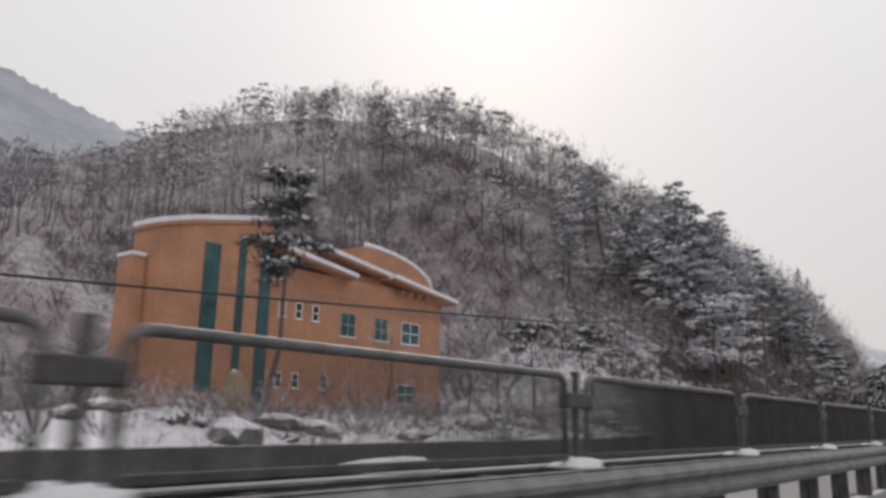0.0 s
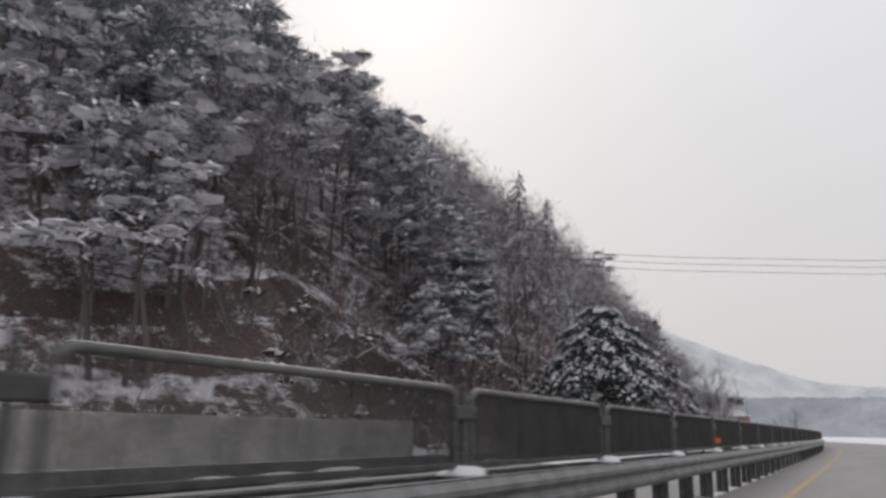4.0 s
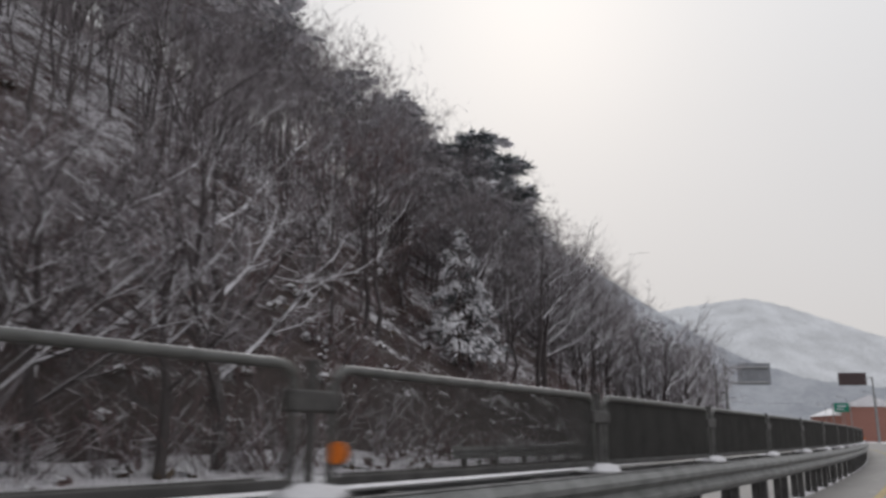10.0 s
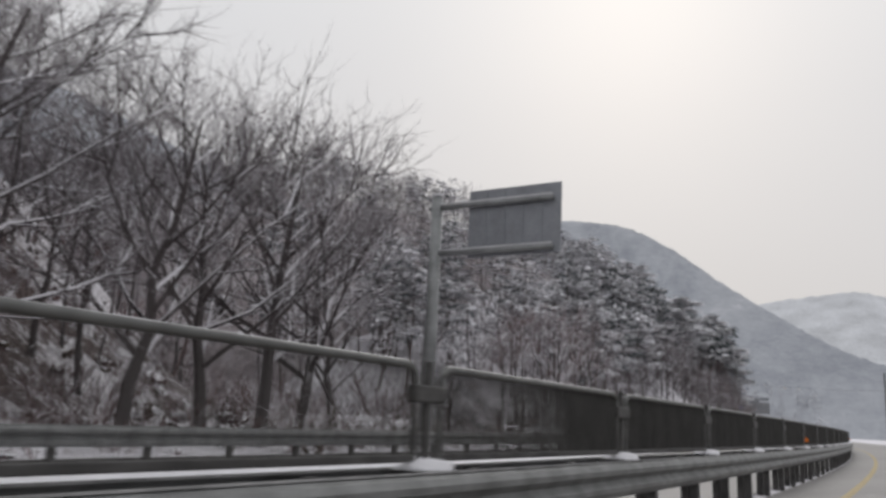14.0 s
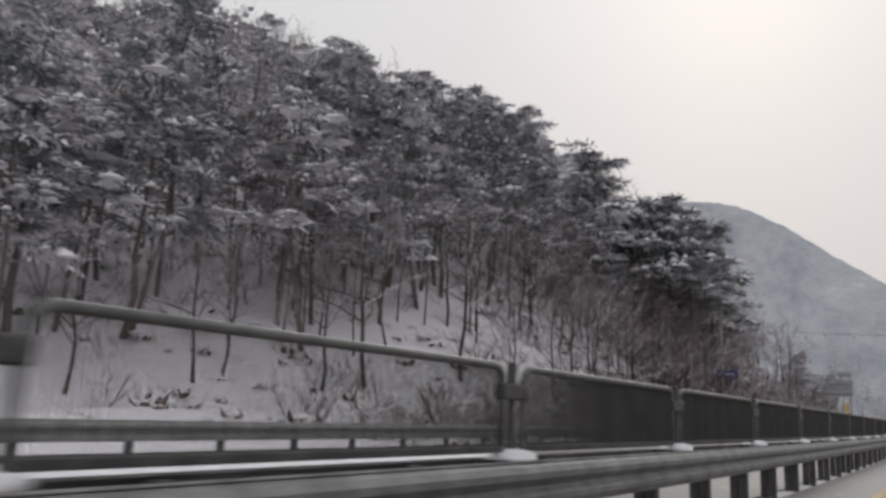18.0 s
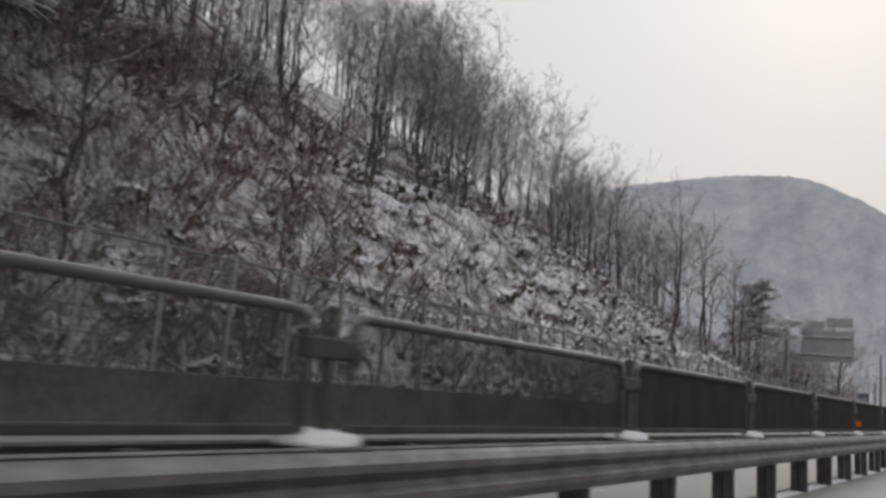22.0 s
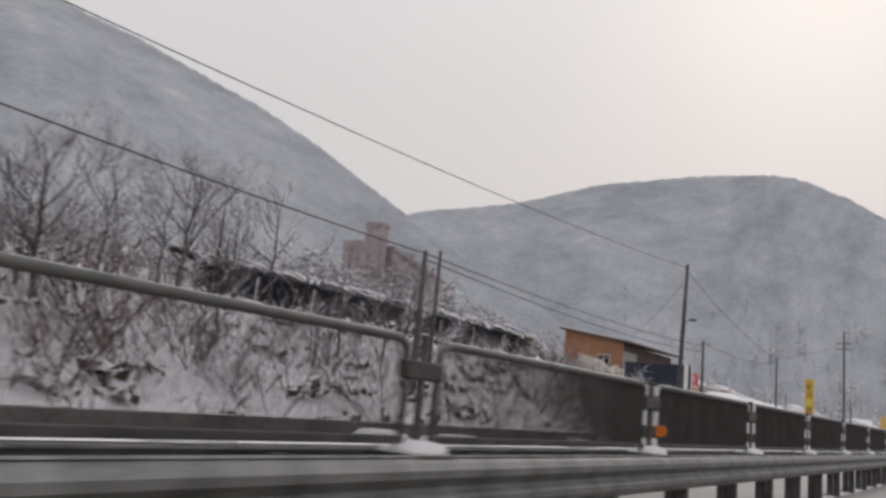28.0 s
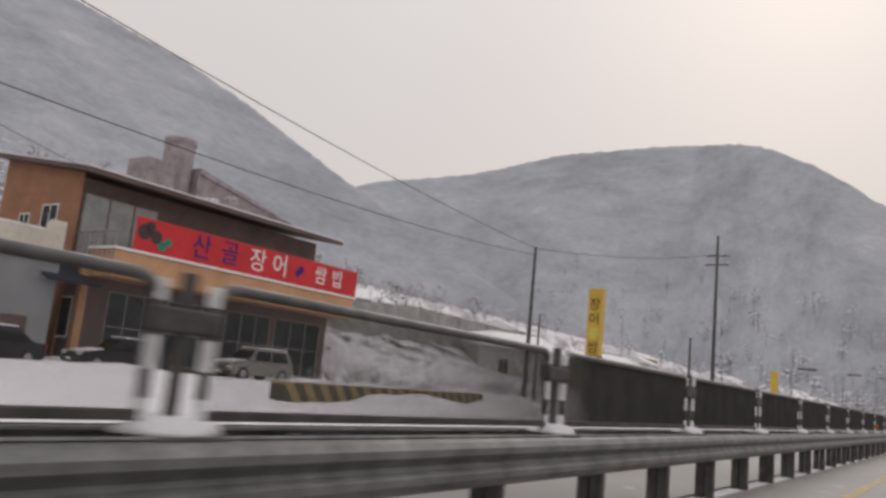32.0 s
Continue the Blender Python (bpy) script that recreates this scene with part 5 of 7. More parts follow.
# low board on two posts in the snowy field, seen from behind
fb = thing("notice_board", at(328, 20.6, 0.3), "grey ribbed back of a large notice board in the snow", "notice board")
part("panel", box(BM(), -2.45, 2.45, -0.03, 0.03, 0.35, 2.85, 0.01), M_SIGNBACK, fb)
for k in range(4):
    x = -2.2 + 1.47 * k
    part("post", box(BM(), x - 0.05, x + 0.05, -0.12, -0.03, -0.4, 2.9, 0.01), M_STEEL_DARK, fb)
for z in (0.9, 1.6, 2.3):
    part("rail", box(BM(), -2.4, 2.4, -0.07, -0.03, z - 0.03, z + 0.03), M_STEEL_DARK, fb)

# blue sign and its pole under the pines
bp = thing("utility_pole", at(398.4, 17.2, 0), "pale concrete pole under the pines", "pole", "utility poles")
part("shaft", tube(BM(), [(0, 0, 0), (0, 0, 12.5)], [0.17, 0.11], 12), M_CONC, bp, smooth=True)
bs = thing("place_sign", at(399.3, 17.0, 0), "small blue sign plate with pale writing on a thin post", "sign")
part("post", tube(BM(), [(0.9, 0.05, 0.5), (0.9, 0.05, 5.7)], 0.045, 8), M_POLE, bs)
p_ = part("plate", box(BM(), -0.9, 0.9, -0.03, 0.02, 4.9, 5.65, 0.015), M_BLUESIGN, bs)
for k in range(5):
    part("writing_bar", box(BM(), -0.75 + 0.3 * k, -0.53 + 0.3 * k, -0.04, -0.028, 5.15, 5.4), M_TEXT, p_)
af = thing("stand", at(402.5, 13.1, 1.05), "white A-shaped steel stand on the wall", "stand")
for x0, x1 in ((-0.35, -0.03), (0.35, 0.03)):
    part("leg", tube(BM(), [(0, x0, 0), (0, x1, 1.5)], 0.035, 6), M_WHITE, af)
part("crossbar", tube(BM(), [(0, -0.2, 0.7), (0, 0.2, 0.7)], 0.03, 6), M_WHITE, af)

# ---- trees that can be told apart ----
BARE_M = [split_tree("bare_tree", t, M_BARK_NEAR, M_TWIG) for t in NEAR_BARE]
RED_M = [split_tree("bare_tree", t, M_BARK_NEAR, M_REDTWIG) for t in NEAR_BARE[:2]]
PINE_M = [split_tree("pine_tree", t, M_PINEBARK, M_NEEDLE) for t in NEAR_PINE]
BIG_FIR = split_tree("conifer", fir(np.random.RandomState(3), 9.4, 5.3, 10, 22, 125, power=0.5, snow=36), M_PINEBARK, M_FIRNEEDLE)
SLIM_FIR = split_tree("conifer", fir(np.random.RandomState(4), 13.0, 2.9, 17, 10, 34, snow=12), M_PINEBARK, M_NEEDLE)
SMALL_FIR = split_tree("conifer", fir(np.random.RandomState(5), 6.5, 2.2, 12, 9, 34, snow=16), M_PINEBARK, M_NEEDLE)
CLOUD_PINE = split_tree("pine_tree", pine(np.random.RandomState(6), 7.4, 2.5, 8, 4, 46, .5, low=.72, lumps=3), M_PINEBARK, M_FIRNEEDLE)
TALL_PINE = split_tree("pine_tree", pine(np.random.RandomState(8), 11.6, 2.6, 12, 4, 60, .62, low=.55, lumps=4), M_PINEBARK, M_FIRNEEDLE)

SPREAD_M = [split_tree("bare_tree", bare_tree(np.random.RandomState(26 + i), h, sp, 15, 8, 7, 2, fork, 1.6), M_BARK_NEAR, M_TWIG) for i, (h, sp, fork) in enumerate([(9, .6, .16), (9.5, .52, .22)])]

HERO_PINE = [split_tree("pine_tree", pine(np.random.RandomState(70 + i), h, cr_, 16, 6, 58, 0.85, low=0.4, lumps=6, heavy=1.8, slabs=7), M_PINEBARK, M_HEAVYNEEDLE) for i, (h, cr_) in enumerate([(14, 4.6), (12, 4.2)])]

made_trees = {}


def plant(key, meshes, s, l, scale, turn, label, name, group, z=None):
    zz = float(land(s, l)) - 0.12 if z is None else z
    m = at(s, l, zz, turn) @ Matrix.Scale(scale, 4)
    if key in made_trees:
        ob = copy_thing(made_trees[key], at(s, l, zz, turn))
        ob.scale = (scale, scale, scale)
        tagged(ob, label, "tree", group)
    else:
        ob = tree_thing(name, meshes, at(s, l, zz, turn), label, group)
        ob.scale = (scale, scale, scale)
        made_trees[key] = ob
    return ob


BARE_LABEL = "leafless tree with snow along its branches on the bank"
PINE_LABEL = "tall pine with snow heaped on its boughs"
rt = random.Random(5)


def row_bare(n, s0, s1, l0, l1, size, red=0.0):
    for _ in range(n):
        s = rt.uniform(s0, s1)
        l = max(l0, float(foot_of(s)) + 0.5) + rt.random() * (l1 - l0)
        k = rt.randrange(4)
        if rt.random() < red:
            plant(("red", k % 2), RED_M[k % 2], s, l, rt.uniform(*size), rt.uniform(0, 360), "reddish-brown leafless tree on the bank", "bare_tree", "bare trees on the slope")
        else:
            plant(("bare", k), BARE_M[k], s, l, rt.uniform(*size), rt.uniform(0, 360), BARE_LABEL, "bare_tree", "bare trees on the slope")


def row_pine(n, s0, s1, l0, l1, size):
    for _ in range(n):
        s = rt.uniform(s0, s1)
        l = max(l0, float(foot_of(s)) + 1.0) + rt.random() * (l1 - l0)
        k = rt.randrange(3)
        plant(("pine", k), PINE_M[k], s, l, rt.uniform(*size), rt.uniform(0, 360), PINE_LABEL, "pine_tree", "pines on the slope")


# hillside from the pines to the conifers
row_pine(13, 90, 122, 33, 44, (0.9, 1.15))
row_bare(16, 96, 150, 19, 30, (0.7, 1.1))
row_bare(13, 150, 196, 18, 24, (0.45, 0.7), 0.3)
row_bare(46, 196, 262, 20.5, 30, (0.75, 1.15), 0.25)
row_bare(20, 248, 284, 19.5, 26, (0.75, 1.05), 0.1)
for s, l, k, q in ((226, 21.5, 1.05, 15), (231, 23.5, 1.15, 60), (236, 21.8, 1.0, 130), (241, 24, 1.15, 210), (246, 22.5, 1.0, 290), (251, 25, 1.1, 30), (221, 24, 1.15, 170), (216, 22, 1.0, 250)):
    plant(("spread", q % 20 // 10), SPREAD_M[q % 20 // 10], s, l, k, q, "spreading leafless tree with snow along its limbs", "bare_tree", "bare trees on the slope")
for s, l, k in ((103.5, 20.5, 0.62), (109.5, 23, 0.7), (114, 26, 0.75)):
    plant(("hero", int(s) % 2), HERO_PINE[int(s) % 2], s, l, k, s * 67 % 360, "dark pine with thick slabs of snow on drooping boughs", "pine_tree", "pines on the slope")
for s, l, k in ((228, 28, 1.05), (233, 29.5, 1.1), (237, 31, 1.1), (241, 30.5, 1.05)):
    plant(("hero", int(s) % 2), HERO_PINE[int(s) % 2], s, l, k, s * 67 % 360, "dark pine with thick slabs of snow on drooping boughs", "pine_tree", "pines on the slope")
plant("big_fir", BIG_FIR, 118.3, 15.4, 1.06, 20, "broad dark conifer heaped with snow at the roadside", "conifer", "")
for s, l, k in ((140.6, 30, 1.25), (150.1, 30, 1.22), (158, 32, 1.0), (166, 31, 0.8)):
    plant("slim_fir", SLIM_FIR, s, l, k, s * 37 % 360, "slim dark conifer dusted with snow", "conifer", "slim conifers")
plant("small_fir", SMALL_FIR, 214.3, 22.0, 1.25, 10, "small conifer laden with snow on the slope", "conifer", "")
plant("small_fir", SMALL_FIR, 283, 18.5, 0.75, 70, "small conifer laden with snow on the slope", "conifer", "")
for s, l, k, q in ((167.3, 15.4, 0.5, 10), (179.7, 15.2, 0.75, 80), (184.0, 15.0, 0.72, 160), (188.3, 15.0, 0.78, 230), (190.8, 16.0, 1.2, 300), (186.0, 16.5, 0.9, 20)):
    plant(("spread", q % 20 // 10), SPREAD_M[q % 20 // 10], s, l, k, q, "spreading leafless tree with snow along its limbs", "bare_tree", "roadside bare trees")
for s, l, k, q in ((252.5, 19.0, 1.25, 15), (259.5, 18.0, 1.2, 50), (264.4, 17.6, 1.12, 120), (267.8, 18.6, 1.1, 0), (269.2, 17.4, 1.15, 90), (271.7, 17.8, 1.15, 200), (274.1, 18.5, 0.9, 280), (281.0, 17.4, 0.45, 40)):
    plant(("spread", q % 20 // 10), SPREAD_M[q % 20 // 10], s, l, k, q, "spreading leafless tree with snow along its limbs", "bare_tree", "roadside bare trees")
for s, l, k in ((290, 19.0, 0.6), (295, 20, 0.85), (299, 19.2, 0.9), (303, 20.5, 1.0), (307, 19.5, 0.95), (311, 21, 0.95), (301, 23, 0.9), (315, 22, 0.8)):
    plant(("red", 1), RED_M[1], s, l, k, s * 53 % 360, "low reddish leafless tree in the snow", "bare_tree", "low reddish trees")
# second hillside
row_pine(20, 336, 376, 24, 35, (0.75, 0.98))
for s, l, k in ((386, 25, 1.1), (391, 22.5, 1.2), (396, 21.5, 1.15), (400.5, 20.0, 1.15), (405, 19.5, 1.05), (393, 27, 1.0), (399, 26, 1.05), (408, 22, 0.85)):
    plant(("hero", int(s) % 2), HERO_PINE[int(s) % 2], s, l, k, s * 41 % 360, "dark pine with thick slabs of snow on drooping boughs", "pine_tree", "pines on the slope")
row_bare(22, 330, 402, 20, 30, (0.55, 0.95), 0.15)
row_bare(16, 364, 392, 18, 27, (0.55, 0.9), 0.35)
row_bare(6, 402, 416, 15, 24, (0.5, 0.9), 0.7)
row_bare(6, 408, 430, 19, 27, (0.6, 0.9), 0.8)
row_bare(52, 414, 478, 25.5, 34, (0.6, 1.05), 0.1)
plant(("bare", 0), BARE_M[0], 454, 19.3, 1.15, 30, "tall leafless tree on the snowy slope", "bare_tree", "bare trees on the slope")
for s, l, k in ((470, 22, 1.0), (474, 24, 1.05), (478, 22, 0.95), (481, 25, 1.0), (476, 27, 1.1)):
    plant(("bare", int(s) % 4), BARE_M[int(s) % 4], s, l, k, s * 29 % 360, BARE_LABEL, "bare_tree", "bare trees on the slope")
plant(("hero", 1), HERO_PINE[1], 487.0, 23.0, 0.66, 60, "pine with snow on its boughs beside the sign", "pine_tree", "")
plant(("hero", 0), HERO_PINE[0], 482.6, 20.8, 0.76, 50, "pine with snow-laden lower boughs beside the road sign", "pine_tree", "")
for s, l, k in ((512, 18, 0.45), (517, 19.5, 0.45), (522, 18, 0.38), (530, 18.5, 0.36), (508.5, 17.5, 0.4)):
    plant(("red", int(s) % 2), RED_M[int(s) % 2], s, l, k, s * 53 % 360, "low reddish leafless tree in the snow", "bare_tree", "low reddish trees")
row_bare(12, 476, 500, 18, 25, (0.4, 0.65), 0.5)
row_bare(9, 473, 487, 17.5, 21.5, (0.5, 0.75), 0.8)
row_bare(14, 490, 530, 18, 27, (0.35, 0.6), 0.6)
# the low bank
for s, l, k, q in ((486.3, 17.2, 0.55, 40), (493.9, 17.0, 0.62, 100), (507, 19, 0.62, 210), (512, 21, 0.6, 290), (517, 18.5, 0.5, 20), (524, 23, 0.55, 80), (498, 20, 0.7, 300), (533, 20, 0.45, 90)):
    plant(("spread", int(k > 0.6)), SPREAD_M[int(k > 0.6)], s, l, k, q, "leafless tree with snow on its boughs beside the road", "bare_tree", "trees on the low bank")
plant(("spread", 0), SPREAD_M[0], 504.5, 17.2, 1.12, 150, "leafless tree with a wide snowy crown beside the road", "bare_tree", "trees on the low bank")
# garden of the orange building
plant("tall_pine", TALL_PINE, 16.4, 26.8, 1.0, 0, "tall slender pine with snow on its layered boughs", "pine_tree", "")
plant("cloud_pine", CLOUD_PINE, 54.4, 30.2, 1.1, 0, "ornamental pine with a flat snow-covered crown", "pine_tree", "ornamental pines")
plant("cloud_pine", CLOUD_PINE, 40.8, 27.8, 0.9, 140, "ornamental pine with a flat snow-covered crown", "pine_tree", "ornamental pines")
for s, l, k, q in ((31.5, 33, 0.55, 0), (37.5, 31, 0.55, 70), (43.5, 32.5, 0.6, 150), (47, 26, 0.35, 220), (51, 24, 0.3, 20), (57, 27, 0.3, 80)):
    plant(("bare", 0 if k > 0.5 else 3), BARE_M[0 if k > 0.5 else 3], s, l, k, q, "small leafless garden tree in the snow", "bare_tree", "garden trees")
# trees across the carriageway ahead
for s, l, k in ((300, -12, 0.8), (308, -14, 0.9), (316, -12, 0.75), (335, -15, 0.9)):
    plant(("bare", int(s) % 4), BARE_M[int(s) % 4], s, l, k, s * 17 % 360, "leafless tree beside the snowy road", "bare_tree", "roadside trees", 0.0)
# fuller wood on the second hillside
row_pine(6, 376, 396, 27, 36, (0.8, 1.0))
row_bare(12, 334, 392, 22, 34, (0.55, 0.9), 0.15)
row_bare(15, 370, 399, 15.5, 22, (0.45, 0.8), 0.75)
row_bare(12, 340, 385, 18, 24, (0.45, 0.8), 0.3)

# ---- overhead lines ----
M_YSTRIPE = plain("worn_yellow_band", (0.38, 0.28, 0.08), 0.7, vary=0.25)
M_CABLE = plain("black_cable", (0.02, 0.02, 0.022), 0.6)


def cable(pts, r=0.022, label="black overhead cable sagging between poles"):
    """A cable through places given as distance, left, height."""
    bm = BM()
    w = []
    for s, l, z in pts:
        x, y = wxy(s, l)
        w.append((float(x), float(y), z))
    tube(bm, w, r, 5)
    return tagged(new("overhead_cable", bm_mesh("overhead_cable", bm, M_CABLE)), label, "cable", "overhead cables")


def sag(a, b, drop, n=14):
    return [tuple(a[i] + (b[i] - a[i]) * k / n - (drop * 4 * (k / n) * (1 - k / n) if i == 2 else 0) for i in range(3)) for k in range(n + 1)]


def pole(s, l, h, label, lean=(0.0, 0.0), r=0.16, arms=(), z=0.0):
    ob = thing("utility_pole", at(s, l, z), label, "pole", "utility poles")
    part("shaft", tube(BM(), [(0, 0, -0.3), (lean[0] * h, lean[1] * h, h)], [r, r * 0.62], 12), M_CONC_DARK, ob, smooth=True)
    for za in arms:
        part("crossarm", box(BM(), lean[0] * za - 1.3, lean[0] * za + 1.3, -0.07, 0.07, za - 0.07, za + 0.07, 0.01), M_STEEL_DARK, ob)
        for x in (-1.15, -0.5, 0.5, 1.15):
            part("insulator", tube(BM(), [(lean[0] * za + x, 0, za + 0.05), (lean[0] * za + x, 0, za + 0.22)], [0.05, 0.035], 8), M_WHITE, ob, "pale ceramic insulator")
    part("band", tube(BM(), [(lean[0] * h * 0.6, lean[1] * h * 0.6, h * 0.6), (lean[0] * h * 0.6, lean[1] * h * 0.6, h * 0.6 + 0.12)], r * 0.95, 12), M_STEEL_DARK, ob)
    return ob


cable([(-40, 18, 6.0), (-20, 18, 4.6), (1.6, 18, 4.05), (7.5, 18, 4.4), (26, 18, 5.6), (37, 18, 6.9), (54, 18, 8.9), (60, 17.6, 9.6)], 0.035)
for dz in (0.0, 0.35, 0.68):
    cable([(93.0, 29.0, 10.6 + dz), (98.0, 19.4, 9.5 + dz), (104.0, 8.0, 9.0 + dz), (108.4, -0.4, 8.95 + dz), (117.0, -17.0, 9.4 + dz), (125.0, -32.0, 10.4 + dz)], 0.012, "thin power line across the road")
pole(93.0, 29.2, 4.6, "dark timber pole among the pines", r=0.13, z=7.4)
pole(125.2, -32.2, 11.8, "dark timber pole beyond the carriageway", r=0.15)
pole(60, 17.6, 9.8, "dark timber pole among the roadside pines")
pole(257.5, 14.6, 7.2, "slim dark pole beside the road", r=0.11)
p30 = pole(566.0, 19.9, 13.0, "tall concrete pole with a small street lamp, leaning a little", (0.03, 0.01), 0.2)
arm = part("lamp_arm", tube(BM(), [(0.25, 0, 8.4), (0.9, -0.2, 8.75)], 0.035, 8), M_STEEL_DARK, p30)
part("lamp_head", box(BM(), 0.85, 1.3, -0.32, -0.1, 8.6, 8.78, 0.03), M_STEEL_DARK, arm)
pole(574.2, 20.6, 8.0, "dark utility pole standing before the billboard", r=0.15)
for k in range(5):
    part("foot_stripe", tube(BM(), [(0.03 * (0.5 + 0.36 * k), 0, 0.5 + 0.36 * k), (0.03 * (0.68 + 0.36 * k), 0, 0.68 + 0.36 * k)], 0.215, 12), M_YSTRIPE, p30, "worn yellow warning band")
pole(628.3, 26.7, 11.6, "slim dark pole at the edge of the car park", r=0.17)
pole(626.5, 25.0, 6.4, "short dark pole at the edge of the car park", r=0.1)
pole(666, 23.5, 20.3, "tall pole with crossarms and insulators", r=0.24, arms=(18.0, 17.0))
pole(642, 19, 6.6, "short dark timber pole", r=0.14)
pole(512.5, 20.0, 11.0, "dark timber pole behind the bare trees", r=0.15)
pole(528.9, 16.2, 6.1, "dark timber pole at the foot of the bank", r=0.13)
pole(529.9, 16.3, 6.3, "slim grey pole at the foot of the bank", r=0.09)
cable(sag((512.5, 20, 10.4), (566.4, 19.9, 12.9), 0.45))
cable(sag((470, 26, 17), (512.5, 20, 10.9), 0.8))
cable(sag((528.9, 16.2, 6.0), (574.2, 20.6, 7.6), 0.35))
cable(sag((495, 17.5, 7.5), (528.9, 16.2, 6.0), 0.4))
cable(sag((528.9, 16.2, 5.8), (574.2, 20.6, 7.1), 0.5))
cable(sag((566.4, 19.9, 12.9), (628.3, 26.7, 11.5), 0.9))
cable(sag((574.2, 20.6, 7.9), (628.3, 26.7, 11.0), 0.8))
cable(sag((566.4, 19.9, 11.6), (602, 39.5, 10.2), 0.5), 0.016)
cable(sag((628.3, 26.7, 11.5), (666, 23.5, 18.2), 0.6))
cable([(399.5, 19.0, 9.9), (402.5, 14.0, 9.45), (405.3, 9.5, 9.45), (406.7, 7.2, 9.45), (412, -1.5, 9.6), (424, -21.0, 10.4)], 0.014, "thin cable with square markers across the road")
for s, l, z in ((405.3, 9.5, 9.42), (406.7, 7.2, 9.42)):
    mk = thing("cable_marker", at(s, l, z), "square pale marker hanging on the cable over the road", "marker", "cable markers")
    part("plate", box(BM(), -0.19, 0.19, -0.14, 0.14, -0.27, 0.0, 0.04), M_WHITE, mk)
    part("clip", box(BM(), -0.03, 0.03, -0.03, 0.03, -0.02, 0.05, 0.006), M_STEEL_DARK, mk)

# ---- the orange building ----
M_ORANGEWALL = plain("orange_stucco", (0.41, 0.212, 0.128), 0.85, grain=0.5, vary=0.16, bumpy=0.2)
M_ORANGEDARK = plain("shaded_terracotta_band", (0.36, 0.2, 0.13), 0.85, grain=0.6, vary=0.15)
M_TEAL = plain("teal_window_glass", (0.035, 0.09, 0.095), 0.12, 0.0, grain=0.7, vary=0.35, bumpy=0.0)
M_DARKGLASS = plain("dark_window_glass", (0.03, 0.035, 0.04), 0.1, 0.0, grain=0.8, vary=0.4, bumpy=0.0)


def window(parent, m_face, y0, y1, z0, z1, x, frame_m, glass_m, cols=2, rows=1, depth=0.1, sill=False):
    """A window in a wall whose outer face is at x: frame proud, panes set back, sub-parts one level down."""
    t = 0.055
    w = part("window", box(BM(), x - 0.02, x + 0.03, y0, y1, z0, z0 + t), frame_m, parent, "framed window")
    part("frame_head", box(BM(), x - 0.02, x + 0.03, y0, y1, z1 - t, z1), frame_m, w)
    for k in range(cols + 1):
        y = y0 + (y1 - y0 - t) * k / cols
        part("mullion", box(BM(), x - 0.02, x + 0.028, y, y + t, z0 + t, z1 - t), frame_m, w)
    for k in range(1, rows):
        z = z0 + (z1 - z0) * k / rows
        part("transom", box(BM(), x - 0.02, x + 0.027, y0, y1, z - t / 2, z + t / 2), frame_m, w)
    for k in range(cols):
        ya = y0 + (y1 - y0 - t) * k / cols + t
        yb = y0 + (y1 - y0 - t) * (k + 1) / cols
        part("pane", box(BM(), x - 0.015, x + 0.008, ya, yb, z0 + t, z1 - t), glass_m, w)
    if sill:
        part("sill", box(BM(), x, x + 0.1, y0 - 0.05, y1 + 0.05, z0 - 0.06, z0), M_WHITE, w)
    return w


GB = 0.7
ob_ = thing("building", at(0, 36.5, 0), "orange stucco building with snow-covered stepped roofs", "building")
# main wing: local y is the distance along the road, x = 36.5 - left
part("wing_wall", box(BM(), -11, 0, 23.3, 40.2, GB - 0.5, 10.0), M_ORANGEWALL, ob_)
part("wing_base", box(BM(), -0.1, 0.06, 23.3, 40.25, GB - 0.5, GB + 0.9, 0.02), M_ORANGEDARK, ob_)
part("wall_band", box(BM(), -0.1, 0.025, 23.3, 40.22, 8.2, 8.75), M_ORANGEDARK, ob_)
for y0, y1, za, zb, x in ((23.0, 30.2, 10.85, 9.85, 1.0), (27.5, 35.8, 11.5, 10.35, 0.35), (34.0, 41.0, 10.4, 9.5, 1.0)):
    bm = prism(BM(), [(y0, za), (y1, zb), (y1, zb + 0.14), (y0, za + 0.14)], -9.5, x, "x")
    rf = part("roof_slab", bm, M_ORANGEDARK, ob_)
    bm = prism(BM(), [(y0 - 0.03, za + 0.145), (y1 + 0.06, zb + 0.145), (y1 + 0.05, zb + 0.4), (y0, za + 0.42)], -9.3, x + 0.06, "x")
    part("roof_snow", bm, M_SNOW, rf, "thick layer of snow on the roof")
part("clerestory", box(BM(), -9, -0.5, 27.8, 35.4, 9.9, 10.6), M_ORANGEWALL, ob_)
arch = [(36.5 + 8.1 * math.sin(math.pi / 2 * k / 10), 11.5 + 2.5 * math.cos(math.pi / 2 * k / 10)) for k in range(11)]
vt = part("barrel_roof", prism(BM(), arch + [(44.6, 0.2), (36.5, 0.2)], -9.5, -4.5, "x"), M_ORANGEWALL, ob_)
part("roof_snow", tube(BM(), [(-4.6, y, z + 0.1) for y, z in arch], 0.2, 8), M_SNOW, vt, "rim of snow along the curved roof")
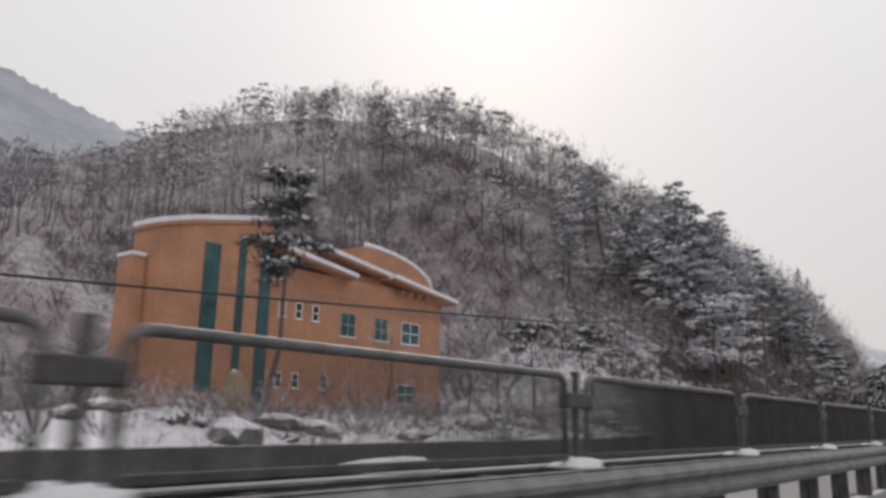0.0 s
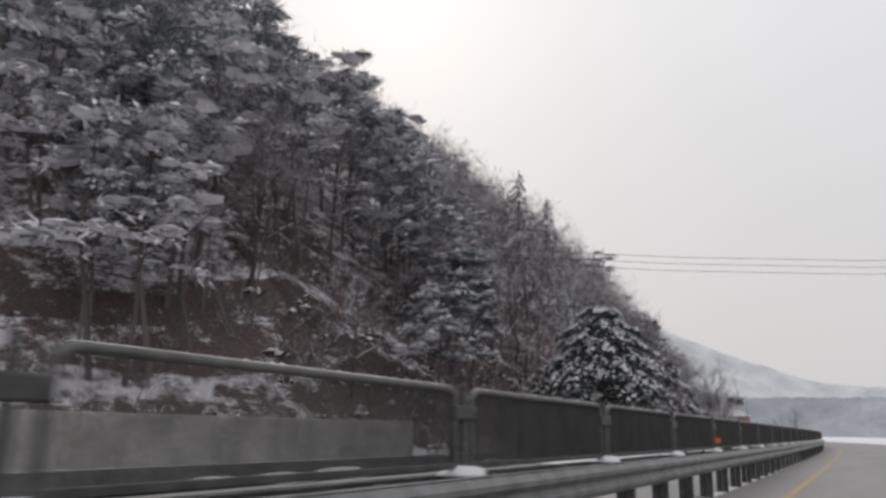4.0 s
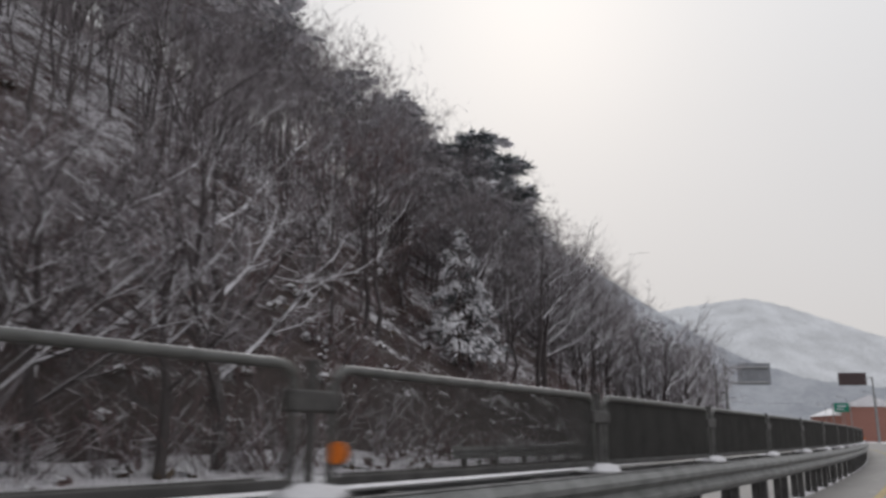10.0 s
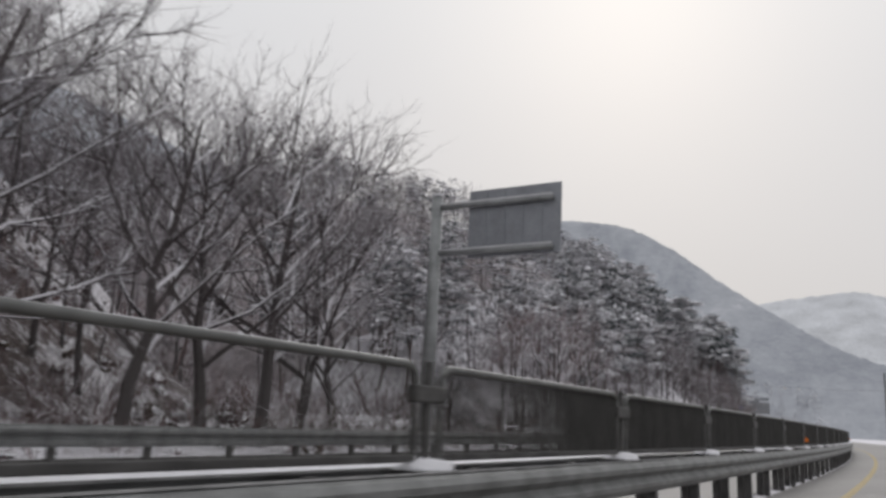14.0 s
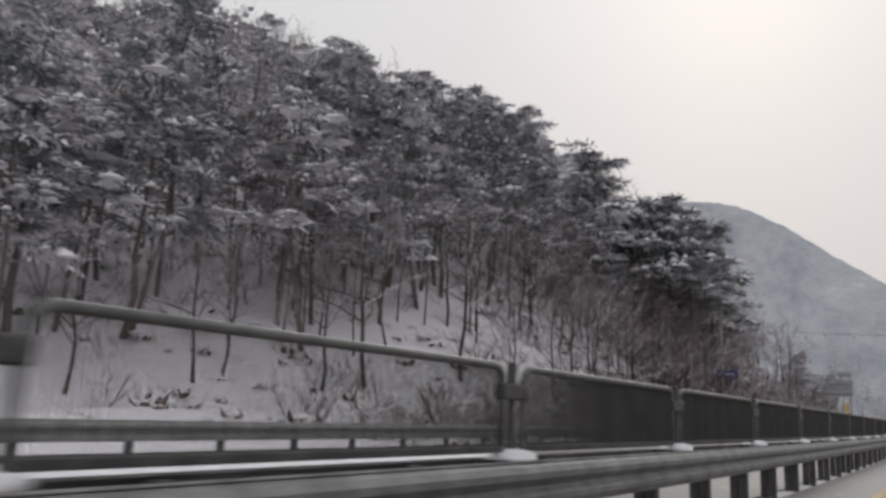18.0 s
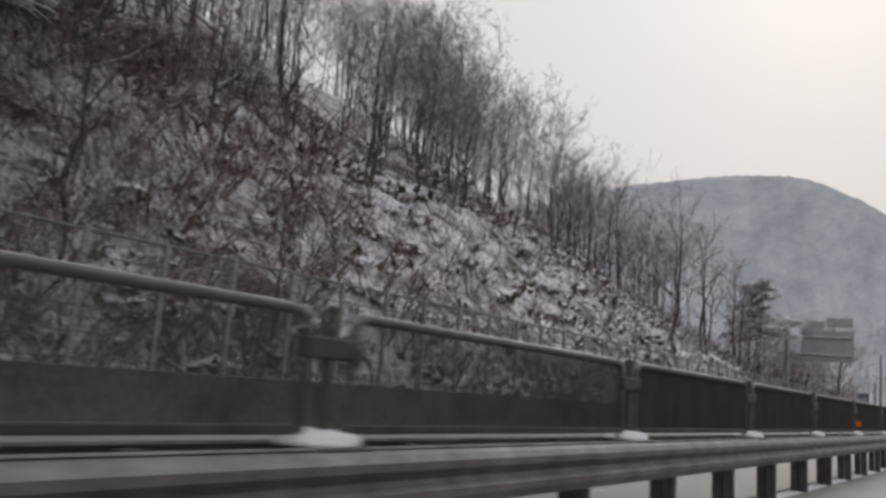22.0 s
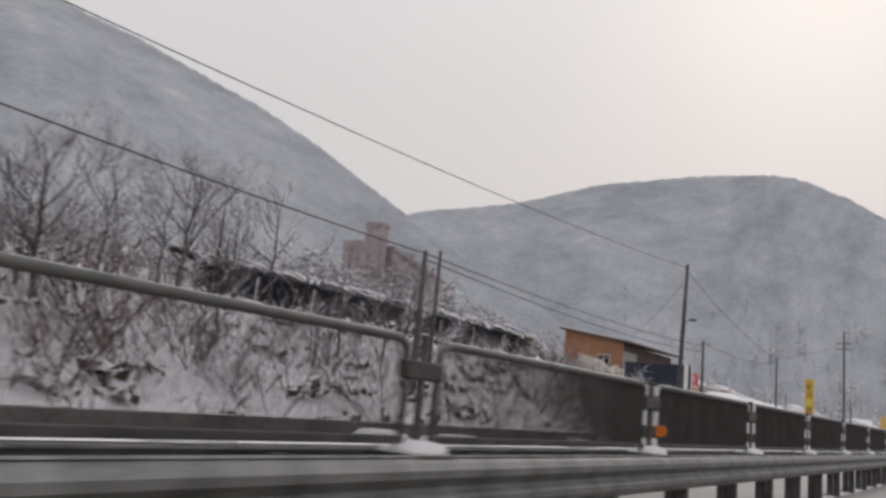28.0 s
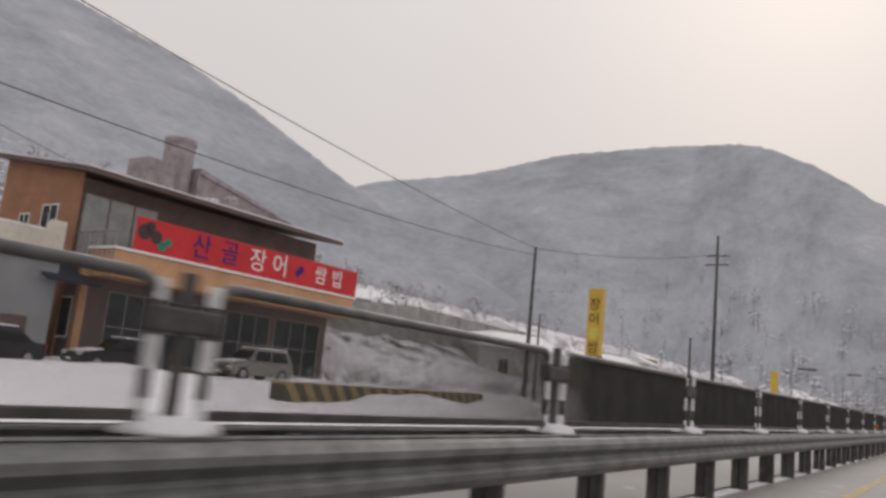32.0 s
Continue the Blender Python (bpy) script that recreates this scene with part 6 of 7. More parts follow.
# tower block with a rounded corner
out = [(-2.6, 23.4), (0.6, 23.4), (0.6, 18.6)] + [(0.6 - 2.2 + 2.2 * math.cos(q), 18.6 - 2.2 * math.sin(q)) for q in [math.pi / 2 * k / 6 for k in range(1, 7)]] + [(-2.6, 16.4)]
def slant(bm, lift):
    for v in bm.verts:
        if v.co.z > 5:
            v.co.z = v.co.z - 11.9 + lift + 10.85 + (v.co.y - 16.4) * 0.2
    return bm


part("tower_wall", slant(prism(BM(), out, GB - 0.5, 11.9, "z"), 0.0), M_ORANGEWALL, ob_)
cap = [(x * 1.02 + (0.12 if x > -2 else 0), y + (0.15 if y > 20 else -0.15)) for x, y in out]
tw = part("tower_roof", slant(prism(BM(), cap, 11.9, 12.1, "z"), 0.0), M_ORANGEDARK, ob_)
part("roof_snow", slant(prism(BM(), cap, 12.105, 12.38, "z"), 0.0), M_SNOW, tw, "layer of snow on the tower roof")
part("tower_band", box(BM(), 0.55, 0.625, 18.6, 23.42, 7.6, 8.1), M_ORANGEDARK, ob_)
for y0, y1, z0, z1 in ((18.75, 19.75, 2.2, 10.3), (21.0, 21.5, 2.4, 10.6), (22.55, 23.35, 0.9, 11.0)):
    window(ob_, None, y0, y1, z0, z1, 0.62, M_TEAL, M_TEAL, 1 if y1 - y0 < 0.9 else 2, 8)
part("rear_wall", box(BM(), -2.6, -1.2, 15.6, 16.4, GB - 0.5, 9.2), M_ORANGEWALL, ob_)
part("rear_roof_snow", box(BM(), -2.7, -1.1, 15.5, 16.4, 9.21, 9.42, 0.06), M_SNOW, ob_, "snow on the flat roof")
for y, big in ((24.6, 0), (25.9, 0), (27.3, 0), (29.8, 1), (33.0, 1), (35.8, 2)):
    w_ = (0.55, 1.35, 1.95)[big]
    window(ob_, None, y, y + w_, 6.9 if not big else 6.2, 7.9 if not big else 7.75, 0.0, M_WHITE if big != 1 else M_FPOST, M_DARKGLASS if not big else M_TEAL, 2 if big else 1, 2, sill=True)
for y, big in ((24.6, 0), (25.9, 0), (28.3, 0), (35.5, 2)):
    w_ = (0.55, 1.2, 1.9)[big]
    window(ob_, None, y, y + w_, 2.7 if not big else 2.0, 3.6 if not big else 3.35, 0.0, M_WHITE, M_DARKGLASS if not big else M_TEAL, 2 if big else 1, 2, sill=True)
for y in (36.0, 36.9, 37.8, 38.7):
    part("soffit_bracket", box(BM(), -0.1, 0.6, y - 0.9, y - 0.7, 9.55, 9.9), M_ORANGEDARK, ob_)

# standing stone and garden wall before it
bm = BM()
bmesh.ops.create_icosphere(bm, subdivisions=3, radius=1.0)
for w in bm.verts:
    n_ = noise.noise(w.co * 1.7) * 0.16
    w.co = Vector((w.co.x * 0.45, w.co.y * (0.62 + 0.1 * w.co.z), 1.1 + w.co.z * 1.25)) * (1 + n_)
M_STONE = plain("tan_granite", (0.34, 0.25, 0.17), 0.85, grain=1.5, vary=0.25, snow=(0.75, 1.05, 2.0, 0.3), bumpy=0.5)
st = new("standing_stone", bm_mesh("standing_stone", bm, M_STONE, True))
st.matrix_basis = at(17.3, 30, 0.75)
tagged(st, "tall tan standing stone with a cap of snow", "stone")
wall_run("wall_garden", -12, 12.3, 33.6, 34.0, 0.4, [(-12, 2.9), (12.3, 2.3)], M_CONC, "grey concrete garden wall topped with snow")
wall_run("wall_garden", -30, 8.5, 38.0, 38.4, 0.4, [(-30, 4.4), (8.5, 3.9)], M_CONC_DARK, "dark concrete wall topped with snow")
# boulders of the planted bank
M_BOULDER = plain("grey_boulder", (0.16, 0.15, 0.145), 0.9, grain=2.0, vary=0.3, snow=(0.35, 0.75, 1.5, 0.4), bumpy=0.6)
rk = []
for i in range(4):
    bm = BM()
    bmesh.ops.create_icosphere(bm, subdivisions=2, radius=1.0)
    for w in bm.verts:
        w.co = w.co * (1 + 0.28 * noise.noise(w.co * 1.3 + Vector((i * 7, 0, 0))))
        w.co.z *= 0.7
    rk.append(bm_mesh("boulder", bm, M_BOULDER, False))
rq = random.Random(21)
for i in range(85):
    s, l = rq.uniform(-8, 46), rq.uniform(13.8, 21)
    ob = new("boulder", rk[i % 4])
    k = rq.uniform(0.3, 0.75)
    ob.matrix_basis = at(s, l, float(land(s, l)) + 0.05, rq.uniform(0, 360)) @ Matrix.Diagonal((k, k * rq.uniform(0.8, 1.4), k * rq.uniform(0.7, 1.1), 1))
    tagged(ob, "rough grey boulder capped with snow on the bank", "boulder", "boulders of the planted bank")

# hut behind the snowy field
hut = thing("hut", at(328, 41, 3.2), "small pale hut with snow on its low roof", "hut")
part("wall", box(BM(), -2, 2, -3.2, 3.2, -0.6, 2.9), M_GREY, hut)
part("roof", prism(BM(), [(-2.5, 2.9), (2.5, 2.9), (2.4, 3.1), (-2.4, 3.25)], -3.6, 3.6), M_SNOW, hut, "snow-covered lean-to roof")
window(hut, None, 0.6, 1.7, 1.0, 2.0, 2.0, M_STEEL_DARK, M_DARKGLASS)
part("door", box(BM(), 1.98, 2.03, -2.2, -1.3, -0.5, 1.7), M_STEEL_DARK, hut)


# ---- vehicles ----
M_TYRE = plain("black_rubber", (0.02, 0.02, 0.02), 0.85)
M_RIM = plain("grey_alloy", (0.35, 0.35, 0.36), 0.4, 0.6)
M_CARGLASS = plain("dark_car_glass", (0.025, 0.028, 0.032), 0.08, grain=1.0, vary=0.2, bumpy=0.0)
M_LAMP = plain("clear_lamp_glass", (0.6, 0.6, 0.6), 0.15)
M_TAIL = plain("red_lamp_glass", (0.4, 0.02, 0.02), 0.2)


def car(m, paint, label, kind="car", L=4.5, W=1.78, H=1.48, snow=False):
    """A car facing local -y. Body shell with sloped bonnet, cabin, glass, wheels, lamps, bumpers."""
    ob = thing("car" if kind != "van" else "van", m, label, "car" if kind != "van" else "van")
    hw = W / 2
    if kind == "car":
        low = [(-L / 2, 0.32), (-L / 2 + 0.05, 0.68), (-L * 0.22, 0.9), (L * 0.36, 0.95), (L / 2 - 0.03, 0.9), (L / 2, 0.4), (L / 2 - 0.1, 0.24), (-L / 2 + 0.1, 0.22)]
        cab = [(-L * 0.2, 0.9), (-L * 0.05, H - 0.06), (0.0, H), (L * 0.16, H), (L * 0.22, H - 0.05), (L * 0.37, 0.95)]
    elif kind == "suv":
        low = [(-L / 2, 0.4), (-L / 2 + 0.05, 0.85), (-L * 0.24, 1.05), (L / 2 - 0.05, 1.08), (L / 2, 0.5), (L / 2 - 0.1, 0.3), (-L / 2 + 0.1, 0.3)]
        cab = [(-L * 0.24, 1.04), (-L * 0.1, H - 0.07), (-L * 0.05, H), (L * 0.38, H), (L * 0.42, H - 0.06), (L * 0.48, 1.06)]
    else:
        low = [(-L / 2, 0.4), (-L / 2 + 0.02, 0.95), (-L / 2 + 0.25, 1.15), (L / 2, 1.15), (L / 2, 0.4), (L / 2 - 0.1, 0.3), (-L / 2 + 0.1, 0.3)]
        cab = [(-L / 2 + 0.22, 1.13), (-L / 2 + 0.75, H - 0.1), (-L / 2 + 0.95, H), (L / 2 - 0.12, H), (L / 2 - 0.02, H - 0.15), (L / 2 - 0.01, 1.13)]
    bm = prism(BM(), low, -hw, hw, "x")
    bmesh.ops.bevel(bm, geom=bm.edges[:], offset=0.05, segments=2, affect="EDGES")
    body = part("body", bm, paint, ob)
    bm = prism(BM(), cab, -hw + 0.07, hw - 0.07, "x")
    for v in bm.verts:
        if v.co.z > H - 0.2:
            v.co.x *= 0.88
    bmesh.ops.bevel(bm, geom=bm.edges[:], offset=0.04, segments=2, affect="EDGES")
    part("cabin", bm, paint, ob)
    zs, ze = min(z for _, z in cab) + 0.05, H - 0.13
    n_side = 2 if kind != "van" else 3
    y0, y1 = cab[0][0] + 0.32, cab[-1][0] - 0.3
    if kind == "van":
        y0, y1 = -L / 2 + 0.7, L / 2 - 0.3
    for sx in (-1, 1):
        for k in range(n_side):
            a, b = y0 + (y1 - y0) * k / n_side + 0.04, y0 + (y1 - y0) * (k + 1) / n_side - 0.04
            bm = BM()
            q = [bm.verts.new(p) for p in ((sx * (hw - 0.055), a, zs), (sx * (hw - 0.055), b, zs), (sx * (hw * 0.905 - 0.07), b - (0.18 if k == n_side - 1 else 0), ze), (sx * (hw * 0.905 - 0.07), a + (0.3 if k == 0 else 0), ze))]
            bm.faces.new(q)
            bmesh.ops.solidify(bm, geom=bm.faces[:], thickness=0.02)
            part("side_window", bm, M_CARGLASS, body)
        for y in (-L * 0.31, L * 0.31):
            r = 0.31 if kind == "car" else 0.36
            wheel = part("wheel", tube(BM(), [(sx * (hw - 0.2), y, r), (sx * (hw + 0.012), y, r)], r, 18), M_TYRE, ob)
            part("rim", tube(BM(), [(sx * (hw - 0.05), y, r), (sx * (hw + 0.02), y, r)], r * 0.62, 14), M_RIM, wheel)
        part("headlamp", box(BM(), sx * hw - 0.3 if sx > 0 else -hw + 0.02, sx * hw - 0.02 if sx > 0 else -hw + 0.3, -L / 2 - 0.012, -L / 2 + 0.12, 0.6, 0.76, 0.02), M_LAMP, ob)
        part("tail_lamp", box(BM(), sx * hw - 0.22 if sx > 0 else -hw + 0.02, sx * hw - 0.02 if sx > 0 else -hw + 0.22, L / 2 - 0.1, L / 2 + 0.012, 0.72, 0.92, 0.02), M_TAIL, ob)
        part("mirror", box(BM(), sx * (hw + 0.02) - 0.08, sx * (hw + 0.02) + 0.08, cab[0][0] + 0.28, cab[0][0] + 0.4, zs, zs + 0.14, 0.03), paint, ob)
    (ya, za), (yb, zb) = cab[0], cab[1]
    for nm, (ya, za), (yb, zb), off in (("windscreen", cab[0], cab[1], -0.012), ("rear_window", cab[-1], cab[-2], 0.012)):
        bm = BM()
        q = [bm.verts.new(p) for p in ((-hw + 0.16, ya + off + (yb - ya) * 0.1, za + (zb - za) * 0.1), (hw - 0.16, ya + off + (yb - ya) * 0.1, za + (zb - za) * 0.1), (hw * 0.84 - 0.1, ya + off + (yb - ya) * 0.92, za + (zb - za) * 0.92), (-hw * 0.84 + 0.1, ya + off + (yb - ya) * 0.92, za + (zb - za) * 0.92))]
        bm.faces.new(q)
        bmesh.ops.solidify(bm, geom=bm.faces[:], thickness=0.02)
        part(nm, bm, M_CARGLASS, body)
    part("front_bumper", box(BM(), -hw + 0.05, hw - 0.05, -L / 2 - 0.04, -L / 2 + 0.1, 0.3, 0.5, 0.04), M_STEEL_DARK, ob)
    part("grille", box(BM(), -0.4, 0.4, -L / 2 - 0.02, -L / 2 + 0.05, 0.56, 0.7, 0.02), M_STEEL_DARK, ob)
    part("number_plate", box(BM(), -0.26, 0.26, -L / 2 - 0.055, -L / 2 - 0.035, 0.36, 0.46, 0.005), M_WHITE, ob, "blank pale plate")
    if snow:
        bm = box(BM(), -hw * 0.78, hw * 0.78, cab[1][0] + 0.1, cab[-2][0] - 0.1, H - 0.01, H + 0.07, 0.035)
        part("roof_snow", bm, M_SNOW, ob, "snow lying on the roof")
        bm = prism(BM(), [(low[1][0] + 0.15, low[1][1] + 0.06), (low[2][0] - 0.05, low[2][1] + 0.01), (low[2][0] - 0.05, low[2][1] + 0.06), (low[1][0] + 0.15, low[1][1] + 0.11)], -hw * 0.8, hw * 0.8, "x")
        part("bonnet_snow", bm, M_SNOW, ob, "snow lying on the bonnet")
    return ob


M_CARWHITE = plain("white_car_paint", (0.68, 0.68, 0.67), 0.25, grain=1.0, vary=0.06, bumpy=0.0)
M_CARSILVER = plain("silver_car_paint", (0.42, 0.43, 0.42), 0.3, 0.5, grain=1.0, vary=0.08, bumpy=0.0)
M_CARGREY = plain("grey_beige_car_paint", (0.27, 0.265, 0.25), 0.3, 0.4, grain=1.0, vary=0.08, bumpy=0.0)
M_CARBLACK = plain("black_car_paint", (0.025, 0.025, 0.028), 0.25, grain=1.0, vary=0.2, bumpy=0.0)
M_REDSTRIPE = plain("red_stripe", (0.4, 0.03, 0.03), 0.4)
van = car(at(123.15, 8.7, 0.0, 0), M_CARWHITE, "white delivery van with a red side stripe on the road", "van", 5.0, 1.85, 2.05)
part("side_stripe", box(BM(), 0.925, 0.945, -2.2, 2.4, 0.62, 0.7), M_REDSTRIPE, van)
car(at(171.6, 7.4, 0.0, 0), M_CARWHITE, "pale silver saloon on the opposite carriageway", "car", 4.5, 1.78, 1.47)
car(at(141.6, 6.6, 0.0, 0), M_CARBLACK, "dark saloon on the opposite carriageway", "car", 4.6, 1.8, 1.45)
car(at(607.2, 32.2, 0.12, 0), M_CARGREY, "silver four-wheel drive parked before the restaurant", "suv", 4.5, 1.8, 1.75, True)
car(at(586.2, 32.0, 0.12, 4), M_CARBLACK, "black four-wheel drive parked in the snowy yard", "suv", 4.6, 1.85, 1.75)
car(at(592.8, 31.6, 0.12, 12), M_CARBLACK, "dark parked car with snow on its bonnet", "car", 4.4, 1.76, 1.48, True)
car(at(599.3, 32.6, 0.12, -6), M_CARBLACK, "dark parked car with snow on its roof", "car", 4.4, 1.76, 1.5, True)

# ---- the restaurant and its yard ----
M_BRICK = plain("orange_brown_siding", (0.36, 0.185, 0.11), 0.8, grain=0.8, vary=0.15)
M_BROWNWALL = plain("dark_brown_wall", (0.145, 0.11, 0.098), 0.85, grain=0.7, vary=0.2)
M_FASCIA = plain("peach_fascia", (0.52, 0.3, 0.17), 0.8, grain=0.6, vary=0.12)
M_RED = plain("red_banner_vinyl", (0.55, 0.03, 0.035), 0.5, grain=0.5, vary=0.12)
M_INK = plain("dark_blue_ink", (0.02, 0.02, 0.15), 0.6)
M_PALEGLASS = plain("pale_curtained_glass", (0.33, 0.36, 0.35), 0.15, grain=0.8, vary=0.2, bumpy=0.0)
M_CREAM = plain("cream_render", (0.6, 0.55, 0.47), 0.85, grain=0.6, vary=0.12)
M_BEIGE = plain("beige_render", (0.5, 0.42, 0.36), 0.85, grain=0.6, vary=0.14)
M_GREYPANEL = plain("grey_steel_cladding", (0.16, 0.165, 0.17), 0.6, 0.3, grain=0.7, vary=0.15)
M_GREYWALL = plain("grey_painted_render", (0.3, 0.31, 0.32), 0.8, grain=0.7, vary=0.15)
M_NAVY = plain("navy_board", (0.022, 0.028, 0.045), 0.6, grain=0.6, vary=0.25)
M_YSIGN = plain("yellow_sign_face", (0.6, 0.4, 0.07), 0.5, grain=0.8, vary=0.12)
M_BLACKINK = plain("black_ink", (0.03, 0.025, 0.02), 0.6)


def lettering(text, size, material, parent, m, name="lettering"):
    """Words in the built-in font, as a thin mesh."""
    cu = bpy.data.curves.new(name, "FONT")
    cu.body, cu.size, cu.extrude, cu.align_x, cu.align_y = text, size, 0.012, "CENTER", "CENTER"
    tmp = new(name, cu)
    bpy.context.view_layer.update()
    me = bpy.data.meshes.new_from_object(tmp.evaluated_get(bpy.context.evaluated_depsgraph_get()))
    bpy.data.objects.remove(tmp)
    me.materials.clear()
    me.materials.append(material)
    ob = part(name, me, None, parent)
    ob.matrix_basis = m
    return ob


# faces the road: local x of the text runs along the road
FACE = Matrix(((0, 0, 1, 0), (1, 0, 0, 0), (0, 1, 0, 0), (0, 0, 0, 1)))
rs = thing("restaurant", at(600.0, 34.6, 0.1), "two-storey orange-brown restaurant with snow on its roof", "restaurant")
part("ground_wall", box(BM(), -11.5, -2.2, -0.6, 17.6, -0.4, 5.2), M_BROWNWALL, rs)
part("side_wall", box(BM(), -11.6, -3.6, -0.72, -0.58, -0.4, 9.6), M_BRICK, rs, "orange-brown boarded gable wall")
for k in range(18):
    part("board", box(BM(), -11.6, -3.6, -0.735, -0.715, 0.1 + k * 0.52, 0.585 + k * 0.52), M_BRICK, rs)
part("upper_wall", box(BM(), -11.5, -3.8, -0.58, 17.3, 5.2, 9.7), M_BROWNWALL, rs)
part("corner_post", box(BM(), -2.4, -2.0, -0.7, -0.3, -0.2, 5.2, 0.02), M_FASCIA, rs)
roof_ = part("roof", prism(BM(), [(-12.2, 11.3), (-2.2, 9.75), (-2.2, 9.98), (-12.2, 11.55)], -1.3, 18.3), M_BROWNWALL, rs)
part("roof_snow", prism(BM(), [(-12.2, 11.555), (-2.15, 9.985), (-2.15, 10.08), (-12.2, 11.72)], -1.3, 18.3), M_SNOW, roof_, "thin snow on the roof")
part("gable", prism(BM(), [(-11.6, 9.6), (-3.6, 9.6), (-3.6, 9.92), (-11.6, 11.2)], -0.72, -0.58), M_BRICK, rs)
part("fascia", box(BM(), -2.3, -0.08, -0.4, 17.7, 4.5, 5.85, 0.03), M_FASCIA, rs)
part("ledge", box(BM(), -2.3, 0.06, -0.5, 17.8, 5.855, 5.99, 0.02), M_WHITE, rs, "pale ledge with snow")
bn = part("sign_banner", box(BM(), -0.08, 0.0, 0.5, 17.7, 6.0, 7.72, 0.01), M_RED, rs, "long red sign banner with white writing")
for ch, y, ink in (("산", 4.6, M_INK), ("골", 6.6, M_INK), ("장", 8.7, M_WHITE), ("어", 10.5, M_WHITE), ("쌈", 14.1, M_WHITE), ("밥", 15.7, M_WHITE)):
    lettering(ch, 1.45 if y < 12 else 1.25, ink, bn, Matrix.Translation((0.02, y, 6.84)) @ FACE)
for y, z, r, m_ in ((1.0, 7.0, 0.42, M_BROWN), (1.7, 6.85, 0.36, M_BROWN), (1.3, 7.3, 0.3, M_BROWN), (2.1, 6.45, 0.26, M_GREEN), (2.45, 6.7, 0.22, M_GREEN), (12.3, 6.95, 0.26, M_INK), (12.05, 6.7, 0.22, M_INK)):
    part("emblem", tube(BM(), [(0.002, y, z), (0.016, y, z)], r, 10), m_, bn)
part("balcony_floor", box(BM(), -3.8, -1.2, -0.5, 3.2, 5.2, 5.35), M_FASCIA, rs)
for k in range(9):
    part("baluster", box(BM(), -3.5 + k * 0.42, -3.45 + k * 0.42, -0.46, -0.41, 5.35, 6.7), M_FPOST, rs)
part("balcony_rail", box(BM(), -3.6, -0.05, -0.48, -0.38, 6.7, 6.78), M_FPOST, rs)
for k in range(3):
    wn_ = part("window", box(BM(), -3.8, -3.74, -0.3 + k * 1.5, 1.15 + k * 1.5, 5.5, 8.9), M_FPOST, rs, "tall pale balcony window")
    part("pane", box(BM(), -3.745, -3.725, -0.22 + k * 1.5, 1.07 + k * 1.5, 5.6, 8.8), M_PALEGLASS, wn_)
part("awning", prism(BM(), [(-3.4, 4.9), (-0.9, 3.9), (-0.9, 4.0), (-3.4, 5.05)], -3.0, -0.3), M_NAVY, rs, "dark awning with snow")
for k, (y0, y1) in enumerate(((1.0, 4.2), (4.6, 8.2), (8.8, 12.4), (12.8, 17.0))):
    window(rs, None, y0, y1, 0.3, 3.9, -2.2, M_FPOST, M_DARKGLASS, 3, 2)
part("step", box(BM(), -2.2, -1.2, 0.5, 17.2, -0.3, 0.05), M_CONC, rs)


def side_window(parent, x0, x1, z0, z1, y):
    w = part("window", box(BM(), x0, x1, y - 0.04, y - 0.005, z0, z0 + 0.09), M_WHITE, parent, "white framed window")
    part("frame_head", box(BM(), x0, x1, y - 0.04, y - 0.005, z1 - 0.09, z1), M_WHITE, w)
    for x in (x0, (x0 + x1) / 2 - 0.04, x1 - 0.08):
        part("mullion", box(BM(), x, x + 0.08, y - 0.038, y - 0.005, z0 + 0.09, z1 - 0.09), M_WHITE, w)
    part("pane", box(BM(), x0 + 0.08, x1 - 0.08, y - 0.02, y - 0.005, z0 + 0.09, z1 - 0.09), M_DARKGLASS, w)


side_window(rs, -6.9, -5.3, 6.6, 8.3, -0.735)
side_window(rs, -9.2, -8.1, 6.9, 7.9, -0.735)
side_window(rs, -4.9, -2.6, 1.3, 3.4, -0.62)

# low beige annexe with a scalloped parapet
an = thing("annexe", at(583.3, 36.2, 0.1), "low beige annexe with a scalloped parapet and grey front", "building")
part("wall", box(BM(), -7, 0, 0, 14.5, -0.3, 4.9), M_GREYWALL, an)
par = [(0, 4.9), (14.5, 4.9), (14.5, 6.8), (13.8, 6.8), (13.6, 6.2), (10.7, 6.2), (10.2, 6.6), (9.2, 6.6), (8.6, 6.2), (7.2, 6.3), (5.5, 6.8), (0, 7.0)]
pp_ = part("parapet", prism(BM(), par, -0.3, 0.05, "x"), M_CREAM, an)
part("coping", box(BM(), -0.34, 0.12, -0.05, 14.55, 4.75, 4.92, 0.02), M_CREAM, pp_)
part("snow_cap", box(BM(), -0.28, 0.03, 10.8, 13.5, 6.205, 6.33, 0.04), M_SNOW, pp_, "snow on the parapet")
window(an, None, 7.0, 10.8, 1.7, 3.7, 0.0, M_WHITE, M_DARKGLASS, 3)
part("door", box(BM(), 0.0, 0.05, 12.2, 13.4, -0.2, 2.1), M_BROWNWALL, an)

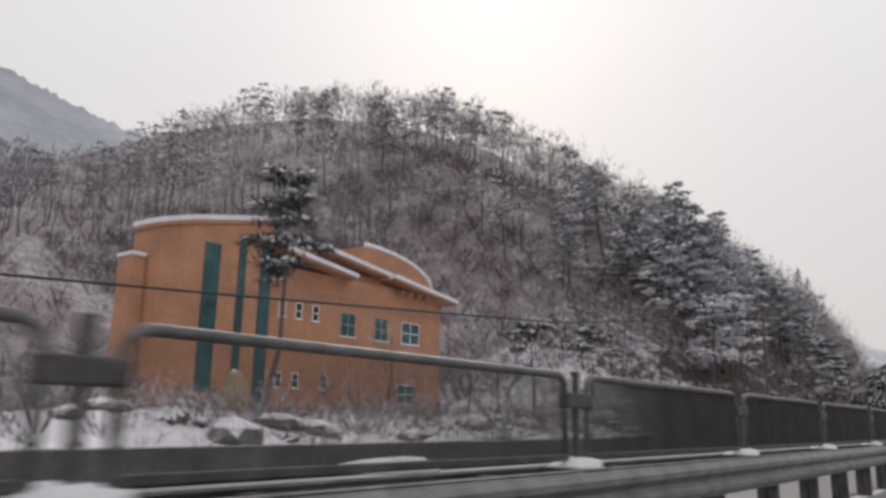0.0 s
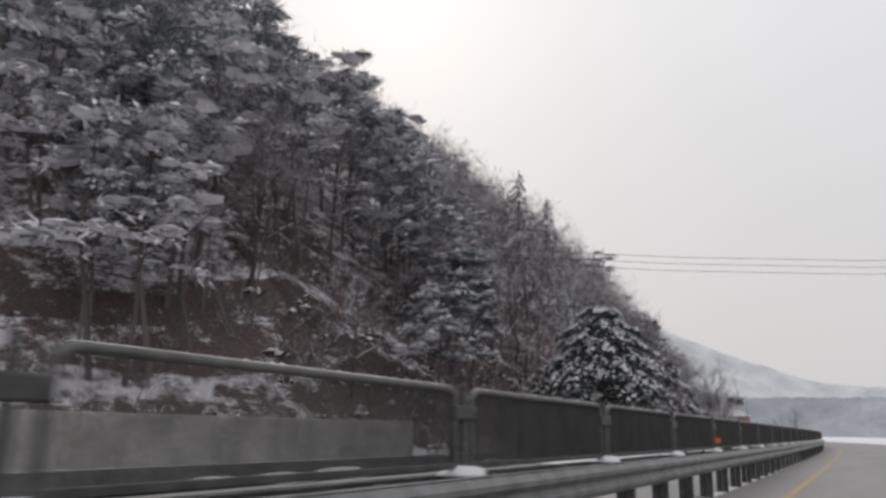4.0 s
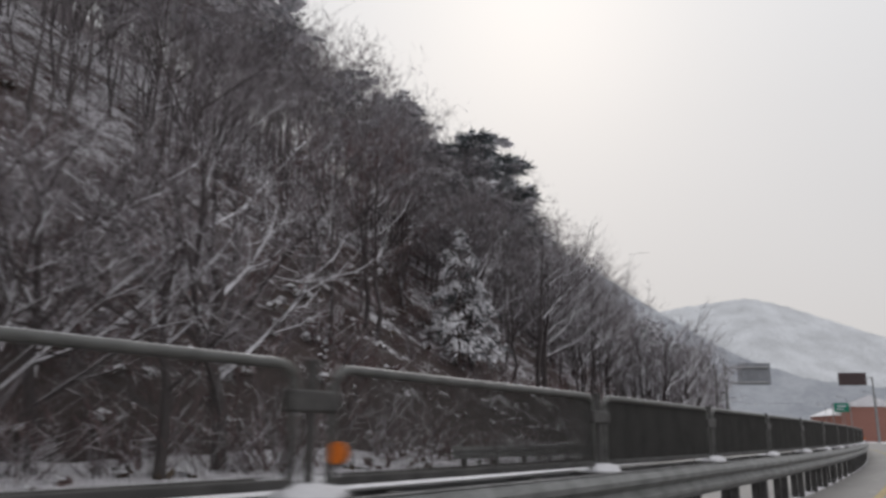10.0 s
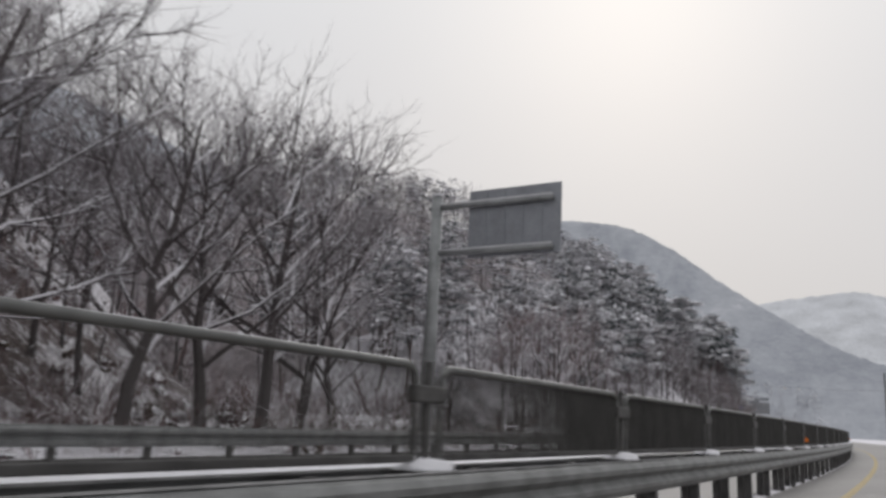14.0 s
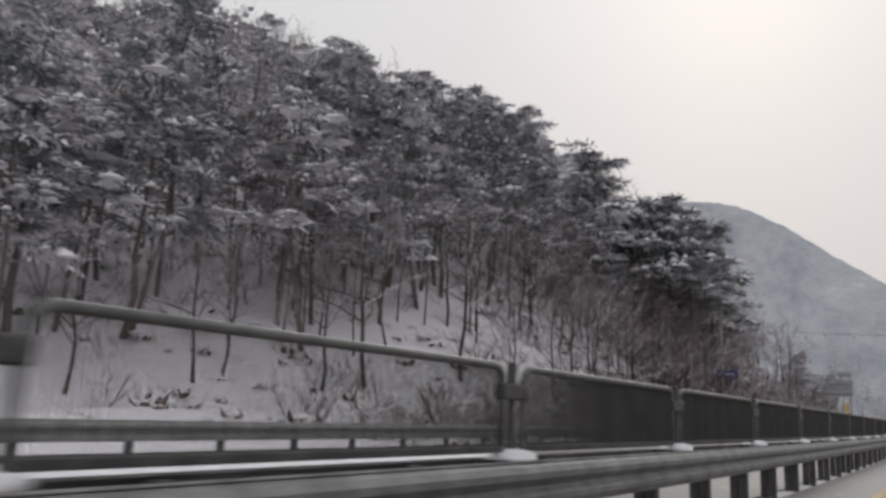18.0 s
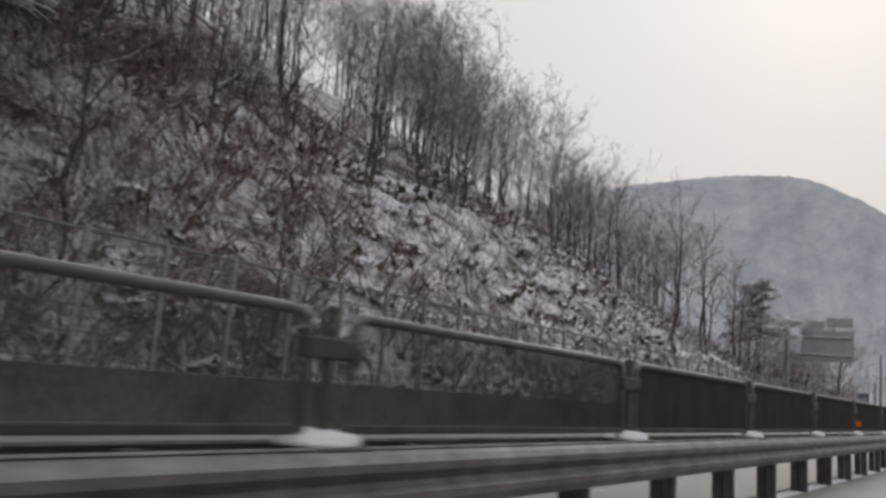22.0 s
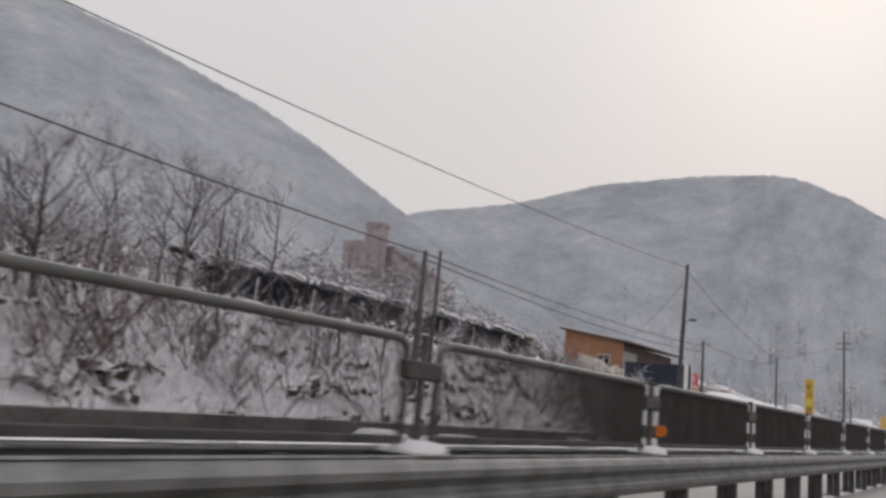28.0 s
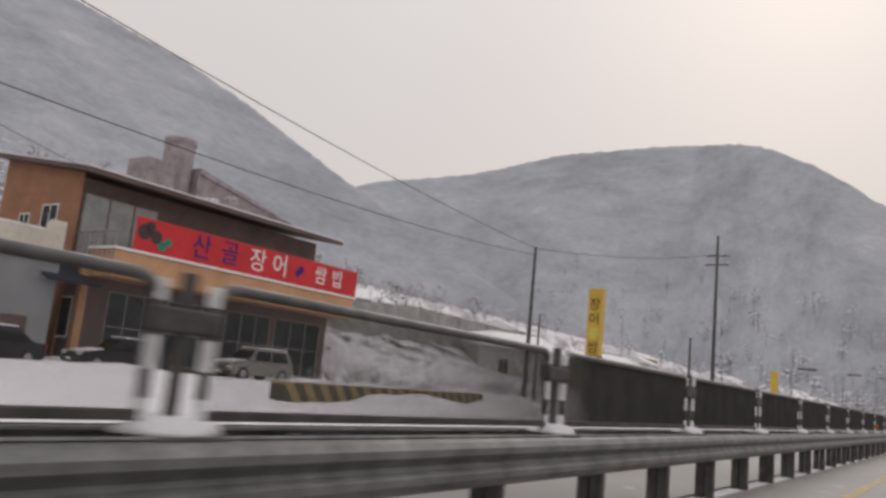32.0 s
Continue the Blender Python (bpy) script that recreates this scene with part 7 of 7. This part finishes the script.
# house on the terrace behind
hs = thing("house", at(575.5, 46, 5.7), "cream house with a flat snow-covered roof on the terrace", "house")
part("wall", box(BM(), -7, 0, 7.5, 15.5, -4.5, 3.4), M_CREAM, hs)
part("roof_slab", box(BM(), -7.3, 0.4, 7.2, 15.8, 3.405, 3.6, 0.02), M_CREAM, hs)
part("roof_snow", box(BM(), -7.25, 0.35, 7.25, 15.75, 3.605, 3.85, 0.08), M_SNOW, hs, "layer of snow on the roof")
for y in (8.2, 10.4, 12.9):
    window(hs, None, y, y + 1.7, 1.2, 2.8, 0.0, M_WHITE, M_DARKGLASS)
part("lean_to", prism(BM(), [(0.0, 0.6), (1.8, 0.1), (1.8, 0.22), (0.0, 0.75)], 11.5, 15.4), M_SNOW, hs, "snow-covered lean-to roof")
wall_run("wall_terrace", 556, 583, 36.0, 36.4, -0.2, [(556, 4.4), (570, 3.8), (583, 3.4)], M_CONC, "grey terrace wall with steps and snow")
stp = thing("steps", at(570, 35.4, 0.2), "concrete steps up to the terrace", "steps")
for k in range(9):
    part("step", box(BM(), -0.4, 0.4, 0.32 * k, 0.32 * (k + 1), -0.2, 0.19 * (k + 1) + 0.4), M_CONC, stp)

# snow bank and retaining wall behind the restaurant yard
bs_, bl_ = np.meshgrid(np.arange(617.5, 668.1, 0.7), np.linspace(33.5, 42.3, 14), indexing="ij")
bu_ = (bl_ - 33.5) / 8.8
bz_ = np.interp(bs_, [617, 622, 655, 668], [0.5, 4.2, 4.6, 1.5]) * bu_ ** 1.2 + 0.1 + 0.25 * np.sin(bs_ * 1.3 + bl_) * np.sin(bl_ * 1.7 - bs_ * 0.4) * bu_
bx_, by_ = wxy(bs_, bl_)
bi_, bj_ = np.meshgrid(np.arange(bs_.shape[0] - 1), np.arange(13), indexing="ij")
bq_ = (bi_ * 14 + bj_).ravel()
tagged(new("ground_bank", big_mesh("ground_bank", np.stack([bx_, by_, bz_], -1).reshape(-1, 3), np.stack([bq_, bq_ + 1, bq_ + 15, bq_ + 14], -1)[:, ::-1], [M_GROUND], smooth=True)), "snow-covered bank rising to the retaining wall", "ground", kind="structure")
wall_run("wall_retaining", 619, 667, 42.2, 42.7, -0.2, [(619, 6.3), (636, 7.6), (650, 7.4), (667, 6.2)], M_CONC, "weathered concrete retaining wall above the yard")

# billboard on a grey steel base
bb = thing("billboard", at(576.2, 25.5, 0.1), "back of a navy billboard with white edges above grey cladding", "billboard")
part("base_cladding", box(BM(), -5.8, 2.6, 0.0, 0.8, -0.3, 3.0), M_GREYPANEL, bb)
for k in range(16):
    part("cladding_rib", box(BM(), -5.7 + 0.53 * k, -5.62 + 0.53 * k, -0.03, 0.0, -0.2, 2.95), M_GREYPANEL, bb)
part("board", box(BM(), -2.8, 2.7, 0.0, 0.25, 3.0, 5.95, 0.01), M_NAVY, bb)
part("edge", box(BM(), 2.7, 2.95, -0.03, 0.28, 1.6, 6.0), M_WHITE, bb, "white edge strip")
part("side_board", box(BM(), 2.72, 2.9, 0.3, 1.2, 1.4, 6.0), M_NAVY, bb)
part("edge", box(BM(), 2.7, 2.98, 1.2, 1.34, 1.0, 6.0), M_WHITE, bb, "white edge strip")
part("meter_box", box(BM(), 1.0, 1.25, -0.14, -0.02, 1.7, 2.0, 0.01), M_WHITE, bb)

# planter, stone, kerb and tall yellow sign
pt = thing("planter", at(572.6, 18.9, 0.1), "concrete planter with a small snow-covered shrub", "planter")
part("tub", tube(BM(), [(0, 0, -0.05), (0, 0, 0.5)], [0.5, 0.62], 14), M_CONC, pt)
part("shrub", big_mesh("shrub", SHRUBS[1][0], SHRUBS[1][1], [M_BARK, M_GRASS, M_SNOW], np.clip(SHRUBS[1][2], 0, 2)), None, pt).location = (0, 0, 0.45)
bm = BM()
bmesh.ops.create_icosphere(bm, subdivisions=2, radius=0.3, matrix=Matrix.Translation((0, 0, 1.5)) @ Matrix.Diagonal((1, 1, 0.55, 1)))
part("snow_cap", bm, M_SNOW, pt, "ball of snow on the shrub", True)
part("marker_post", tube(BM(), [(0.3, 0.5, -0.05), (0.3, 0.5, 1.3)], 0.06, 8), M_STEEL_DARK, pt)


def stripes_build(nt, b):
    co = nd(nt, "ShaderNodeTexCoord")
    sp = nd(nt, "ShaderNodeSeparateXYZ")
    nt.links.new(co.outputs["Object"], sp.inputs[0])
    u = calc(nt, "ADD", sp.outputs["Y"], calc(nt, "MULTIPLY", sp.outputs["Z"], 1.0))
    fr = calc(nt, "FRACT", calc(nt, "MULTIPLY", u, 0.9))
    c = mix_c(nt, calc(nt, "GREATER_THAN", fr, 0.5), (0.05, 0.042, 0.035), (0.36, 0.26, 0.09))
    n = noise_f(nt, 5.0)
    nt.links.new(mix_c(nt, calc(nt, "MULTIPLY", n, 0.6), c, (0.2, 0.16, 0.12)), b.inputs["Base Color"])


M_STRIPE = mat("worn_black_and_yellow_stripes", stripes_build, 0.8)
a0, a1 = wxy(596.5, 19.2), wxy(616.5, 23.4)
ang = math.degrees(math.atan2(-(a1[0] - a0[0]), a1[1] - a0[1]))
kb = thing("barrier_block", pose(float(a0[0]), float(a0[1]), 0.0, 0, 0, ang), "long low barrier painted in worn yellow and black stripes", "barrier")
ln_ = math.hypot(a1[0] - a0[0], a1[1] - a0[1])
for k in range(7):
    part("block", box(BM(), -0.3, 0.3, ln_ * k / 7 + 0.02, ln_ * (k + 1) / 7 - 0.02, -0.1, 0.62, 0.04), M_STRIPE, kb)
part("snow_cap", box(BM(), -0.26, 0.26, 0.1, ln_ - 0.1, 0.622, 0.68, 0.025), M_SNOW, kb, "snow lying along the top")

ys = thing("pylon_sign", at(631.2, 22.8, 0.1), "tall narrow yellow sign with dark writing on a brown base", "sign")
part("base", box(BM(), -0.5, 0.5, -0.6, 0.6, -0.2, 3.9, 0.02), M_BROWNWALL, ys)
fc = part("face", box(BM(), -0.55, 0.55, -0.3, 0.3, 3.9, 8.85, 0.02), M_YSIGN, ys)
TOWARD = Matrix(((1, 0, 0, 0), (0, 0, -1, 0), (0, 1, 0, 0), (0, 0, 0, 1)))
for ch, z in (("장", 7.6), ("어", 6.5), ("쌈", 4.45)):
    lettering(ch, 0.95, M_BLACKINK, fc, Matrix.Translation((0, -0.315, z)) @ TOWARD)
part("disc", tube(BM(), [(0, -0.315, 5.5), (0, -0.3, 5.5)], 0.42, 18), M_YELL, fc)
ys2 = thing("pylon_sign", at(668, 17.5, 0.0), "small yellow sign on a post by the road", "sign")
part("face", box(BM(), -0.36, 0.36, -0.2, 0.2, 1.6, 5.6, 0.02), M_YSIGN, ys2)
part("base", box(BM(), -0.3, 0.3, -0.2, 0.2, -0.2, 1.6), M_BROWNWALL, ys2)

# trellis of black netting under a mat of snowy brushwood on the bank
M_NET = plain("black_netting", (0.014, 0.015, 0.022), 0.8, grain=2.0, vary=0.4)
tr_ = thing("trellis", at(525.5, 24.4, 3.65), "low shelter of black netting under snow-laden brushwood", "trellis")
rw = random.Random(17)
for k in range(9):
    y = k * 3.2
    part("post", tube(BM(), [(0.1, y, -1.4), (0.1, y, 1.7)], 0.05, 6), M_STEEL_DARK, tr_)
    if k == 8:
        break
    part("net", box(BM(), 0.0, 0.03, y + 0.12, y + 3.08, 0.25, 1.55), M_NET, tr_, "black netting")
    part("roof_net", prism(BM(), [(0.3, 1.5), (-1.9, 2.1), (-1.9, 2.3), (0.3, 1.68)], y + 0.02, y + 3.18), M_NET, tr_)
    for q in range(9):
        yy, x0 = y + rw.uniform(0, 3.1), rw.uniform(-1.6, 0.1)
        dy, dx = rw.uniform(-0.9, 0.9), rw.uniform(0.5, 1.0)
        z0 = 1.72 - 0.295 * (x0 - 0.3) + rw.uniform(0, 0.16)
        bm = tube(BM(), [(x0, yy, z0), (x0 + dx * 0.5, yy + dy * 0.5, z0 - 0.1 * dx), (min(x0 + dx, 0.7), yy + dy, z0 - 0.34 * dx)], [0.06, 0.085, 0.035], 5)
        part("snowy_branch", bm, M_SNOW if q % 3 == 0 else M_BARK_NEAR, tr_)

# far side of the valley: houses, town roofs, tower
M_HOUSE = [plain("pale_house_wall", (0.5, 0.48, 0.46), 0.85), plain("tan_house_wall", (0.42, 0.3, 0.22), 0.85), plain("red_house_wall", (0.3, 0.15, 0.12), 0.85), plain("grey_house_wall", (0.3, 0.3, 0.31), 0.85)]


def far_house(s, l, w, d, h, k, turn=0.0, z=None, label="small house with a snow-covered roof across the valley"):
    zz = float(land(s, l, False)) - 0.3 if z is None else z
    ob = thing("house", at(s, l, zz, turn), label, "house", "houses across the valley")
    part("wall", box(BM(), -d / 2, d / 2, -w / 2, w / 2, -0.6, h), M_HOUSE[k], ob)
    part("roof", prism(BM(), [(-d / 2 - 0.4, h), (d / 2 + 0.4, h), (0, h + d * 0.22)], -w / 2 - 0.4, w / 2 + 0.4), M_SNOW, ob, "snow-covered pitched roof")
    for q in (-0.28, 0.2):
        window(ob, None, w * q, w * q + 1.4, h * 0.45, h * 0.8, d / 2, M_WHITE, M_DARKGLASS)
    return ob


rh = random.Random(31)
for s, l, w, d, h, k in ((650, 42, 12, 9, 5, 0), (668, 38, 10, 8, 4.5, 1), (690, 46, 14, 9, 5.5, 3), (745, 44, 16, 10, 6, 2), (780, 36, 14, 10, 5, 3), (760, 26, 9, 7, 3.2, 3), (655, 70, 12, 9, 5, 3), (720, 80, 14, 9, 5, 0), (690, 66, 11, 8, 4, 1), (738, 62, 12, 9, 4, 3), (770, 70, 13, 9, 5, 0), (815, 60, 12, 9, 5, 2), (850, 40, 14, 10, 5, 3), (880, 75, 14, 9, 5, 0), (840, 95, 12, 9, 4.5, 1), (900, 52, 13, 9, 5, 0)):
    far_house(s, l, w, d, h, k, rh.uniform(-20, 20))
for s, l, w, d, h, k in ((395, -17, 18, 10, 8, 2), (418, -22, 22, 12, 9, 1), (446, -20, 20, 11, 7, 2), (470, -30, 22, 12, 10, 1)):
    far_house(s, l, w, d, h, k, rh.uniform(-8, 8), 0.0, "reddish roadside building with snow on its roof")
# Maroon stone, its base colour paled to carry the haze in between.
M_MAROON = plain("haze_paled_maroon_stone", (0.31, 0.268, 0.278), 0.9, grain=0.4, vary=0.25, snow=(0.6, 1.0, 0.5, 0.4))
tw_ = thing("tower_house", at(695, 165, 37.0), "reddish stone tower house on the wooded slope", "house")
part("tower", tube(BM(), [(0, 0, -30), (0, 0, 16)], [3.8, 3.8], 14), M_MAROON, tw_)
part("side_wing", box(BM(), -4, 4, -11, -3, -30, 9.5), M_MAROON, tw_)
part("wing_wall", prism(BM(), [(3, -30), (38, -30), (38, 2.5), (3, 9)], -5, 5, "x"), M_MAROON, tw_)
part("wing_roof", prism(BM(), [(3, 9.01), (38.8, 2.36), (38.8, 2.9), (3, 10.4)], -5.6, 5.6, "x"), M_MAROON, tw_)
part("parapet", tube(BM(), [(0, 0, 16), (0, 0, 17.2)], [4.1, 4.1], 14), M_MAROON, tw_)
for s in (655, 690, 732):
    ob = thing("street_lamp", at(s, 13.5, 0), "slim street lamp with a flat dark head", "street lamp", "street lamps")
    h = 5.2 + (s - 655) * 0.045
    part("pole", tube(BM(), [(0, 0, -0.2), (0, 0, h), (0.8, 0, h + 0.15)], [0.08, 0.05, 0.04], 8), M_POLE, ob)
    part("lamp_head", box(BM(), 0.5, 2.1, -0.2, 0.2, h + 0.08, h + 0.26, 0.04), M_STEEL_DARK, ob)
